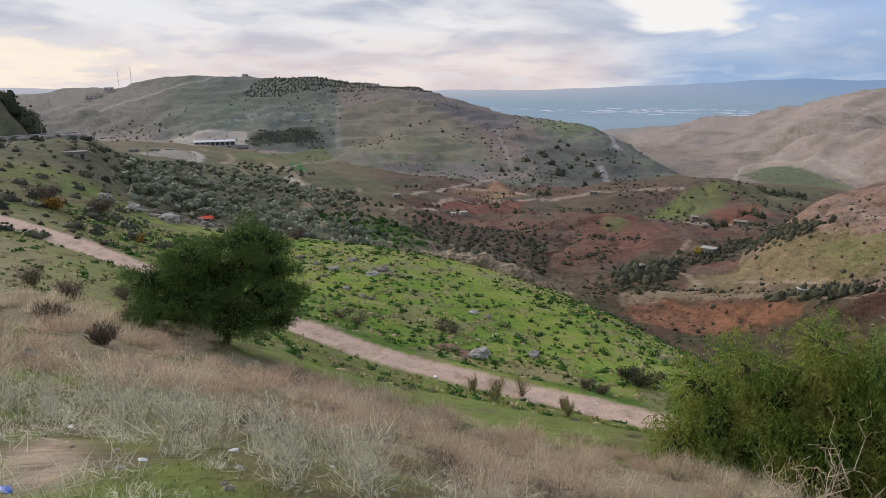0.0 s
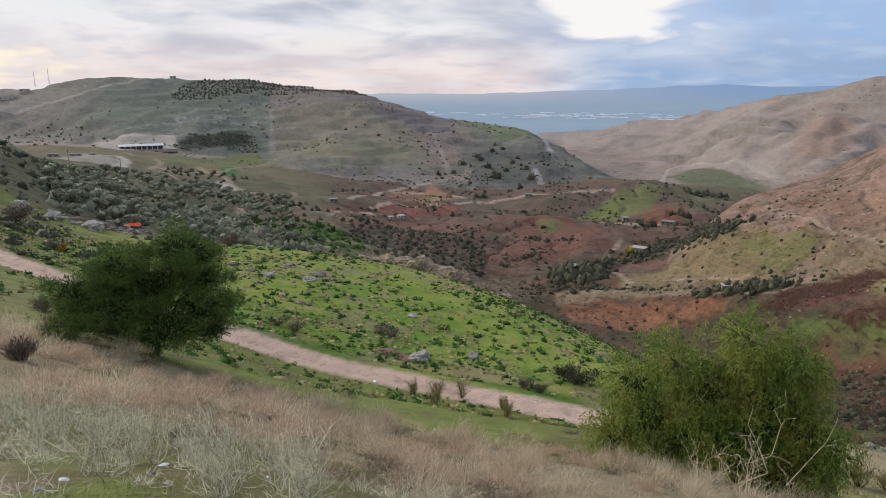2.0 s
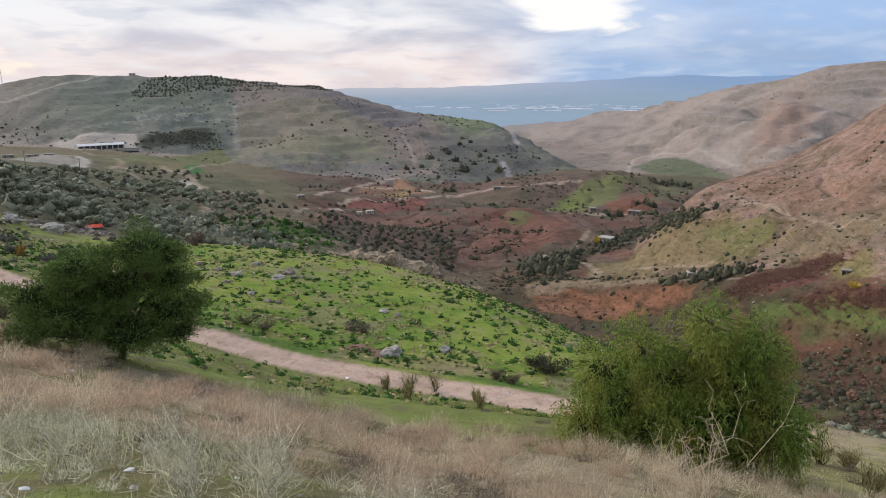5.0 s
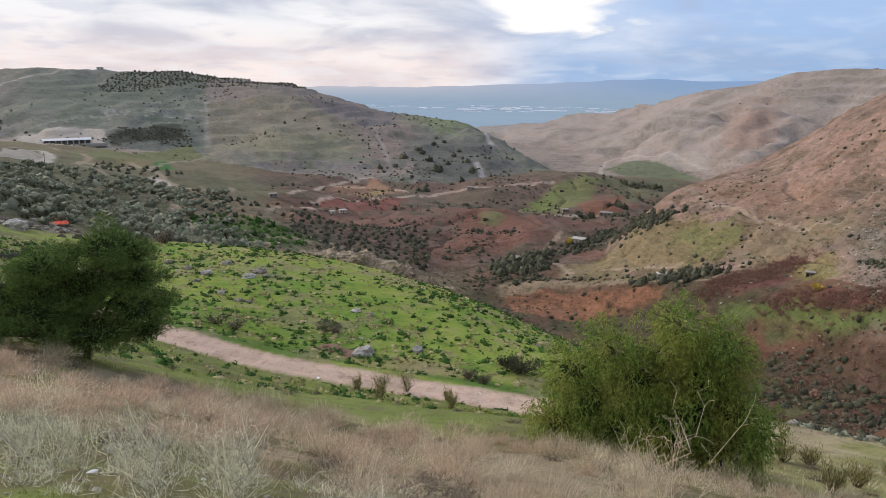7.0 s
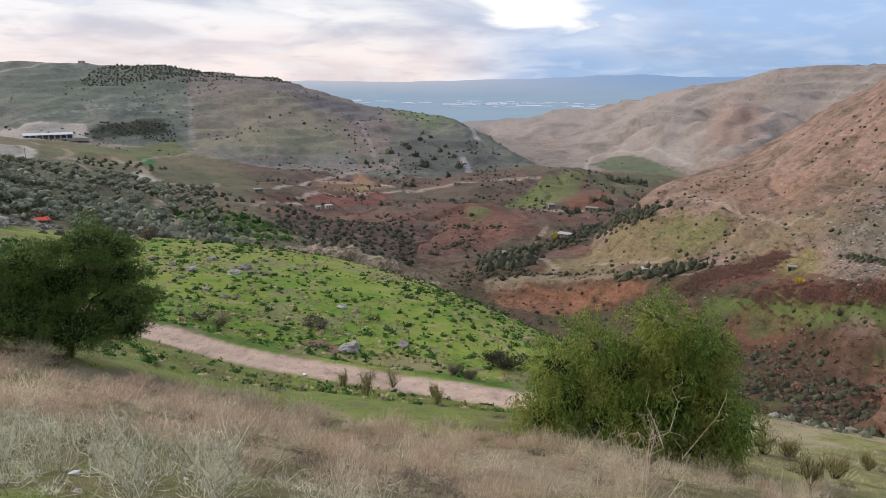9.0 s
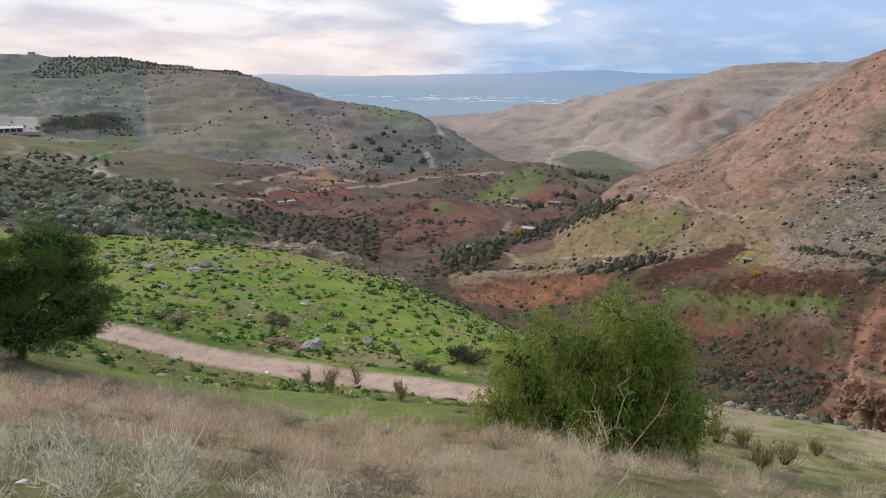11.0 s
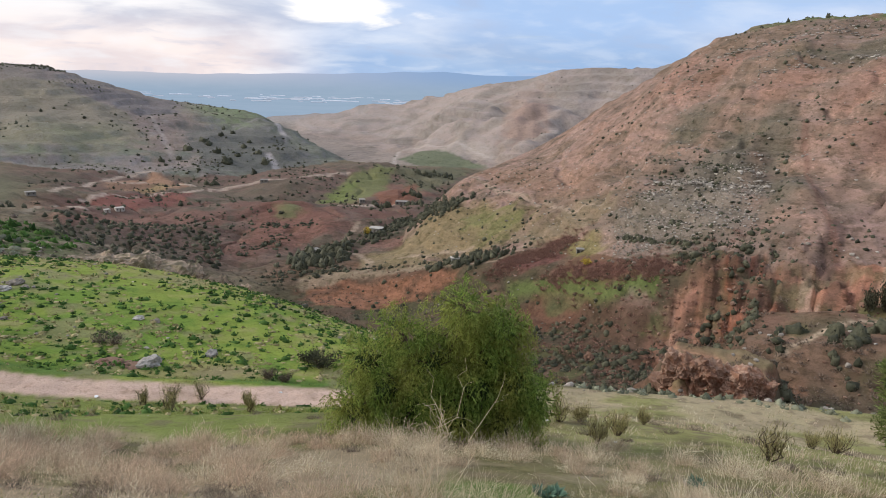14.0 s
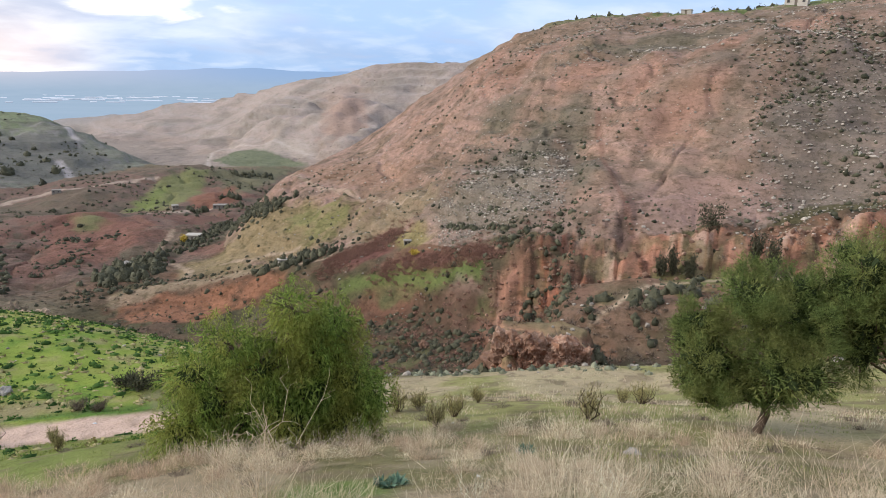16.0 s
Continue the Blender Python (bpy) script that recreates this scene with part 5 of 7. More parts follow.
def bush_stuff(name, label, category, xy, size, mat, leaves=18, tall=.8, leaf=.3, level=1, sink=.1):
    """Many bushes or small far trees as one mesh: a lumpy heart with loose leafy sprays round it."""
    n = len(xy)
    z = high(xy[:, 0], xy[:, 1])
    s = size[0] + (size[1] - size[0]) * rng.uniform(0, 1, n) ** 1.8
    k = np.repeat(np.arange(n), leaves)
    d = random_ways(len(k))
    d[:, 2] = np.abs(d[:, 2])
    phase = rng.uniform(0, 6.28, (n, 2))
    lump = lambda w, i: 1 + .28 * np.sin(w[..., 0] * 5 + phase[i, 0]) * np.cos(w[..., 1] * 5 + phase[i, 1]) + .10 * np.sin(w[..., 2] * 7 + phase[i, 1])
    foot = np.stack([xy[:, 0], xy[:, 1], z - sink * s], 1)
    wide = rng.uniform(.8, 1.1, (n, 2))
    shape = np.stack([wide[:, 0], wide[:, 1], np.full(n, 2 * tall) * rng.uniform(.8, 1.1, n)], 1)
    base = foot[k] + d * shape[k] * (rng.uniform(.82, 1.0, len(k)) * lump(d, k) * s[k] * .5)[:, None]
    small = leaf * .8
    v, f = leaf_mesh(base, d * .5 + random_ways(len(k)) * .9, s[k] * small * rng.uniform(.6, 1.2, len(k)), s[k] * small * rng.uniform(.5, .9, len(k)))
    faces = f.tolist()
    if level:
        v0, f0 = ball(level)
        v1 = v0 * 2
        w = v0[None] * (lump(v1[None], np.arange(n)[:, None]) * rng.uniform(.62, 1.14, (n, len(v0))))[..., None]
        w = np.stack([w[..., 0] * shape[:, :1], w[..., 1] * shape[:, 1:2], np.maximum(w[..., 2] * shape[:, 2:], -.12)], -1) * s[:, None, None] + foot[:, None]
        faces += (f0[None] + len(v) + (np.arange(n) * len(v0))[:, None, None]).reshape(-1, 3).tolist()
        v = np.concatenate([v, w.reshape(-1, 3)])
    return tagged(new(name, mesh_of(name, v, faces, mat, True)), label, category, kind="stuff")


def near_line(line, n, spread):
    p = np.array([spot(*q) for q in line])
    run = np.concatenate([[0], np.cumsum(np.hypot(*np.diff(p, axis=0).T))])
    t = rng.uniform(0, run[-1], n)
    return np.stack([np.interp(t, run, p[:, 0]), np.interp(t, run, p[:, 1])], 1) + rng.normal(size=(n, 2)) * spread


def rows_of(heading, distance, wide, deep, gap, turn):
    """An orchard in rows, jittered."""
    cx, cy = spot(heading, distance)
    u, v = np.meshgrid(np.arange(-wide / 2, wide / 2, gap), np.arange(-deep / 2, deep / 2, gap * 1.15))
    u, v = u.ravel() + rng.normal(size=u.size) * gap * .2, v.ravel() + rng.normal(size=u.size) * gap * .2
    c, s = math.cos(radians(turn)), math.sin(radians(turn))
    ragged = np.maximum(np.abs(u) / wide, np.abs(v) / deep) * 2 + .35 * fbm(u + cx, v + cy, 30, 3, 87)
    keep = (rng.uniform(size=u.size) > .1) & (ragged < 1)
    return np.stack([cx + u * c + v * s, cy - u * s + v * c], 1)[keep]


def thick(xy, size, low, high_, seed=81):
    """Keeps places in thickets: more where the noise is high."""
    n = fbm(xy[:, 0], xy[:, 1], size, 3, seed)
    return xy[n > rng.uniform(low, high_, len(xy))]


STRIP = ((17.0, 307.5), (18.3, 313.0), (19.7, 321.1), (21.0, 332.9), (22.2, 363.4), (23.5, 301.1), (24.7, 288.6), (25.9, 285.3), (27.1, 284.3))
bush_stuff("orchard", "dense dark olive orchard on the valley side", "orchard", scattered(520, (-6.5, 5.5), (275, 350), 3.6), (2.2, 4.0), SCRUB, 16, .6, .26, 2)
bush_stuff("orchard", "dark strip of olive trees along the foot of a hill", "orchard", np.concatenate([near_line(STRIP, 520, 4.2)]), (2.0, 3.8), SCRUB, 16, .65, .26, 2)
bush_stuff("woodland", "clump of dark trees in the valley", "woodland", near_line(((11.2, 282), (13, 292), (15.9, 300), (14.4, 276), (12, 276)), 110, 4.5), (3, 6), SCRUB, 18, .8, .22, 2)
bush_stuff("woodland", "dark trees round a small farmhouse", "woodland", near_line(((23.8, 230), (26.9, 226), (30.5, 220)), 70, 3), (1.6, 4), SCRUB, 16, .8, .25, 2)
bush_stuff("hedgerow", "row of small round bushes on a terrace", "hedgerow", np.concatenate([near_line(((16, 258), (19, 256), (22, 248), (25, 238)), 26, 1), near_line(((40.5, 190), (46, 171), (50, 166), (53.9, 162)), 60, .8), near_line(((28, 236), (31, 226), (33, 218)), 24, 2)]), (1.0, 1.9), SCRUB, 14, .75, .25, 2)
bush_stuff("orchard", "rows of olive trees over the shoulder of a hill", "orchard", np.concatenate([rows_of(-16, 1022, 150, 95, 4.8, -16), rows_of(-9.0, 985, 150, 56, 5.4, -9)]), (2.8, 4.4), SCRUB, 10, .7, .3)
bush_stuff("orchard", "dark square plantation under the hill", "orchard", rows_of(-17.2, 746, 84, 44, 3.4, -17), (2.4, 3.4), SCRUB, 8, .6, .3)
bush_stuff("orchard", "young olive orchard planted in rows", "orchard", np.concatenate([rows_of(-18.5, 470, 60, 60, 7, -12), rows_of(-11.4, 358, 30, 46, 5.5, 10)]), (2.4, 3.4), SCRUB, 14, .75, .28, 2)
bush_stuff("shrubs", "lush dark green shrubs in rows below the ridge", "shrubs", rows_of(-9.2, 262, 36, 60, 5, 15), (2.4, 4.4), TUFT, 22, .6, .26, 2)
bush_stuff("shrubs", "dark shrubs dotted over a grey-green hillside", "shrubs", np.concatenate([thick(scattered(110, (3, 11), (610, 760), 9), 60, -.6, .4), thick(scattered(3200, (-32, 13), (640, 1000), 3.4), 60, -.2, .8)]), (.8, 4.2), SCRUB, 5, .65, .32)
bush_stuff("shrubs", "round dark shrubs on the end of a ridge", "shrubs", np.array([spot(*p) for p in ((1.3, 626), (2.6, 639), (6.25, 619), (6.6, 625), (6, 712), (7.7, 671), (5, 680), (4.6, 690), (8.9, 652), (6.2, 774), (8.5, 579), (5.0, 545), (5.4, 548), (4.6, 546), (9.4, 625), (3.4, 660), (7.2, 640), (5.6, 650), (8.2, 700), (6.9, 735), (10.2, 690))]), (5, 10), SCRUB, 18, .7, .26, 2)
bush_stuff("undergrowth", "dense grey-green scrub between olive trees", "scrub", np.concatenate([thick(scattered(260, (-30, -15), (148, 330), 3.8), 30, -.4, .5), scattered(160, (-20, -9), (150, 260), 4)]), (1.6, 5), OLIVE, 16, .6, .25, 2)
bush_stuff("undergrowth", "brown leafless bushes among olive trees", "scrub", thick(scattered(170, (-31, -9), (128, 330), 4), 26, -.3, .6, 88), (1.4, 4.2), BRUSH, 24, .6, .2, 1)
bush_stuff("undergrowth", "dark green bushes scattered through an olive grove", "scrub", thick(scattered(130, (-31, -10), (130, 330), 4), 26, -.3, .6, 89), (1.4, 4.0), SCRUB, 20, .7, .22, 2)
bush_stuff("shrubs", "scattered shrubs on a bare brown hillside", "shrubs", thick(scattered(380, (12, 44), (700, 1120), 9), 70, 0, .9), (1, 3.4), SCRUB, 9, .6, .36)
bush_stuff("shrubs", "small shrubs on a red-brown hillside", "shrubs", np.concatenate([thick(scattered(3600, (24, 80), (165, 312), 1.1), 22, -.25, .7), thick(scattered(1600, (42, 80), (145, 230), 1.2), 16, -.3, .7, 82)]), (.3, 1.7), SCRUB, 5, .55, .34)
bush_stuff("shrubs", "grey-green scrub among grey boulders", "shrubs", np.concatenate([thick(scattered(1300, (65, 80), (160, 250), 1.3), 14, -.5, .6, 90), thick(scattered(700, (42.5, 52.5), (172, 226), 1.3), 14, -.5, .6, 91), thick(scattered(300, (50, 66), (240, 285), 2), 14, -.3, .6, 92)]), (.4, 2.2), SCRUB, 8, .55, .3)
bush_stuff("shrubs", "dark shrubs along the bottom of a ravine", "shrubs", np.concatenate([thick(scattered(1300, (10, 80), (78, 140), 1.6), 18, -.6, .5), scattered(420, (-8, 34), (130, 262), 3.4), thick(scattered(1500, (24, 52), (100, 172), 1.3), 15, -.4, .6)]), (.5, 2.6), SCRUB, 16, .62, .26)
bush_stuff("shrubs", "scrub on the valley floor among red fields", "shrubs", np.concatenate([thick(scattered(3200, (-8, 27), (290, 640), 2.4), 40, -.3, .6), near_line(((-6, 425), (0, 450), (3, 482)), 50, 2), near_line(((5, 470), (10, 452), (14, 442)), 50, 2), near_line(((8, 345), (11, 352), (13.5, 345)), 60, 4), near_line(((7, 290), (9, 305), (11, 330)), 60, 4), near_line(((20, 545), (24, 520), (25, 470)), 50, 4), near_line(((9, 258), (12, 262), (15, 262)), 70, 4)]), (.8, 3.8), SCRUB, 10, .6, .34)
bush_stuff("shrubs", "hedge of dark trees behind a red field", "shrubs", np.concatenate([near_line(((22.1, 562), (23.5, 575), (25, 590)), 40, 4), near_line(((21.8, 470), (22.4, 462)), 9, 2.5), near_line(((18, 436), (20, 430), (23, 438)), 20, 2)]), (2.5, 6), SCRUB, 14, .8, .28, 2)
bush_stuff("shrubs", "low shrubs among the turf below the tarmac road", "shrubs", np.concatenate([scattered(230, (-47, -28.5), (112, 200), 3.2), scattered(70, (-44, -26), (84, 116), 3.0)]), (.7, 3.2), SCRUB, 26, .5, .22, 2)
bush_stuff("shrubs", "small round grey shrubs along the rim of the meadow", "shrubs", near_line(((36, 66), (41, 62), (46, 60), (54, 58.5), (62, 58), (70, 58)), 95, 1.3), (.4, 1.15), OLIVE, 26, .6, .24, 2)
# first cluster is added to stand for the dark of a cave
bush_stuff("shrubs", "dark dense bushes, those beside a red bluff in place of a shadowed hollow", "shrubs", np.concatenate([near_line(((41.5, 78), (44.2, 79), (45.4, 78)), 26, 1.2), near_line(((51.5, 92), (53, 93), (55.4, 88), (57, 90)), 16, 1.2), near_line(((55, 104), (60, 106), (66, 108)), 16, 1.8), near_line(((46, 168), (48, 169)), 5, .8)]), (1.2, 3.2), SCRUB, 30, .8, .2, 2)
bush_stuff("shrubs", "small trees along the top of a hill", "shrubs", near_line(((50, 314), (55, 309), (60, 309), (66, 308)), 46, 3), (.8, 2.6), SCRUB, 16, .8, .3)
bush_stuff("woodland", "dark pines beside the tarmac road", "woodland", near_line(((-36.6, 240), (-35, 236), (-33, 232)), 22, 2.5), (5, 8.5), SCRUB, 60, .8, .16, 2)

# ---- grass, tufts and stones ----
def grass_stuff(name, label, count, sector, reach, keep, mat, per, length, width, lean, spread, category="grass"):
    """Tufts of blades over a sector of the slope, where keep(x, y, h, az) says so."""
    a = rng.uniform(*sector, count)
    d = np.exp(rng.uniform(np.log(reach[0]), np.log(reach[1]), count))
    x, y = d * np.sin(np.radians(a)), d * np.cos(np.radians(a))
    ok = keep(x, y, d, a)
    x, y, d = x[ok], y[ok], d[ok]
    z = high(x, y)
    s = rng.uniform(.55, 1.3, len(x))
    k = np.repeat(np.arange(len(x)), per)
    turn, r = rng.uniform(0, 2 * np.pi, len(k)), np.sqrt(rng.uniform(0, 1, len(k)))
    out = np.stack([np.cos(turn), np.sin(turn), np.zeros(len(k))], 1)
    base = np.stack([x[k], y[k], z[k] - .04], 1) + out * (r * spread * s[k])[:, None]
    base[:, 2] = high(base[:, 0], base[:, 1]) - .03
    tilt = out * (r * lean)[:, None] + rng.normal(size=(len(k), 3)) * np.array((.22, .22, 0)) + np.array((.12, -.05, 0))
    grow = np.clip(d[k] / 9, 1, 3.2)
    lush = np.clip(1 + .75 * fbm(x, y, 3.2, 3, 66), .35, 1.7)
    v, f = blades(base, tilt, length * s[k] * lush[k] * rng.uniform(.45, 1.15, len(k)), width * grow)
    return tagged(new(name, mesh_of(name, v, f, mat)), label, category, kind="stuff")


def dry_belt(x, y, d, a):
    n = fbm(x, y, 5, 3, 61)
    low, top = straw_low(a) + n * 1.5, straw_top(a) + n * 4
    return (d > low) & (d < top) & (n > -.22) & (np.hypot((a + 21) / 4.5, (d - 9.2) / 1.6) > 1) & ~((np.abs(a - 35) < 5) & (np.abs(d - 15) < 2.6))


def below_belt(x, y, d, a):
    return (d < straw_low(a) + 1.5) & (np.hypot((a + 38) / 5, (d - 5.4) / 1.4) > 1) & (np.hypot((a + 21) / 4.5, (d - 9.0) / 1.5) > 1)


grass_stuff("dry_grass", "tall pale dry grass covering the slope", 800, (-46, 84), (3.0, 14), dry_belt, STRAW, 16, .20, .0042, .6, .26)
grass_stuff("dry_grass", "thick dry grass lower down the slope", 900, (-46, 84), (11, 32), dry_belt, STRAW, 10, .24, .0055, .7, .42)
grass_stuff("dry_grass", "thin dry grass on the meadow above the ravine", 3000, (26, 84), (20, 60), lambda x, y, d, a: fbm(x, y, 6, 3, 62) > -.15, STRAW, 9, .30, .006, .6, .5)
grass_stuff("dry_grass", "bleached grey straw in tangled tussocks close by", 330, (-46, 20), (3.2, 12), lambda x, y, d, a: below_belt(x, y, d, a) & (fbm(x, y, 2.2, 3, 63) > .1), GREY_STRAW, 22, .30, .004, 1.3, .22)
grass_stuff("green_grass", "short fresh green grass between the straw", 5200, (-46, 84), (2.6, 48), lambda x, y, d, a: (fbm(x, y, 5, 3, 61) < .12) & ~dry_belt(x, y, d, a), BLADE, 13, .13, .007, .6, .34)
grass_stuff("green_grass", "fresh green grass and weeds among dead stalks", 1300, (-46, 12), (3.4, 12), below_belt, BLADE, 12, .12, .006, .8, .25)
grass_stuff("green_grass", "green grass along the verges of the lane", 2600, (-46, 26), (34, 62), lambda x, y, d, a: (off_line(x, y, LANE)[0] > 1.7) & (off_line(x, y, LANE)[0] < 14), BLADE, 11, .20, .008, .6, .4)


def tussocks(name, label, xy, size, per, fine, mat, squash=.8, wild=.55):
    """Soft domes of countless fine dry stalks, tangled, each dome about one root."""
    x, y = xy.T
    d, z = np.hypot(x, y), high(x, y)
    s = rng.uniform(size[0], size[1], len(x))
    k = np.repeat(np.arange(len(x)), per)
    out = random_ways(len(k))
    out[:, 2] = np.abs(out[:, 2])
    p1, p2 = rng.uniform(0, 6.28, (2, len(x)))
    lump = 1 + .32 * np.sin(out[:, 0] * 5 + p1[k]) * np.cos(out[:, 1] * 5 + p2[k])
    root = np.stack([x[k], y[k], z[k] - .03], 1)
    reach = (s[k] * lump)[:, None]
    base = root + out * np.array((1, 1, squash)) * reach * (rng.uniform(.1, .9, (len(k), 1)) ** .7)
    tip_way = unit(out * .45 + np.array((.1, 0, .38)) + rng.normal(size=out.shape) * wild)
    side = unit(np.cross(tip_way, random_ways(len(k))))
    w = (fine * np.clip(d[k] / 8, .8, 2.6))[:, None]
    long = s[k][:, None] * rng.uniform(.22, .5, (len(k), 1))
    base[:, 2] = np.maximum(base[:, 2] - long[:, 0] * .3, root[:, 2])
    v = np.stack([base - side * w * .5, base + side * w * .5, base + tip_way * long], 1).reshape(-1, 3)
    f = np.arange(3 * len(k)).reshape(-1, 3)
    return tagged(new(name, mesh_of(name, v, f, mat)), label, "dry plants", kind="stuff")


domes = scattered(620, (-46, 84), (5.0, 34), 1.15)
da, dd = np.degrees(np.arctan2(domes[:, 0], domes[:, 1])), np.hypot(domes[:, 0], domes[:, 1])
domes = domes[dry_belt(domes[:, 0], domes[:, 1], dd, da) & (fbm(domes[:, 0], domes[:, 1], 2.6, 3, 64) > rng.uniform(-.6, .1, len(domes)))]
tussocks("thorn_tussocks", "soft rounded domes of dry pinkish straw", domes, (.36, 1.15), 900, .0045, STRAW, .8, .45)
browner = scattered(170, (-44, 20), (7.5, 26), 1.4)
ba, bd = np.degrees(np.arctan2(browner[:, 0], browner[:, 1])), np.hypot(browner[:, 0], browner[:, 1])
tussocks("thorn_tussocks", "large soft domes of brownish dry thorn crowded along the slope", browner[dry_belt(browner[:, 0], browner[:, 1], bd, ba)], (.5, 1.05), 700, .0045, PINK_STRAW, .8, .45)
twigs = scattered(60, (-44, 12), (5.5, 14), .6)
tussocks("thorn_mounds", "dark hollow tangles of dead twigs", np.concatenate([twigs[fbm(twigs[:, 0], twigs[:, 1], 3, 3, 96) > 0], np.array([spot(*p) for p in ((-22.6, 10.2), (-21, 10.4), (-19.4, 10.1), (-15.5, 8.6), (-13.5, 8.4), (-12, 8.2), (-14.5, 9.2), (-30, 11.6), (-4, 8.5), (-2.6, 8.9))])]), (.3, .6), 260, .006, BRUSH, .45, 1.0)
wiry = scattered(150, (-46, 14), (3.6, 12.5), .5)
wa, wd = np.degrees(np.arctan2(wiry[:, 0], wiry[:, 1])), np.hypot(wiry[:, 0], wiry[:, 1])
tussocks("thorn_tussocks", "wiry grey-green tangles of dry stalks", wiry[below_belt(wiry[:, 0], wiry[:, 1], wd, wa) & (fbm(wiry[:, 0], wiry[:, 1], 2.2, 3, 63) > -.28)], (.18, .52), 240, .0056, GREY_STRAW, .7, .8)
rusty = np.concatenate([near_line(((29.8, 206), (33.5, 208), (36.3, 207)), 520, 3.2), near_line(((34.6, 188), (39, 174), (43, 163), (45.6, 159)), 420, 2), thick(scattered(620, (18, 50), (100, 175), 1.6), 20, -.5, .5)])
tussocks("brushwood", "rusty brown leafless brushwood on the far bank", rusty, (.7, 1.7), 70, .05, RUST, .7, .6)
greyish = np.concatenate([thick(scattered(700, (14, 76), (70, 150), 1.6), 20, -.4, .5, 83), scattered(420, (-10, 16), (118, 275), 3.5), scattered(120, (52, 72), (88, 103), 1.4)])
tussocks("brushwood", "grey-brown leafless brushwood over the ravine slopes", greyish, (.6, 1.6), 70, .045, BRUSH, .7, .6)
mounds = scattered(120, (-46, 84), (6, 36), 1.4)
tussocks("thorn_mounds", "low dark twiggy mounds of dead thorn", mounds[fbm(mounds[:, 0], mounds[:, 1], 5, 3, 61) > -.3], (.3, .65), 260, .006, BRUSH, .5, .8)


def on_spur(x, y, h, a):
    lane_d = np.interp(a, LANE_AZ, LANE_DIST)
    return (h > lane_d + 3) & (h < np.interp(a, HEADINGS, BELTS[5][0]) + 8)


spur = scattered(7400, (-34, 27), (54, 122), .5, 8)
sa, sd = np.degrees(np.arctan2(spur[:, 0], spur[:, 1])), np.hypot(spur[:, 0], spur[:, 1])
ok = on_spur(spur[:, 0], spur[:, 1], sd, sa) & (fbm(spur[:, 0], spur[:, 1], 12, 3, 71) > rng.uniform(-1.6, .2, len(spur)))
spur = spur[ok]
verge = scattered(1500, (-46, 24), (30, 95), .8, 6)
va, vd = np.degrees(np.arctan2(verge[:, 0], verge[:, 1])), np.hypot(verge[:, 0], verge[:, 1])
verge = verge[(vd < np.interp(va, LANE_AZ, LANE_DIST) - 2.2) & (vd > 34)]
spur = np.concatenate([spur, verge])
half = rng.uniform(size=len(spur)) < .5 + .25 * fbm(spur[:, 0], spur[:, 1], 14, 3, 72)
bush_stuff("leafy_tufts", "dark green leafy tufts dotted over bright turf", "tufts", spur[half], (.4, 1.25), TUFT, 14, .42, .34)
bush_stuff("leafy_tufts", "yellowish tufts of old grass on green turf", "tufts", spur[~half], (.4, 1.1), material("pale_tuft", (0.25, 0.23, 0.09), 0.85, 0.3, island=True, second=(0.34, 0.29, 0.15)), 9, .3, .4)


def stone_stuff(name, label, xy, size, mat, flat=.6):
    n = len(xy)
    z = high(xy[:, 0], xy[:, 1])
    bm = bmesh.new()
    bmesh.ops.create_icosphere(bm, subdivisions=1, radius=.5)
    v0 = np.array([v.co for v in bm.verts])
    f0 = np.array([[v.index for v in f.verts] for f in bm.faces])
    bm.free()
    s = rng.uniform(size[0], size[1], n) * rng.uniform(.6, 1.2, n)
    turn = rng.uniform(0, 6.28, n)
    v = v0[None] * (1 + rng.uniform(-.32, .32, (n, len(v0), 1)))
    c, q = np.cos(turn)[:, None], np.sin(turn)[:, None]
    v = np.stack([v[..., 0] * c - v[..., 1] * q, (v[..., 0] * q + v[..., 1] * c) * rng.uniform(.6, 1, (n, 1)), v[..., 2] * flat], -1) * s[:, None, None]
    v += np.stack([xy[:, 0], xy[:, 1], z + s * flat * .18], 1)[:, None]
    f = f0[None] + (np.arange(n) * len(v0))[:, None, None]
    return tagged(new(name, mesh_of(name, v.reshape(-1, 3), f.reshape(-1, 3), mat)), label, "stones", kind="stuff")


stone_stuff("rubble", "field of pale grey stones on a hillside", np.concatenate([scattered(1300, (40, 51), (174, 212), .9), scattered(1500, (65, 80), (145, 250), 1.2), scattered(900, (44, 80), (195, 305), 1.6), scattered(500, (24, 50), (190, 320), 3), thick(scattered(3000, (30, 80), (160, 310), 1.1), 18, -.3, .7, 84)]), (.22, 1.15), RUBBLE)
stone_stuff("rubble", "ledges of broken grey slabs along a hillside", np.concatenate([near_line(((46, 285), (52, 276), (60, 272), (70, 268), (79, 262)), 420, 1.6), near_line(((50, 250), (58, 246), (66, 240), (78, 232)), 300, 1.4), near_line(((42, 212), (46, 204), (52, 196)), 200, 1.8), thick(scattered(900, (64, 80), (165, 250), 1.2), 12, -.4, .5, 93)]), (.35, 1.9), RUBBLE, .42)
stone_stuff("rubble", "fractured red blocks on the face of a cliff", thick(scattered(900, (44, 72), (120, 160), 1.1), 10, -.5, .5, 94), (.35, 1.6), RED_ROCK, .75)
stone_stuff("rubble", "fractured red blocks over a low bluff", np.concatenate([scattered(170, (46, 54.6), (73, 79), .35), scattered(60, (54, 66), (80, 100), 1.5)]), (.25, .8), RED_ROCK, .8)
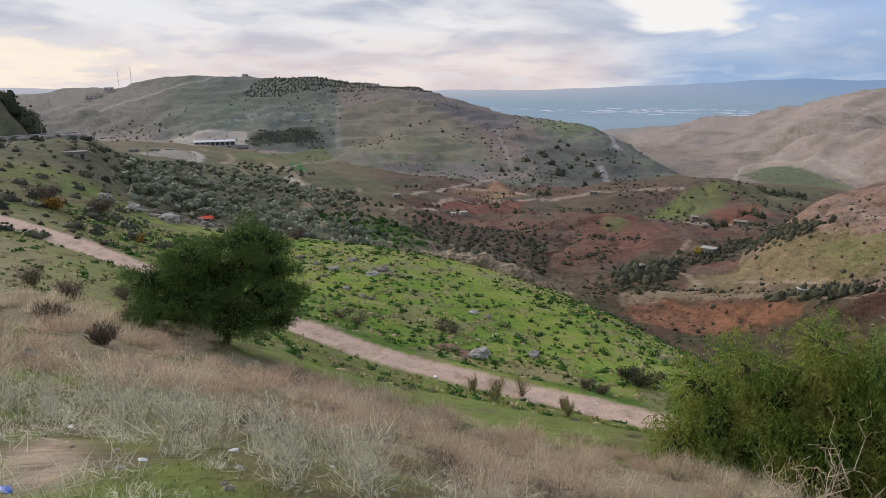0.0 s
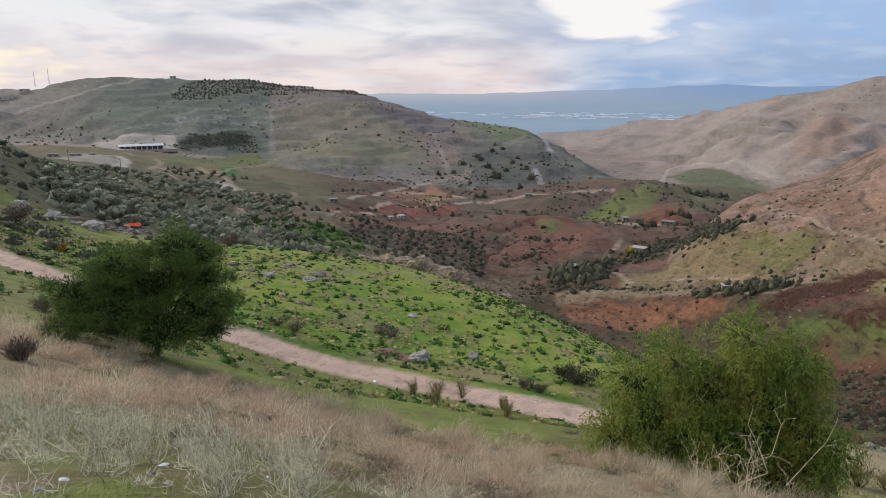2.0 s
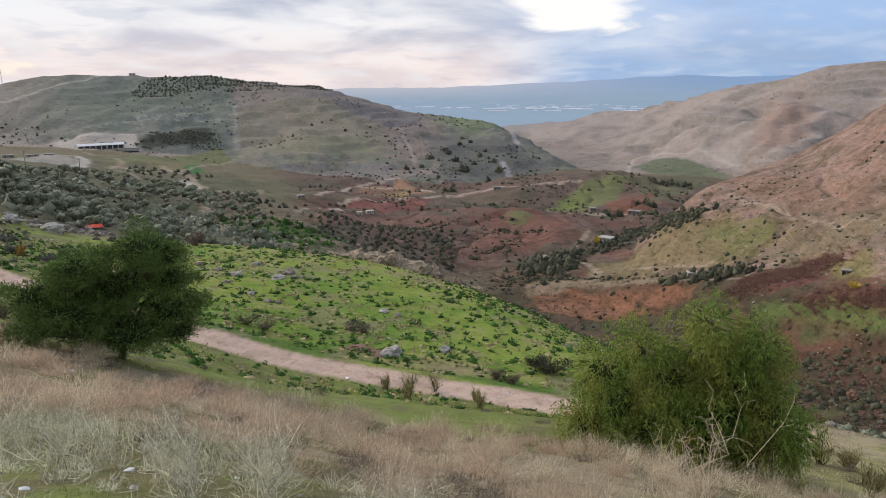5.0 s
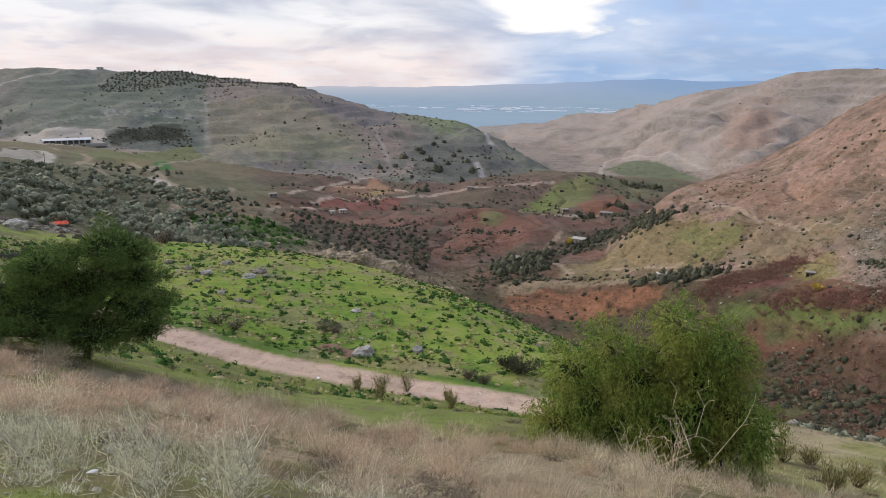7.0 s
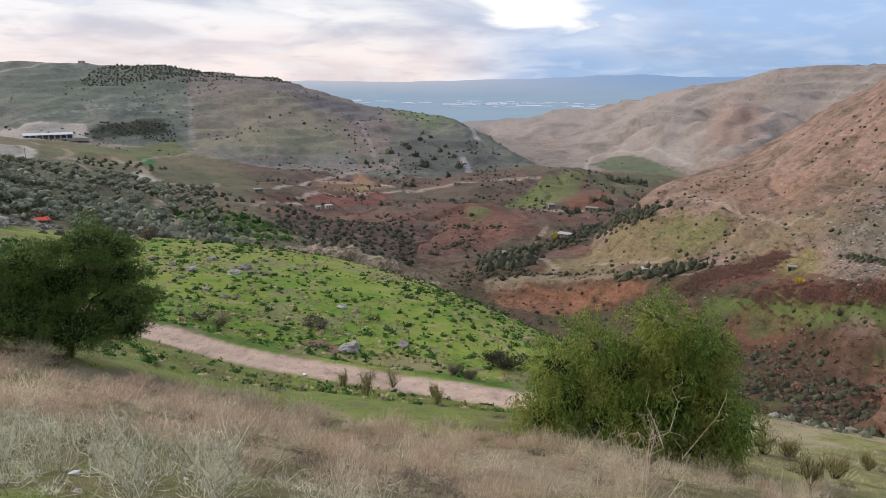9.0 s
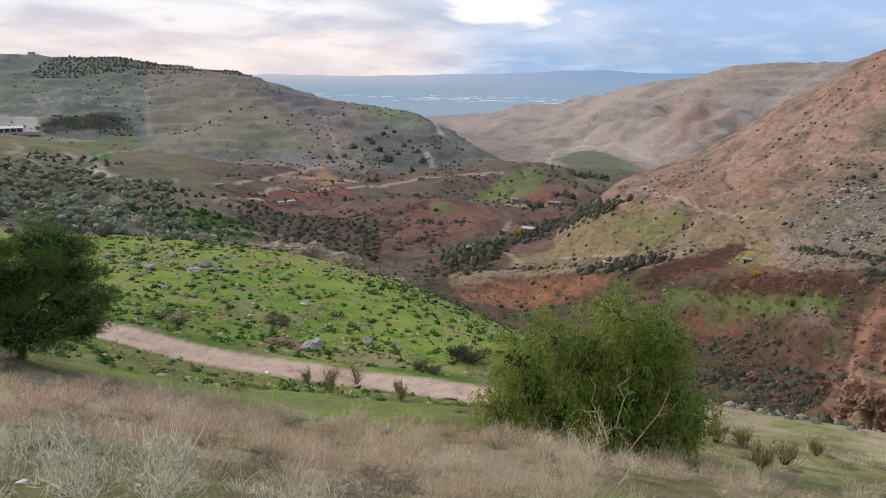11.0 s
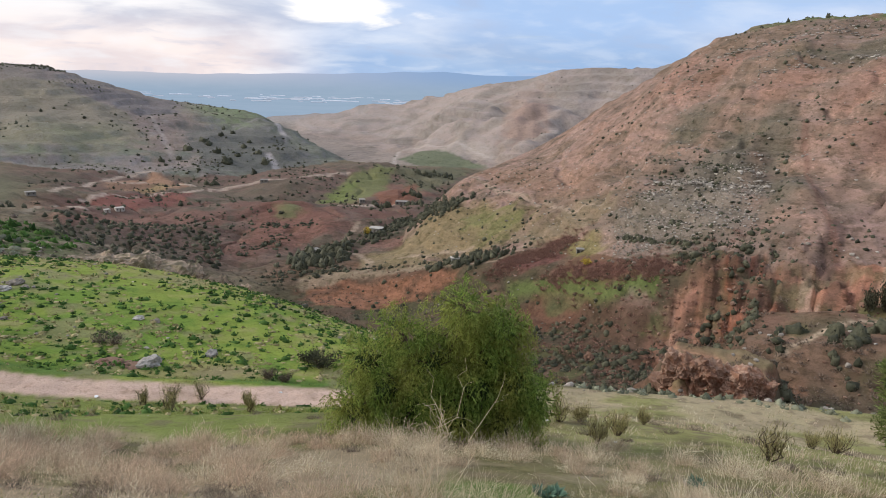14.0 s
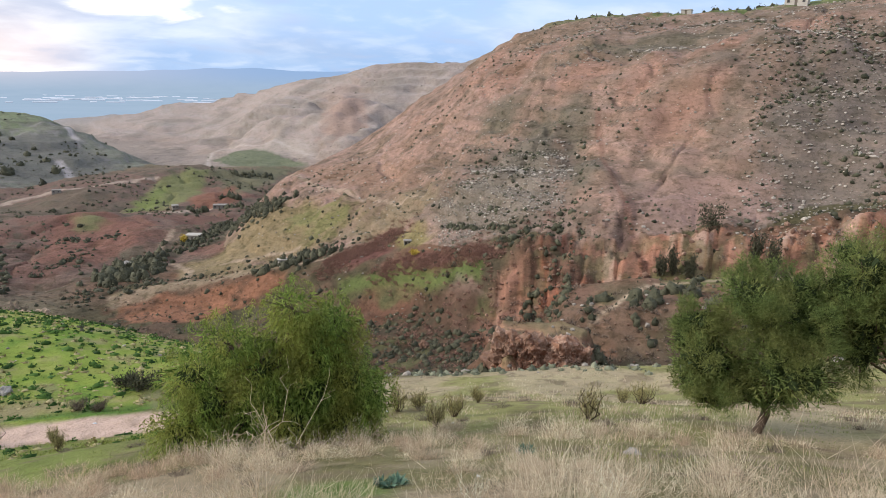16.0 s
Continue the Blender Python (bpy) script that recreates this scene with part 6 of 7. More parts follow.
stone_stuff("rubble", "broken red rock on the ravine side", np.concatenate([thick(scattered(1300, (24, 76), (112, 168), .9), 8, -.3, .6, 69), scattered(320, (12, 26), (214, 250), 1.2)]), (.2, .85), RED_ROCK, .7)
stone_stuff("rubble", "pale stones beside the ravine", np.concatenate([thick(scattered(420, (33, 74), (57, 110), 1.0), 9, -.4, .6, 85), scattered(300, (-8, 8), (120, 250), 2.5)]), (.25, 1.3), RUBBLE)
stone_stuff("rubble", "weathered stones among trees and huts", np.concatenate([near_line(((-30, 137), (-27, 140), (-24.5, 152)), 90, 4), thick(scattered(1500, (-32, 3), (680, 980), 3.5), 45, -.1, .8, 86)]), (.5, 1.7), RUBBLE)
stone_stuff("rubble", "small grey stones among green turf", np.concatenate([near_line(((-18, 98), (-13, 91), (-9, 90)), 70, 4), scattered(90, (-22, 20), (60, 104), 2)]), (.15, .5), RUBBLE)
stone_stuff("pebbles", "small pale stones strewn on bare soil", np.concatenate([scattered(190, (-46, 40), (2.6, 12), .12), scattered(160, (-30, 80), (12, 50), .5)]), (.02, .095), RUBBLE)
# ---- buildings, poles and roads ----
def house(label, size, wall_mat, openings, category="house", group="", roof=.25, over=.25, name="house"):
    """A plain flat-roofed house: walls with recessed openings, a roof slab with a low parapet. openings: (side, along, up, wide, high, kind)."""
    w, d, h = size
    ob = thing(name, label, category, group)
    bm = bmesh.new()
    t = .25
    for sx in (-1, 1):
        box(bm, (sx * (w / 2 - t / 2), 0, h / 2 - .3), (t, d - 2 * t, h + .6))
    for sy in (-1, 1):
        holes = sorted((o for o in openings if o[0] == sy), key=lambda o: o[1])
        at = -w / 2
        for _, along, up, wide, tall, kind in holes:
            box(bm, ((at + along - wide / 2) / 2, sy * (d / 2 - t / 2), h / 2 - .3), (along - wide / 2 - at, t, h + .6))
            if up > .01:
                box(bm, (along, sy * (d / 2 - t / 2), up / 2 - .3), (wide, t, up + .6))
            box(bm, (along, sy * (d / 2 - t / 2), (up + tall + h) / 2), (wide, t, h - up - tall))
            at = along + wide / 2
        box(bm, ((at + w / 2) / 2, sy * (d / 2 - t / 2), h / 2 - .3), (w / 2 - at, t, h + .6))
    part("wall", bm, wall_mat, ob)
    bm = bmesh.new()
    box(bm, (0, 0, h + roof / 2), (w + 2 * over, d + 2 * over, roof), .03)
    part("roof", bm, wall_mat, ob)
    for sy, along, up, wide, tall, kind in openings:
        bm = bmesh.new()
        box(bm, (along, sy * (d / 2 - t + .03), up + tall / 2), (wide, .06, tall))
        pane = part(kind, bm, OPENING if kind != "door" else TIMBER, ob)
        if kind == "window":
            bm = bmesh.new()
            box(bm, (along, sy * (d / 2 + .04), up - .05), (wide + .2, .2, .1), .01)
            part("sill", bm, CONCRETE, pane)
    return ob


def place(ob, heading, distance, turn=0.0, sink=0.0, size=1.0):
    ob.matrix_basis = stand(heading, distance, -heading + turn, size, sink)
    return ob


def wins(n, w, up=1.0, wide=1.0, tall=1.1, door=True):
    xs = [(-w / 2 + w * (i + .5) / n) for i in range(n)]
    return [(-1, x, 0.0 if door and i == n // 2 else up, wide, 2.05 if door and i == n // 2 else tall, "door" if door and i == n // 2 else "window") for i, x in enumerate(xs)]


place(house("small white farmhouse beside a red field", (7, 5, 2.8), PLASTER, wins(3, 7)), -2, 402, 15, .2, .65)
place(house("pale lean-to beside a white farmhouse", (4, 4, 2.4), PLASTER, wins(1, 4)), -2.9, 398, 15, .2, .7)
place(house("low stone farmhouse below a green hillock", (8, 5, 2.4), CONCRETE, wins(3, 8)), 21.1, 441, -10, .2)
place(house("pale farmhouse with a flat roof at an orchard", (6.5, 5, 2.6), PLASTER, wins(3, 6.5)), 18.9, 322, -20, .3)
place(house("small white house above a red cliff", (4, 3.4, 2.6), PLASTER, wins(2, 4)), 26.1, 229, 10, .3, .75)
place(house("stone hut with a dark doorway on the hillside", (2.6, 2.2, 1.5), CONCRETE, [(-1, -.65, 0, .9, 1.3, "opening"), (-1, .75, .2, .8, 1.0, "opening")], "hut", name="hut"), 37.2, 196, 5, .4, .8)
place(house("bare concrete hut with a flat roof among olives", (7, 5, 2.8), CONCRETE, [(-1, -1.8, .9, 1.2, 1.2, "window"), (-1, 1.6, 0, 1.2, 2.1, "opening")], "hut", name="hut"), -33, 171, 10, .9, .62)
place(house("unfinished concrete house with dark openings", (8, 6, 3.2), CONCRETE, [(-1, -2.2, .8, 1.4, 1.5, "window"), (-1, 1.5, 0, 1.6, 2.2, "opening")]), -28.3, 204, -15, .5, .75)
place(house("white house behind a wall on the hilltop", (8, 5, 2.5), PLASTER, wins(3, 8)), 66.9, 300, -10, .3)
place(house("low pale house on the hilltop", (4, 3.5, 2.2), PLASTER, wins(1, 4)), 59.3, 306, -10, .4)
for a, d, w in ((-31.3, 1190, 24), (-30.2, 1205, 14), (-20.1, 1098, 9)):
    place(house("long pale building on the skyline", (w, 8, 4.5), PLASTER, wins(max(2, w // 5), w, 1.2, 1.4, 1.6, False), group="houses on the skyline"), a, d, 0, .5)
for a, d, w in ((9.3, 512, 9), (13.6, 295, 4), (17.6, 440, 6), (-7.9, 430, 8), (-27.5, 520, 12), (-29, 470, 10), (-26.4, 560, 9)):
    place(house("small grey stone building on the valley floor", (w * .6, 4, 2.3), CONCRETE, wins(2, w * .6, 1.0, .8, .9, False), group="small farm buildings"), a, d, rng.uniform(-25, 25), .3)


def long_shed():
    ob = thing("shed", "long white-roofed shed with dark bays on a terrace", "shed")
    bm = bmesh.new()
    box(bm, (0, 3, -1.2), (66, 26, 3.0), .1)
    part("terrace", bm, CONCRETE, ob)
    bm = bmesh.new()
    for k in range(9):
        box(bm, (-20 + k * 5, -4.7, 2.1), (1.1, .5, 3.6))
    box(bm, (0, 5.5, 2.1), (41, .4, 3.6))
    for s in (-1, 1):
        box(bm, (s * 20.4, .5, 2.1), (.4, 9.6, 3.6))
    part("wall", bm, PLASTER, ob)
    # a dark panel closes each bay in place of the shaded inside
    for k in range(8):
        bm = bmesh.new()
        box(bm, (-17.5 + k * 5, -4.2, 2.0), (3.85, .12, 3.4))
        part("bay", bm, OPENING, ob)
    bm = bmesh.new()
    for s in (-1, 1):
        p = [(-21, s * 6.2 + .4, 3.9), (21, s * 6.2 + .4, 3.9), (21, .4, 5.6), (-21, .4, 5.6)]
        q = [bm.verts.new(v) for v in p] + [bm.verts.new((v[0], v[1], v[2] + .14)) for v in p]
        for face in ((0, 1, 2, 3), (7, 6, 5, 4), (0, 4, 5, 1), (1, 5, 6, 2), (2, 6, 7, 3), (3, 7, 4, 0)):
            bm.faces.new([q[i] for i in face])
    bmesh.ops.recalc_face_normals(bm, faces=bm.faces)
    part("roof", bm, SHEET, ob, "white sheet roof")
    return ob


place(long_shed(), -22.9, 700, 6, -1.0, .95)


def pole(label="weathered utility pole with a crossarm and insulators"):
    ob = thing("utility_pole", label, "utility pole", "utility poles")
    bm = bmesh.new()
    rod(bm, (0, 0, -.8), (0, 0, 10), .17, .11, 10)
    part("shaft", bm, TIMBER, ob)
    bm = bmesh.new()
    box(bm, (0, 0, 9.4), (2.0, .12, .14), .01)
    part("crossarm", bm, TIMBER, ob)
    for x in (-.85, 0, .85):
        bm = bmesh.new()
        rod(bm, (x, 0, 9.47), (x, 0, 9.75), .06, .04, 8)
        part("insulator", bm, PLASTIC, ob)
    return ob


first = place(pole(), -35, 205, 25)
for a, d in ((-31.6, 248), (-28, 400), (-24.5, 330), (-36.9, 620)):
    copy_thing(first, stand(a, d, -a + 30))


def mast(tall):
    ob = thing("radio_mast", "slim steel lattice mast on the skyline", "mast", "radio masts")
    for i in range(3):
        a = 2.094 * i
        bm = bmesh.new()
        rod(bm, (.8 * math.cos(a), .8 * math.sin(a), -1), (.22 * math.cos(a), .22 * math.sin(a), tall), .16, .12, 6)
        part("leg", bm, METAL, ob)
    for k in range(9):
        z = tall * (k + .5) / 9
        r = .8 - .58 * z / tall
        bm = bmesh.new()
        for i in range(3):
            a, b = 2.094 * i, 2.094 * (i + 1)
            rod(bm, (r * math.cos(a), r * math.sin(a), z), (r * math.cos(b), r * math.sin(b), z + tall / 18), .07, .07, 5)
        part("brace", bm, METAL, ob)
    return ob


place(mast(27), -28.6, 1235, 0, 2)
place(mast(24), -29.5, 1240, 0, 2)


def ribbon(name, line, half, lift, mat, label, category):
    """A road surface that follows the ground."""
    p = np.array([spot(*q) for q in line])
    run = np.concatenate([[0], np.cumsum(np.hypot(*np.diff(p, axis=0).T))])
    t = np.arange(0, run[-1], 2.0)
    c = np.stack([np.interp(t, run, p[:, 0]), np.interp(t, run, p[:, 1])], 1)
    c = np.stack([np.convolve(np.pad(c[:, i], 6, "edge"), np.ones(13) / 13, "valid") for i in (0, 1)], 1)
    g = unit(np.gradient(c, axis=0))
    side = np.stack([g[:, 1], -g[:, 0]], 1)
    z = high(c[:, 0], c[:, 1])
    z = np.convolve(np.pad(z, 4, "edge"), np.ones(9) / 9, "valid")
    rows = []
    for o, drop in ((-half - 1.5, -1.2), (-half, 0.0), (0, .06), (half, 0.0), (half + 1.5, -1.2)):
        q = c + side * o
        rows.append(np.column_stack([q, z + lift + drop]))
    v = np.stack(rows, 1).reshape(-1, 3)
    f = [(i * 5 + k, i * 5 + k + 1, (i + 1) * 5 + k + 1, (i + 1) * 5 + k) for i in range(len(c) - 1) for k in range(4)]
    ob = tagged(new(name, mesh_of(name, v, f, mat, True)), label, category, kind="structure")
    return c, side, z + lift


c, side, z = ribbon("road", ((-75, 172), (-60, 180), (-45, 186), (-38, 190), (-34.5, 197), (-32.6, 212)), 3.4, .3, TARMAC_MAT, "grey tarmac road cut along the hillside", "road")
rail = thing("guard_rail", "long steel guard rail on posts along a tarmac road", "guard rail")
near_side = np.where((np.hypot(*(c + side * 3.2).T) < np.hypot(*(c - side * 3.2).T))[:, None], c + side * 3.2, c - side * 3.2)
pts = np.column_stack([near_side, z])
bm = bmesh.new()
for a, b in zip(pts[:-1], pts[1:]):
    rod(bm, a + (0, 0, .68), b + (0, 0, .68), .13, .13, 6)
part("beam", bm, METAL, rail)
for p in pts[::2]:
    bm = bmesh.new()
    box(bm, (p[0], p[1], p[2] + .2), (.12, .12, .95))
    part("post", bm, METAL, rail)


def greenhouses():
    v, f = [], []
    for _ in range(95):
        a, d = rng.uniform(-2, 33), rng.choice((3050, 3250, 3380, 3500, 3620, 3800)) + rng.normal() * 25
        w, deep = rng.uniform(15, 95), rng.uniform(8, 16)
        x, y = spot(a, d)
        k = len(v)
        c, s = math.cos(radians(-a)), math.sin(radians(-a))
        ring = [(-w / 2, -deep / 2, 0), (w / 2, -deep / 2, 0), (w / 2, deep / 2, 0), (-w / 2, deep / 2, 0), (-w / 2, -deep / 2, 3), (w / 2, -deep / 2, 3), (w / 2, 0, 5), (-w / 2, 0, 5), (w / 2, deep / 2, 3), (-w / 2, deep / 2, 3)]
        v += [(x + p * c - q * s, y + p * s + q * c, -124.6 + r) for p, q, r in ring]
        f += [tuple(k + i for i in q) for q in ((0, 1, 5, 4), (4, 5, 6, 7), (7, 6, 8, 9), (2, 3, 9, 8), (1, 2, 8, 6, 5), (3, 0, 4, 7, 9))]
    return tagged(new("greenhouses", mesh_of("greenhouses", v, f, FILM)), "rows of white plastic greenhouses on the far plain", "greenhouses", kind="stuff")


greenhouses()

# ---- single rocks, bushes and litter ----
def boulder(label, heading, distance, wide, seed, mat=STONE, flat=.6, group=""):
    bm = rock_bm(seed, flat, .5, 4)
    for v in bm.verts:
        v.co += v.co.normalized() * (.07 * noise.fractal(v.co * 6 + Vector((seed, 2, seed)), .8, 2.1, 4) - .05 * abs(noise.noise(v.co * 4.5 + Vector((1, seed, 3)))))
    bmesh.ops.scale(bm, vec=(wide, wide * .8, wide), verts=bm.verts)
    me = bpy.data.meshes.new("boulder")
    bm.to_mesh(me)
    bm.free()
    me.materials.append(mat)
    ob = tagged(new("boulder", me), label, "boulder", group)
    ob.matrix_basis = stand(heading, distance, seed * 40, 1, -wide * flat * .18)
    return ob


boulder("pale pitted limestone boulder beside the dirt lane", -.4, 59.6, 2.0, 1)
boulder("half-buried pale boulder in green turf", 4.6, 62.5, 1.5, 2, flat=.4)
boulder("flat pale slab of rock lying in thin grass", -21.6, 9.2, .40, 3, DARK_STONE, flat=.3)
boulder("brown stone lying in dry grass", -6.9, 21.5, .5, 4, DARK_STONE)
boulder("brown stone lying in dry grass", -38.2, 17, .55, 5, DARK_STONE)
boulder("pale rock beside a sharp-leaved plant", 50.2, 17.4, .3, 6)
boulder("flat pale slab lying on the meadow", 60.5, 17, .5, 7, flat=.3)
for k, (a, d, w) in enumerate(((-10.2, 88, 2.6), (-9.3, 91, 2.8), (-8.8, 88.5, 1.6), (-13.8, 90, 2.2), (-14.6, 86, 1.5), (-15.2, 93, 1.7), (-12.6, 80, 1.6), (-11.2, 76.5, 1.5), (-10.4, 76, 1.3), (-1.0, 74, 1.8), (.3, 73, 1.4), (-16.6, 98, 2.0), (-12, 97, 2.2), (-17.5, 90, 1.6))):
    boulder("grey limestone outcrop in green turf", a, d, w * .7, 10 + k, DARK_STONE if k % 3 else STONE, .45, "outcrops on the spur")
for k, (a, d, w) in enumerate(((-29.5, 138, 3.2), (-28, 141, 2.6), (-27, 136, 4.2), (-26.2, 143, 2.4), (-31.5, 140, 2.8), (-25.6, 139, 2))):
    boulder("weathered grey rock in a pile above the grove", a, d, w, 40 + k, DARK_STONE if k % 2 else STONE, .6, "rock pile")
for k, (a, d, w) in enumerate(((38.9, 140, 2.6), (45.8, 78, 3.2), (46.4, 76, 2.4), (56.5, 77, 3.4), (57.6, 78, 2.6), (60.5, 84, 2.4))):
    boulder("large pale pink rock at the ravine edge", a, d, w, 60 + k, RED_ROCK, .9, "rocks of the ravine")
for a, d, w in ((-3.7, 60.5, 2.4), (-1.9, 59.5, 2.2)):
    boulder("heap of red earth beside the lane", a, d, w, 80 + a, CLOD, .14, "earth heaps")


def shrub(name, label, heading, distance, wide, tall, mat, leaves=500, leaf=.12, thin=.35, upright=.5, group="", category="bush"):
    """A bush of woody stems and leaves or twigs."""
    ob = thing(name, label, category, group)
    stems = []
    tips = []
    for _ in range(11):
        a, r = rng.uniform(0, 6.28), rng.uniform(.2, .5)
        tip = np.array((math.cos(a) * wide * r, math.sin(a) * wide * r, tall * rng.uniform(.55, .95)))
        stems.append(limb(bent((0, 0, -.1), tip, 4, .2), np.linspace(.02, .006, 4) * (1 + wide * .4), 5))
        tips.append(tip)
    v, f = joined(stems)
    part("branchwork", mesh_of("branchwork", v, f, BARK), BARK, ob)
    tips = np.array(tips)
    k = rng.integers(0, len(tips), leaves)
    t = rng.uniform(.25, 1.05, leaves)[:, None]
    base = tips[k] * t + rng.normal(size=(leaves, 3)) * np.array((wide, wide, tall)) * .11
    base[:, 2] = np.abs(base[:, 2])
    v, f = leaf_mesh(base, unit(tips[k]) * upright + np.array((0, 0, upright)) + random_ways(leaves) * .7, leaf * rng.uniform(.6, 1.4, leaves), leaf * thin * rng.uniform(.6, 1.2, leaves))
    part("foliage", mesh_of("foliage", v, f, mat), mat, ob)
    ob.matrix_basis = stand(heading, distance, rng.uniform(0, 360))
    return ob


for a, d, w, t in ((1.4, 50.2, 1.7, 1.9), (3.7, 50.4, 1.5, 1.6), (7.6, 48.8, .8, 1.2), (-1.0, 46.5, .9, 1.3), (1.2, 43, 1.5, 1.5), (42.9, 28, 1.0, 1.0), (37.6, 30, 1.0, 1.3), (41.3, 25, 1.0, 1.0), (55.6, 25.5, 1.3, 1.6), (39.4, 31, .9, .9), (45, 34, .8, .8), (60, 33, 1.5, 1.2), (58, 42, 1.2, 1.0), (8, 40, .9, 1.1)):
    shrub("broom_bush", "olive-brown broom bush with upright twigs", a, d, w, t, BROOM, 900, .22, .10, .9, "broom bushes")
shrub("evergreen_bush", "low dark evergreen bush below the lane", 14.6, 58.5, 3.4, 1.5, SCRUB, 1500, .2, .5, .4)
shrub("evergreen_bush", "low dark evergreen bush below the lane", 13.2, 60, 2.2, 1.2, SCRUB, 900, .2, .5, .4)
for a, d, w, t in ((-13.2, 66.5, 4.4, 1.4), (-11.6, 65, 2.6, 1.1), (-3.9, 66, 3.2, 1.1), (-2.9, 65.5, 2.0, .9), (9.6, 55, 1.6, .9), (11.0, 54, 1.4, .8), (-30.2, 30, 1.5, .9), (-36, 26, 1.2, .8), (-33, 22, 1.0, .6), (-37, 45, 1.6, 1.2), (-34.5, 40, 1.5, 1.1), (-31, 46, 1.5, .9)):
    shrub("dry_bush", "dry grey-brown thorny bush", a, d, w, t, BRUSH, 1300, .2, .12, .5, "dry bushes")
shrub("autumn_bush", "orange-yellow autumn bush among rocks", -34.8, 113, 3.6, 1.8, AUTUMN, 900, .3, .6, .4)
shrub("autumn_bush", "small yellow bush on green turf", -29.3, 97, 1.8, 1.3, AUTUMN, 400, .22, .6, .4)
shrub("autumn_bush", "small yellow-leaved tree in the valley", 18.1, 318, 3.6, 4, YELLOW, 500, .5, .6, .4)
shrub("autumn_bush", "yellow bush on the far hillside", 37.9, 182, 3.0, 1.6, YELLOW, 400, .4, .6, .4)
for a, d, w in ((-35.4, 122, 5.0), (-31.8, 121, 4.6), (-22, 112, 4.0), (-16.8, 121, 4.2)):
    shrub("round_bush", "rounded dark brown bush on the slope", a, d, w, w * .5, BRUSH, 1600, .35, .4, .3, "round bushes")
for a, d, w, t in ((63, 156, 7, 6.5), (60.6, 142, 3, 6), (61.8, 141, 2.5, 5), (66.7, 140, 3, 6.5), (68, 139, 3, 7), (59.6, 141, 2.5, 4.5)):
    shrub("slender_tree", "dark slender tree growing on a red cliff", a, d, w, t, SCRUB, 900, .5, .5, .5, "trees on the cliff", "tree")


def spiky(label, heading, distance, wide, leaves):
    ob = thing("squill_plant", label, "plant", "sharp-leaved plants")
    turn = rng.uniform(0, 6.28, leaves)
    out = np.stack([np.cos(turn), np.sin(turn), rng.uniform(.5, 1.6, leaves)], 1)
    v, f = leaf_mesh(out * np.array((.03, .03, 0)), out, wide * rng.uniform(.45, .75, leaves), .055, .15)
    part("leaf_rosette", mesh_of("leaf_rosette", v, f, AGAVE), AGAVE, ob)
    ob.matrix_basis = stand(heading, distance)


spiky("blue-green plant with sharp upright leaves on the meadow", 50.9, 17.2, .55, 60)
for a, d in ((38.5, 12.2), (39.4, 12.5), (37.7, 12.4), (39, 12.9)):
    spiky("blue-green leafy plant in a green hollow", a, d, .4, 46)


def outcrop(label, heading, distance, wide, high_, seed, mat=RED_CRAG, group="red outcrops"):
    """A bluff of broken red rock with a flat top."""
    bm = bmesh.new()
    bmesh.ops.create_icosphere(bm, subdivisions=5, radius=.5)
    off = Vector((seed * 4.1, seed * 2.3, seed))
    for v in bm.verts:
        d = v.co.normalized()
        flat_ = Vector((d.x, d.y, 0)).normalized() if abs(d.z) < .98 else Vector((0, 0, 0))
        side = (1 - abs(d.z) ** 3) ** .25
        q = Vector((flat_.x * side * wide * .5, flat_.y * side * wide * .4, d.z * high_))
        n = noise.fractal(q * .7 + off, .8, 2.1, 5)
        cut = round((n + q.z * .12) * 3) / 3
        m = noise.fractal(q * 1.6 + off, .9, 2.1, 3)
        v.co = q + d * (n * .3 + cut * .75 + m * .28)
    me = bpy.data.meshes.new("outcrop")
    bm.to_mesh(me)
    bm.free()
    me.materials.append(mat)
    tagged(new("rock_outcrop", me), label, "rock", group).matrix_basis = stand(heading, distance, -heading)


for k, (a, d, w, t) in enumerate(((46.6, 76.5, 2.6, 3.0), (47.9, 75.8, 3.2, 2.6), (49.6, 75.6, 3.6, 2.7), (51.5, 76.2, 3.4, 2.4), (53.2, 77.5, 3.0, 2.0))):
    outcrop("broken red and pink rock face at the foot of a terrace", a, d, w, t, 21 + 3 * k)
for k, (a, d, w, t) in enumerate(((-4.4, 128, 10, 3.6), (-1.4, 122, 11, 3.9), (1.6, 119, 11, 3.8), (4.4, 115, 9, 3.0), (6.6, 109, 6, 2.4))):
    outcrop("weathered pinkish crag breaking out behind the green spur", a, d, w, t, 7 + k, PINK_CRAG, "crags behind the spur")


def thistle(label, heading, distance, tall, branches, colour):
    """A dry branching stalk."""
    ob = thing("dry_stalk", label, "dry plant", "dry stalks")
    pieces = []
    for _ in range(branches):
        a, r = rng.uniform(0, 6.28), rng.uniform(.1, .55)
        tip = np.array((math.cos(a) * tall * r, math.sin(a) * tall * r, tall * rng.uniform(.5, 1)))
        main = bent((0, 0, -.05), tip, 6, .16)
        pieces.append(limb(main, np.linspace(.0048, .0020, 6), 5))
        for p in main[2:]:
            for _ in range(2):
                pieces.append(limb(bent(p, p + (random_ways(1)[0] + (0, 0, .5)) * tall * .16, 4, .25), np.linspace(.0022, .0012, 4), 4))
    v, f = joined(pieces)
    part("stalk", mesh_of("stalk", v, f, colour), colour, ob)
    ob.matrix_basis = stand(heading, distance)
    return ob


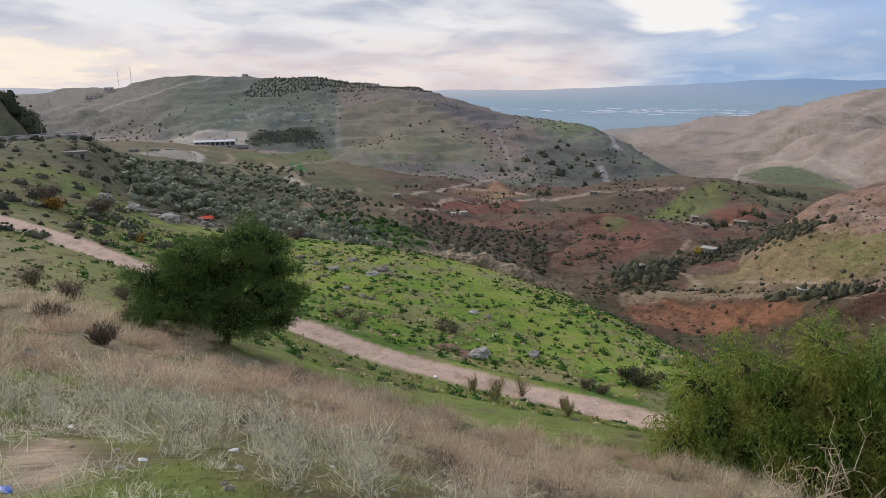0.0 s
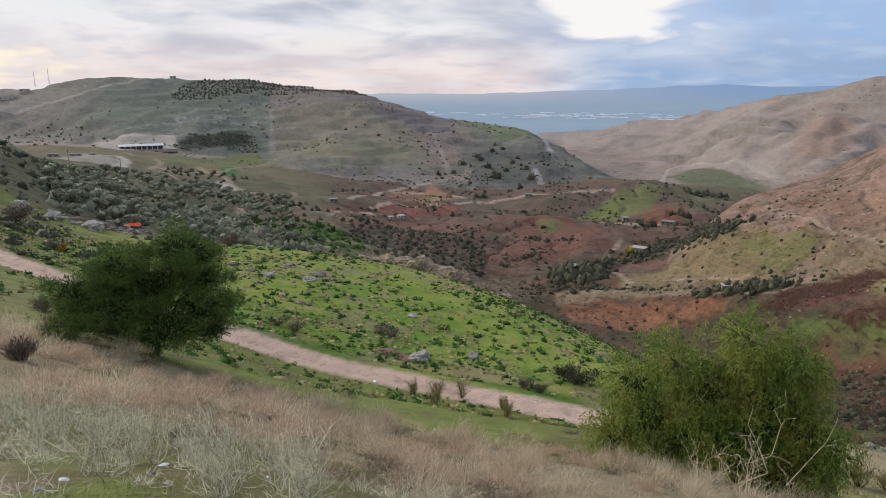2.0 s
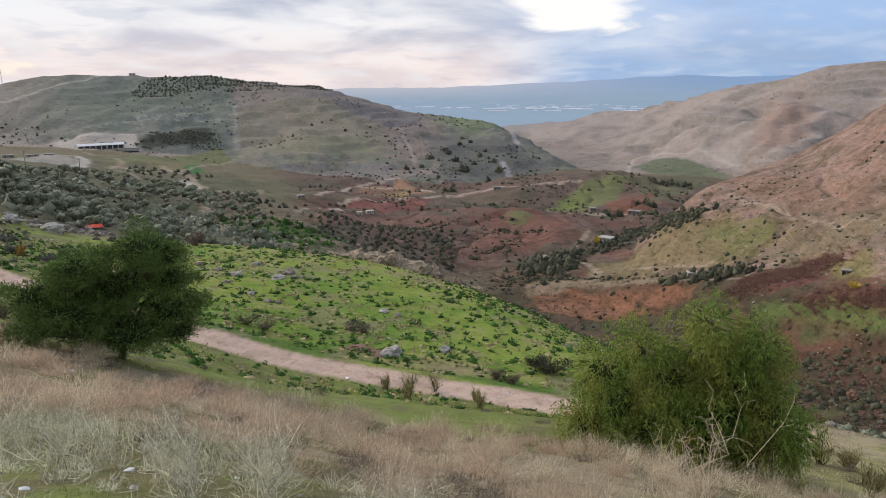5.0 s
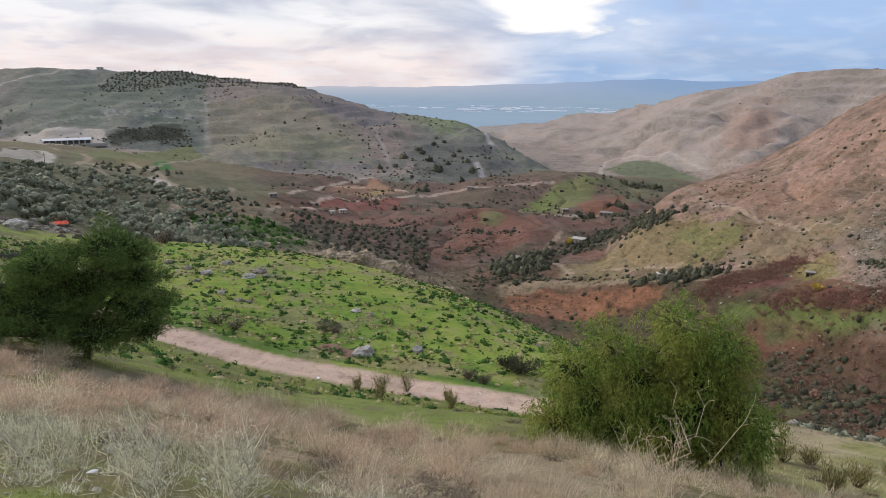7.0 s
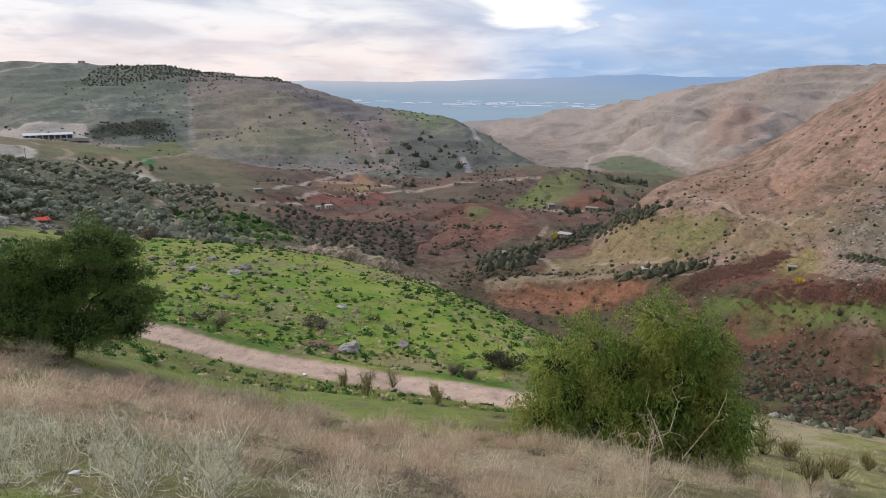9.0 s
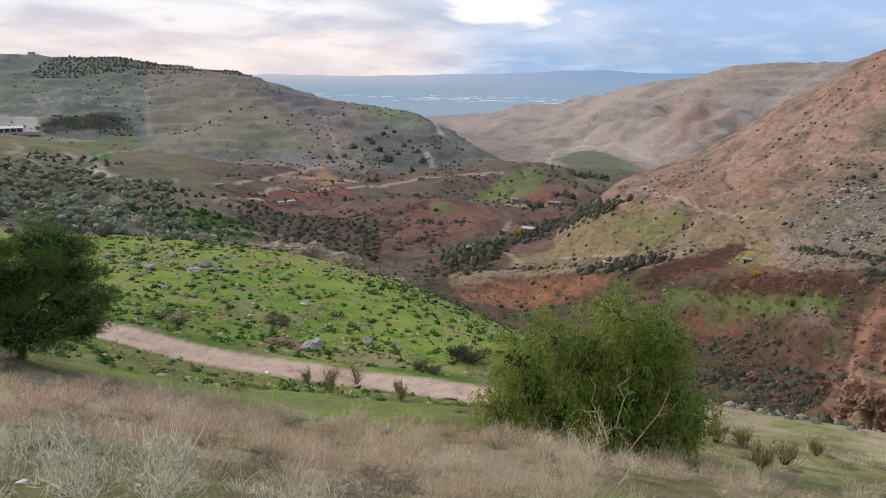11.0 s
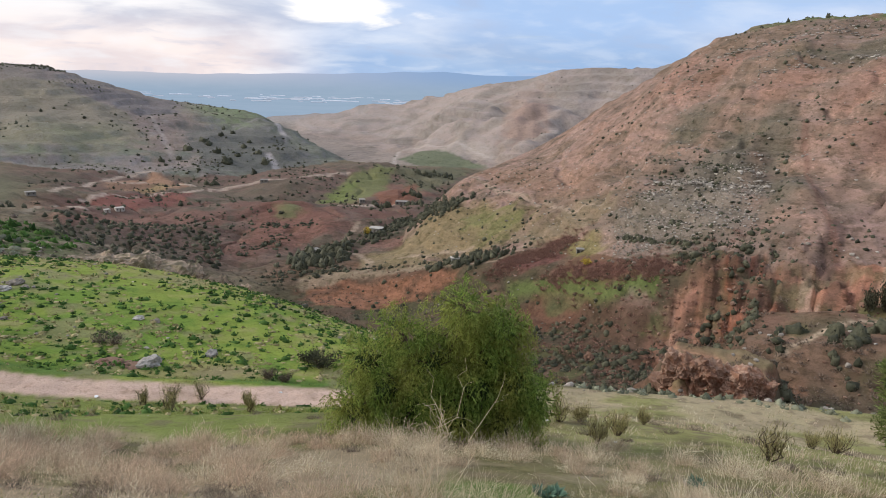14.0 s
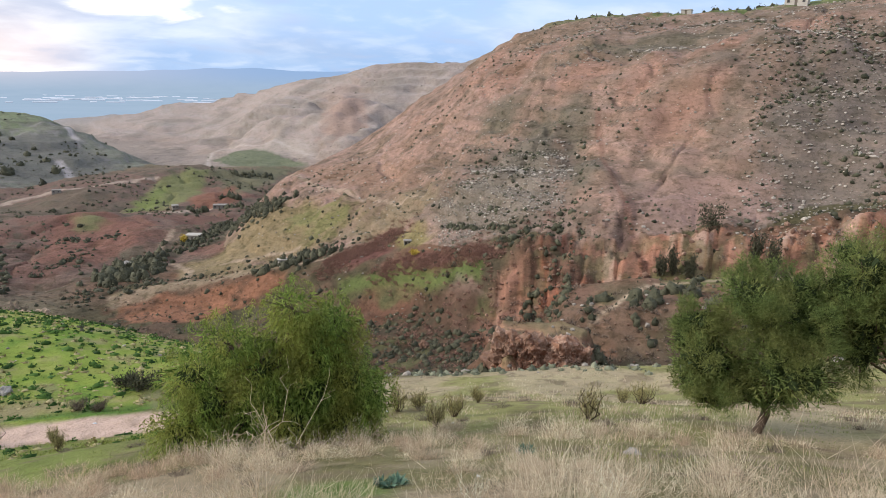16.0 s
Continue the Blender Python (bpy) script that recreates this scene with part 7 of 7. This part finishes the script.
thistle("pale dry thistle with many forked stalks", 28.6, 5.6, 1.1, 14, PALE_STALK)
thistle("tall bleached thistle leaning over dry grass", 30.4, 5.8, 1.5, 6, PALE_STALK)
thistle("pale dry thistle with many forked stalks", 26.8, 5.4, .8, 12, PALE_STALK)
thistle("single straight dry stalk", 18.2, 6.0, .85, 1, PALE_STALK)
thistle("single straight dry stalk", 36, 8.5, .9, 1, STRAW)
for a, d, t in ((48, 8, .6), (62, 7, .6)):
    thistle("tangled dry thistle among short grass", a, d, t, 12, GREY_STRAW)
kinds = [thistle("grey wiry dry thistle tangled over green turf", a, d, t, 18, GREY_STRAW) for a, d, t in ((-26, 6.2, .55), (-12, 6.4, .6), (-20, 5.4, .5), (-31, 9.0, .6))]
spots = scattered(150, (-45, 12), (4.2, 12.0), .45)
ta, td = np.degrees(np.arctan2(spots[:, 0], spots[:, 1])), np.hypot(spots[:, 0], spots[:, 1])
spots = spots[below_belt(spots[:, 0], spots[:, 1], td, ta) & (fbm(spots[:, 0], spots[:, 1], 2.0, 3, 97) > -.1)]
for k, (x, y) in enumerate(spots):
    copy_thing(kinds[k % 4], Matrix.Translation((x, y, ground(x, y))) @ pose(0, 0, 0, rng.uniform(-12, 12), rng.uniform(-12, 12), rng.uniform(0, 360)) @ Matrix.Scale(rng.uniform(.55, 1.2), 4))

tarp = thing("tarpaulin", "crumpled orange-red tarpaulin lying among rocks", "tarpaulin")
bm = bmesh.new()
bmesh.ops.create_grid(bm, x_segments=16, y_segments=10, size=1)
for v in bm.verts:
    v.co = Vector((v.co.x * 2.6, v.co.y * 1.5, .8 + .45 * noise.noise(Vector((v.co.x * 3, v.co.y * 3, 1))) - .5 * abs(v.co.y)))
bmesh.ops.solidify(bm, geom=bm.faces[:], thickness=.03)
part("sheet", bm, TARP, tarp)
place(tarp, -24.5, 155, 20, .1)


def litter(label, heading, distance, size, mat, seed):
    bm = rock_bm(seed, .35, .5, 1)
    bmesh.ops.scale(bm, vec=(size, size * .6, size * .7), verts=bm.verts)
    me = bpy.data.meshes.new("litter")
    bm.to_mesh(me)
    bm.free()
    me.materials.append(mat)
    tagged(new("litter", me), label, "litter", "scraps of litter").matrix_basis = stand(heading, distance, seed * 50, 1, -size * .08)


litter("crumpled blue and white plastic cup", -40.9, 4.3, .12, BLUE_PLASTIC, 3)
for k, (a, d, s) in enumerate(((-4.6, 52.4, .5), (10.6, 50.6, .35), (-23.5, 6.1, .12), (-17, 6.2, .10), (-14.5, 5.8, .09), (-31, 5.0, .09), (-19, 5.2, .08), (47, 13, .14), (43, 26, .2), (36.4, 30, .25), (-27, 25, .2), (-36, 8, .1))):
    litter("scrap of white plastic lying on the ground", a, d, s, PLASTIC, 20 + k)
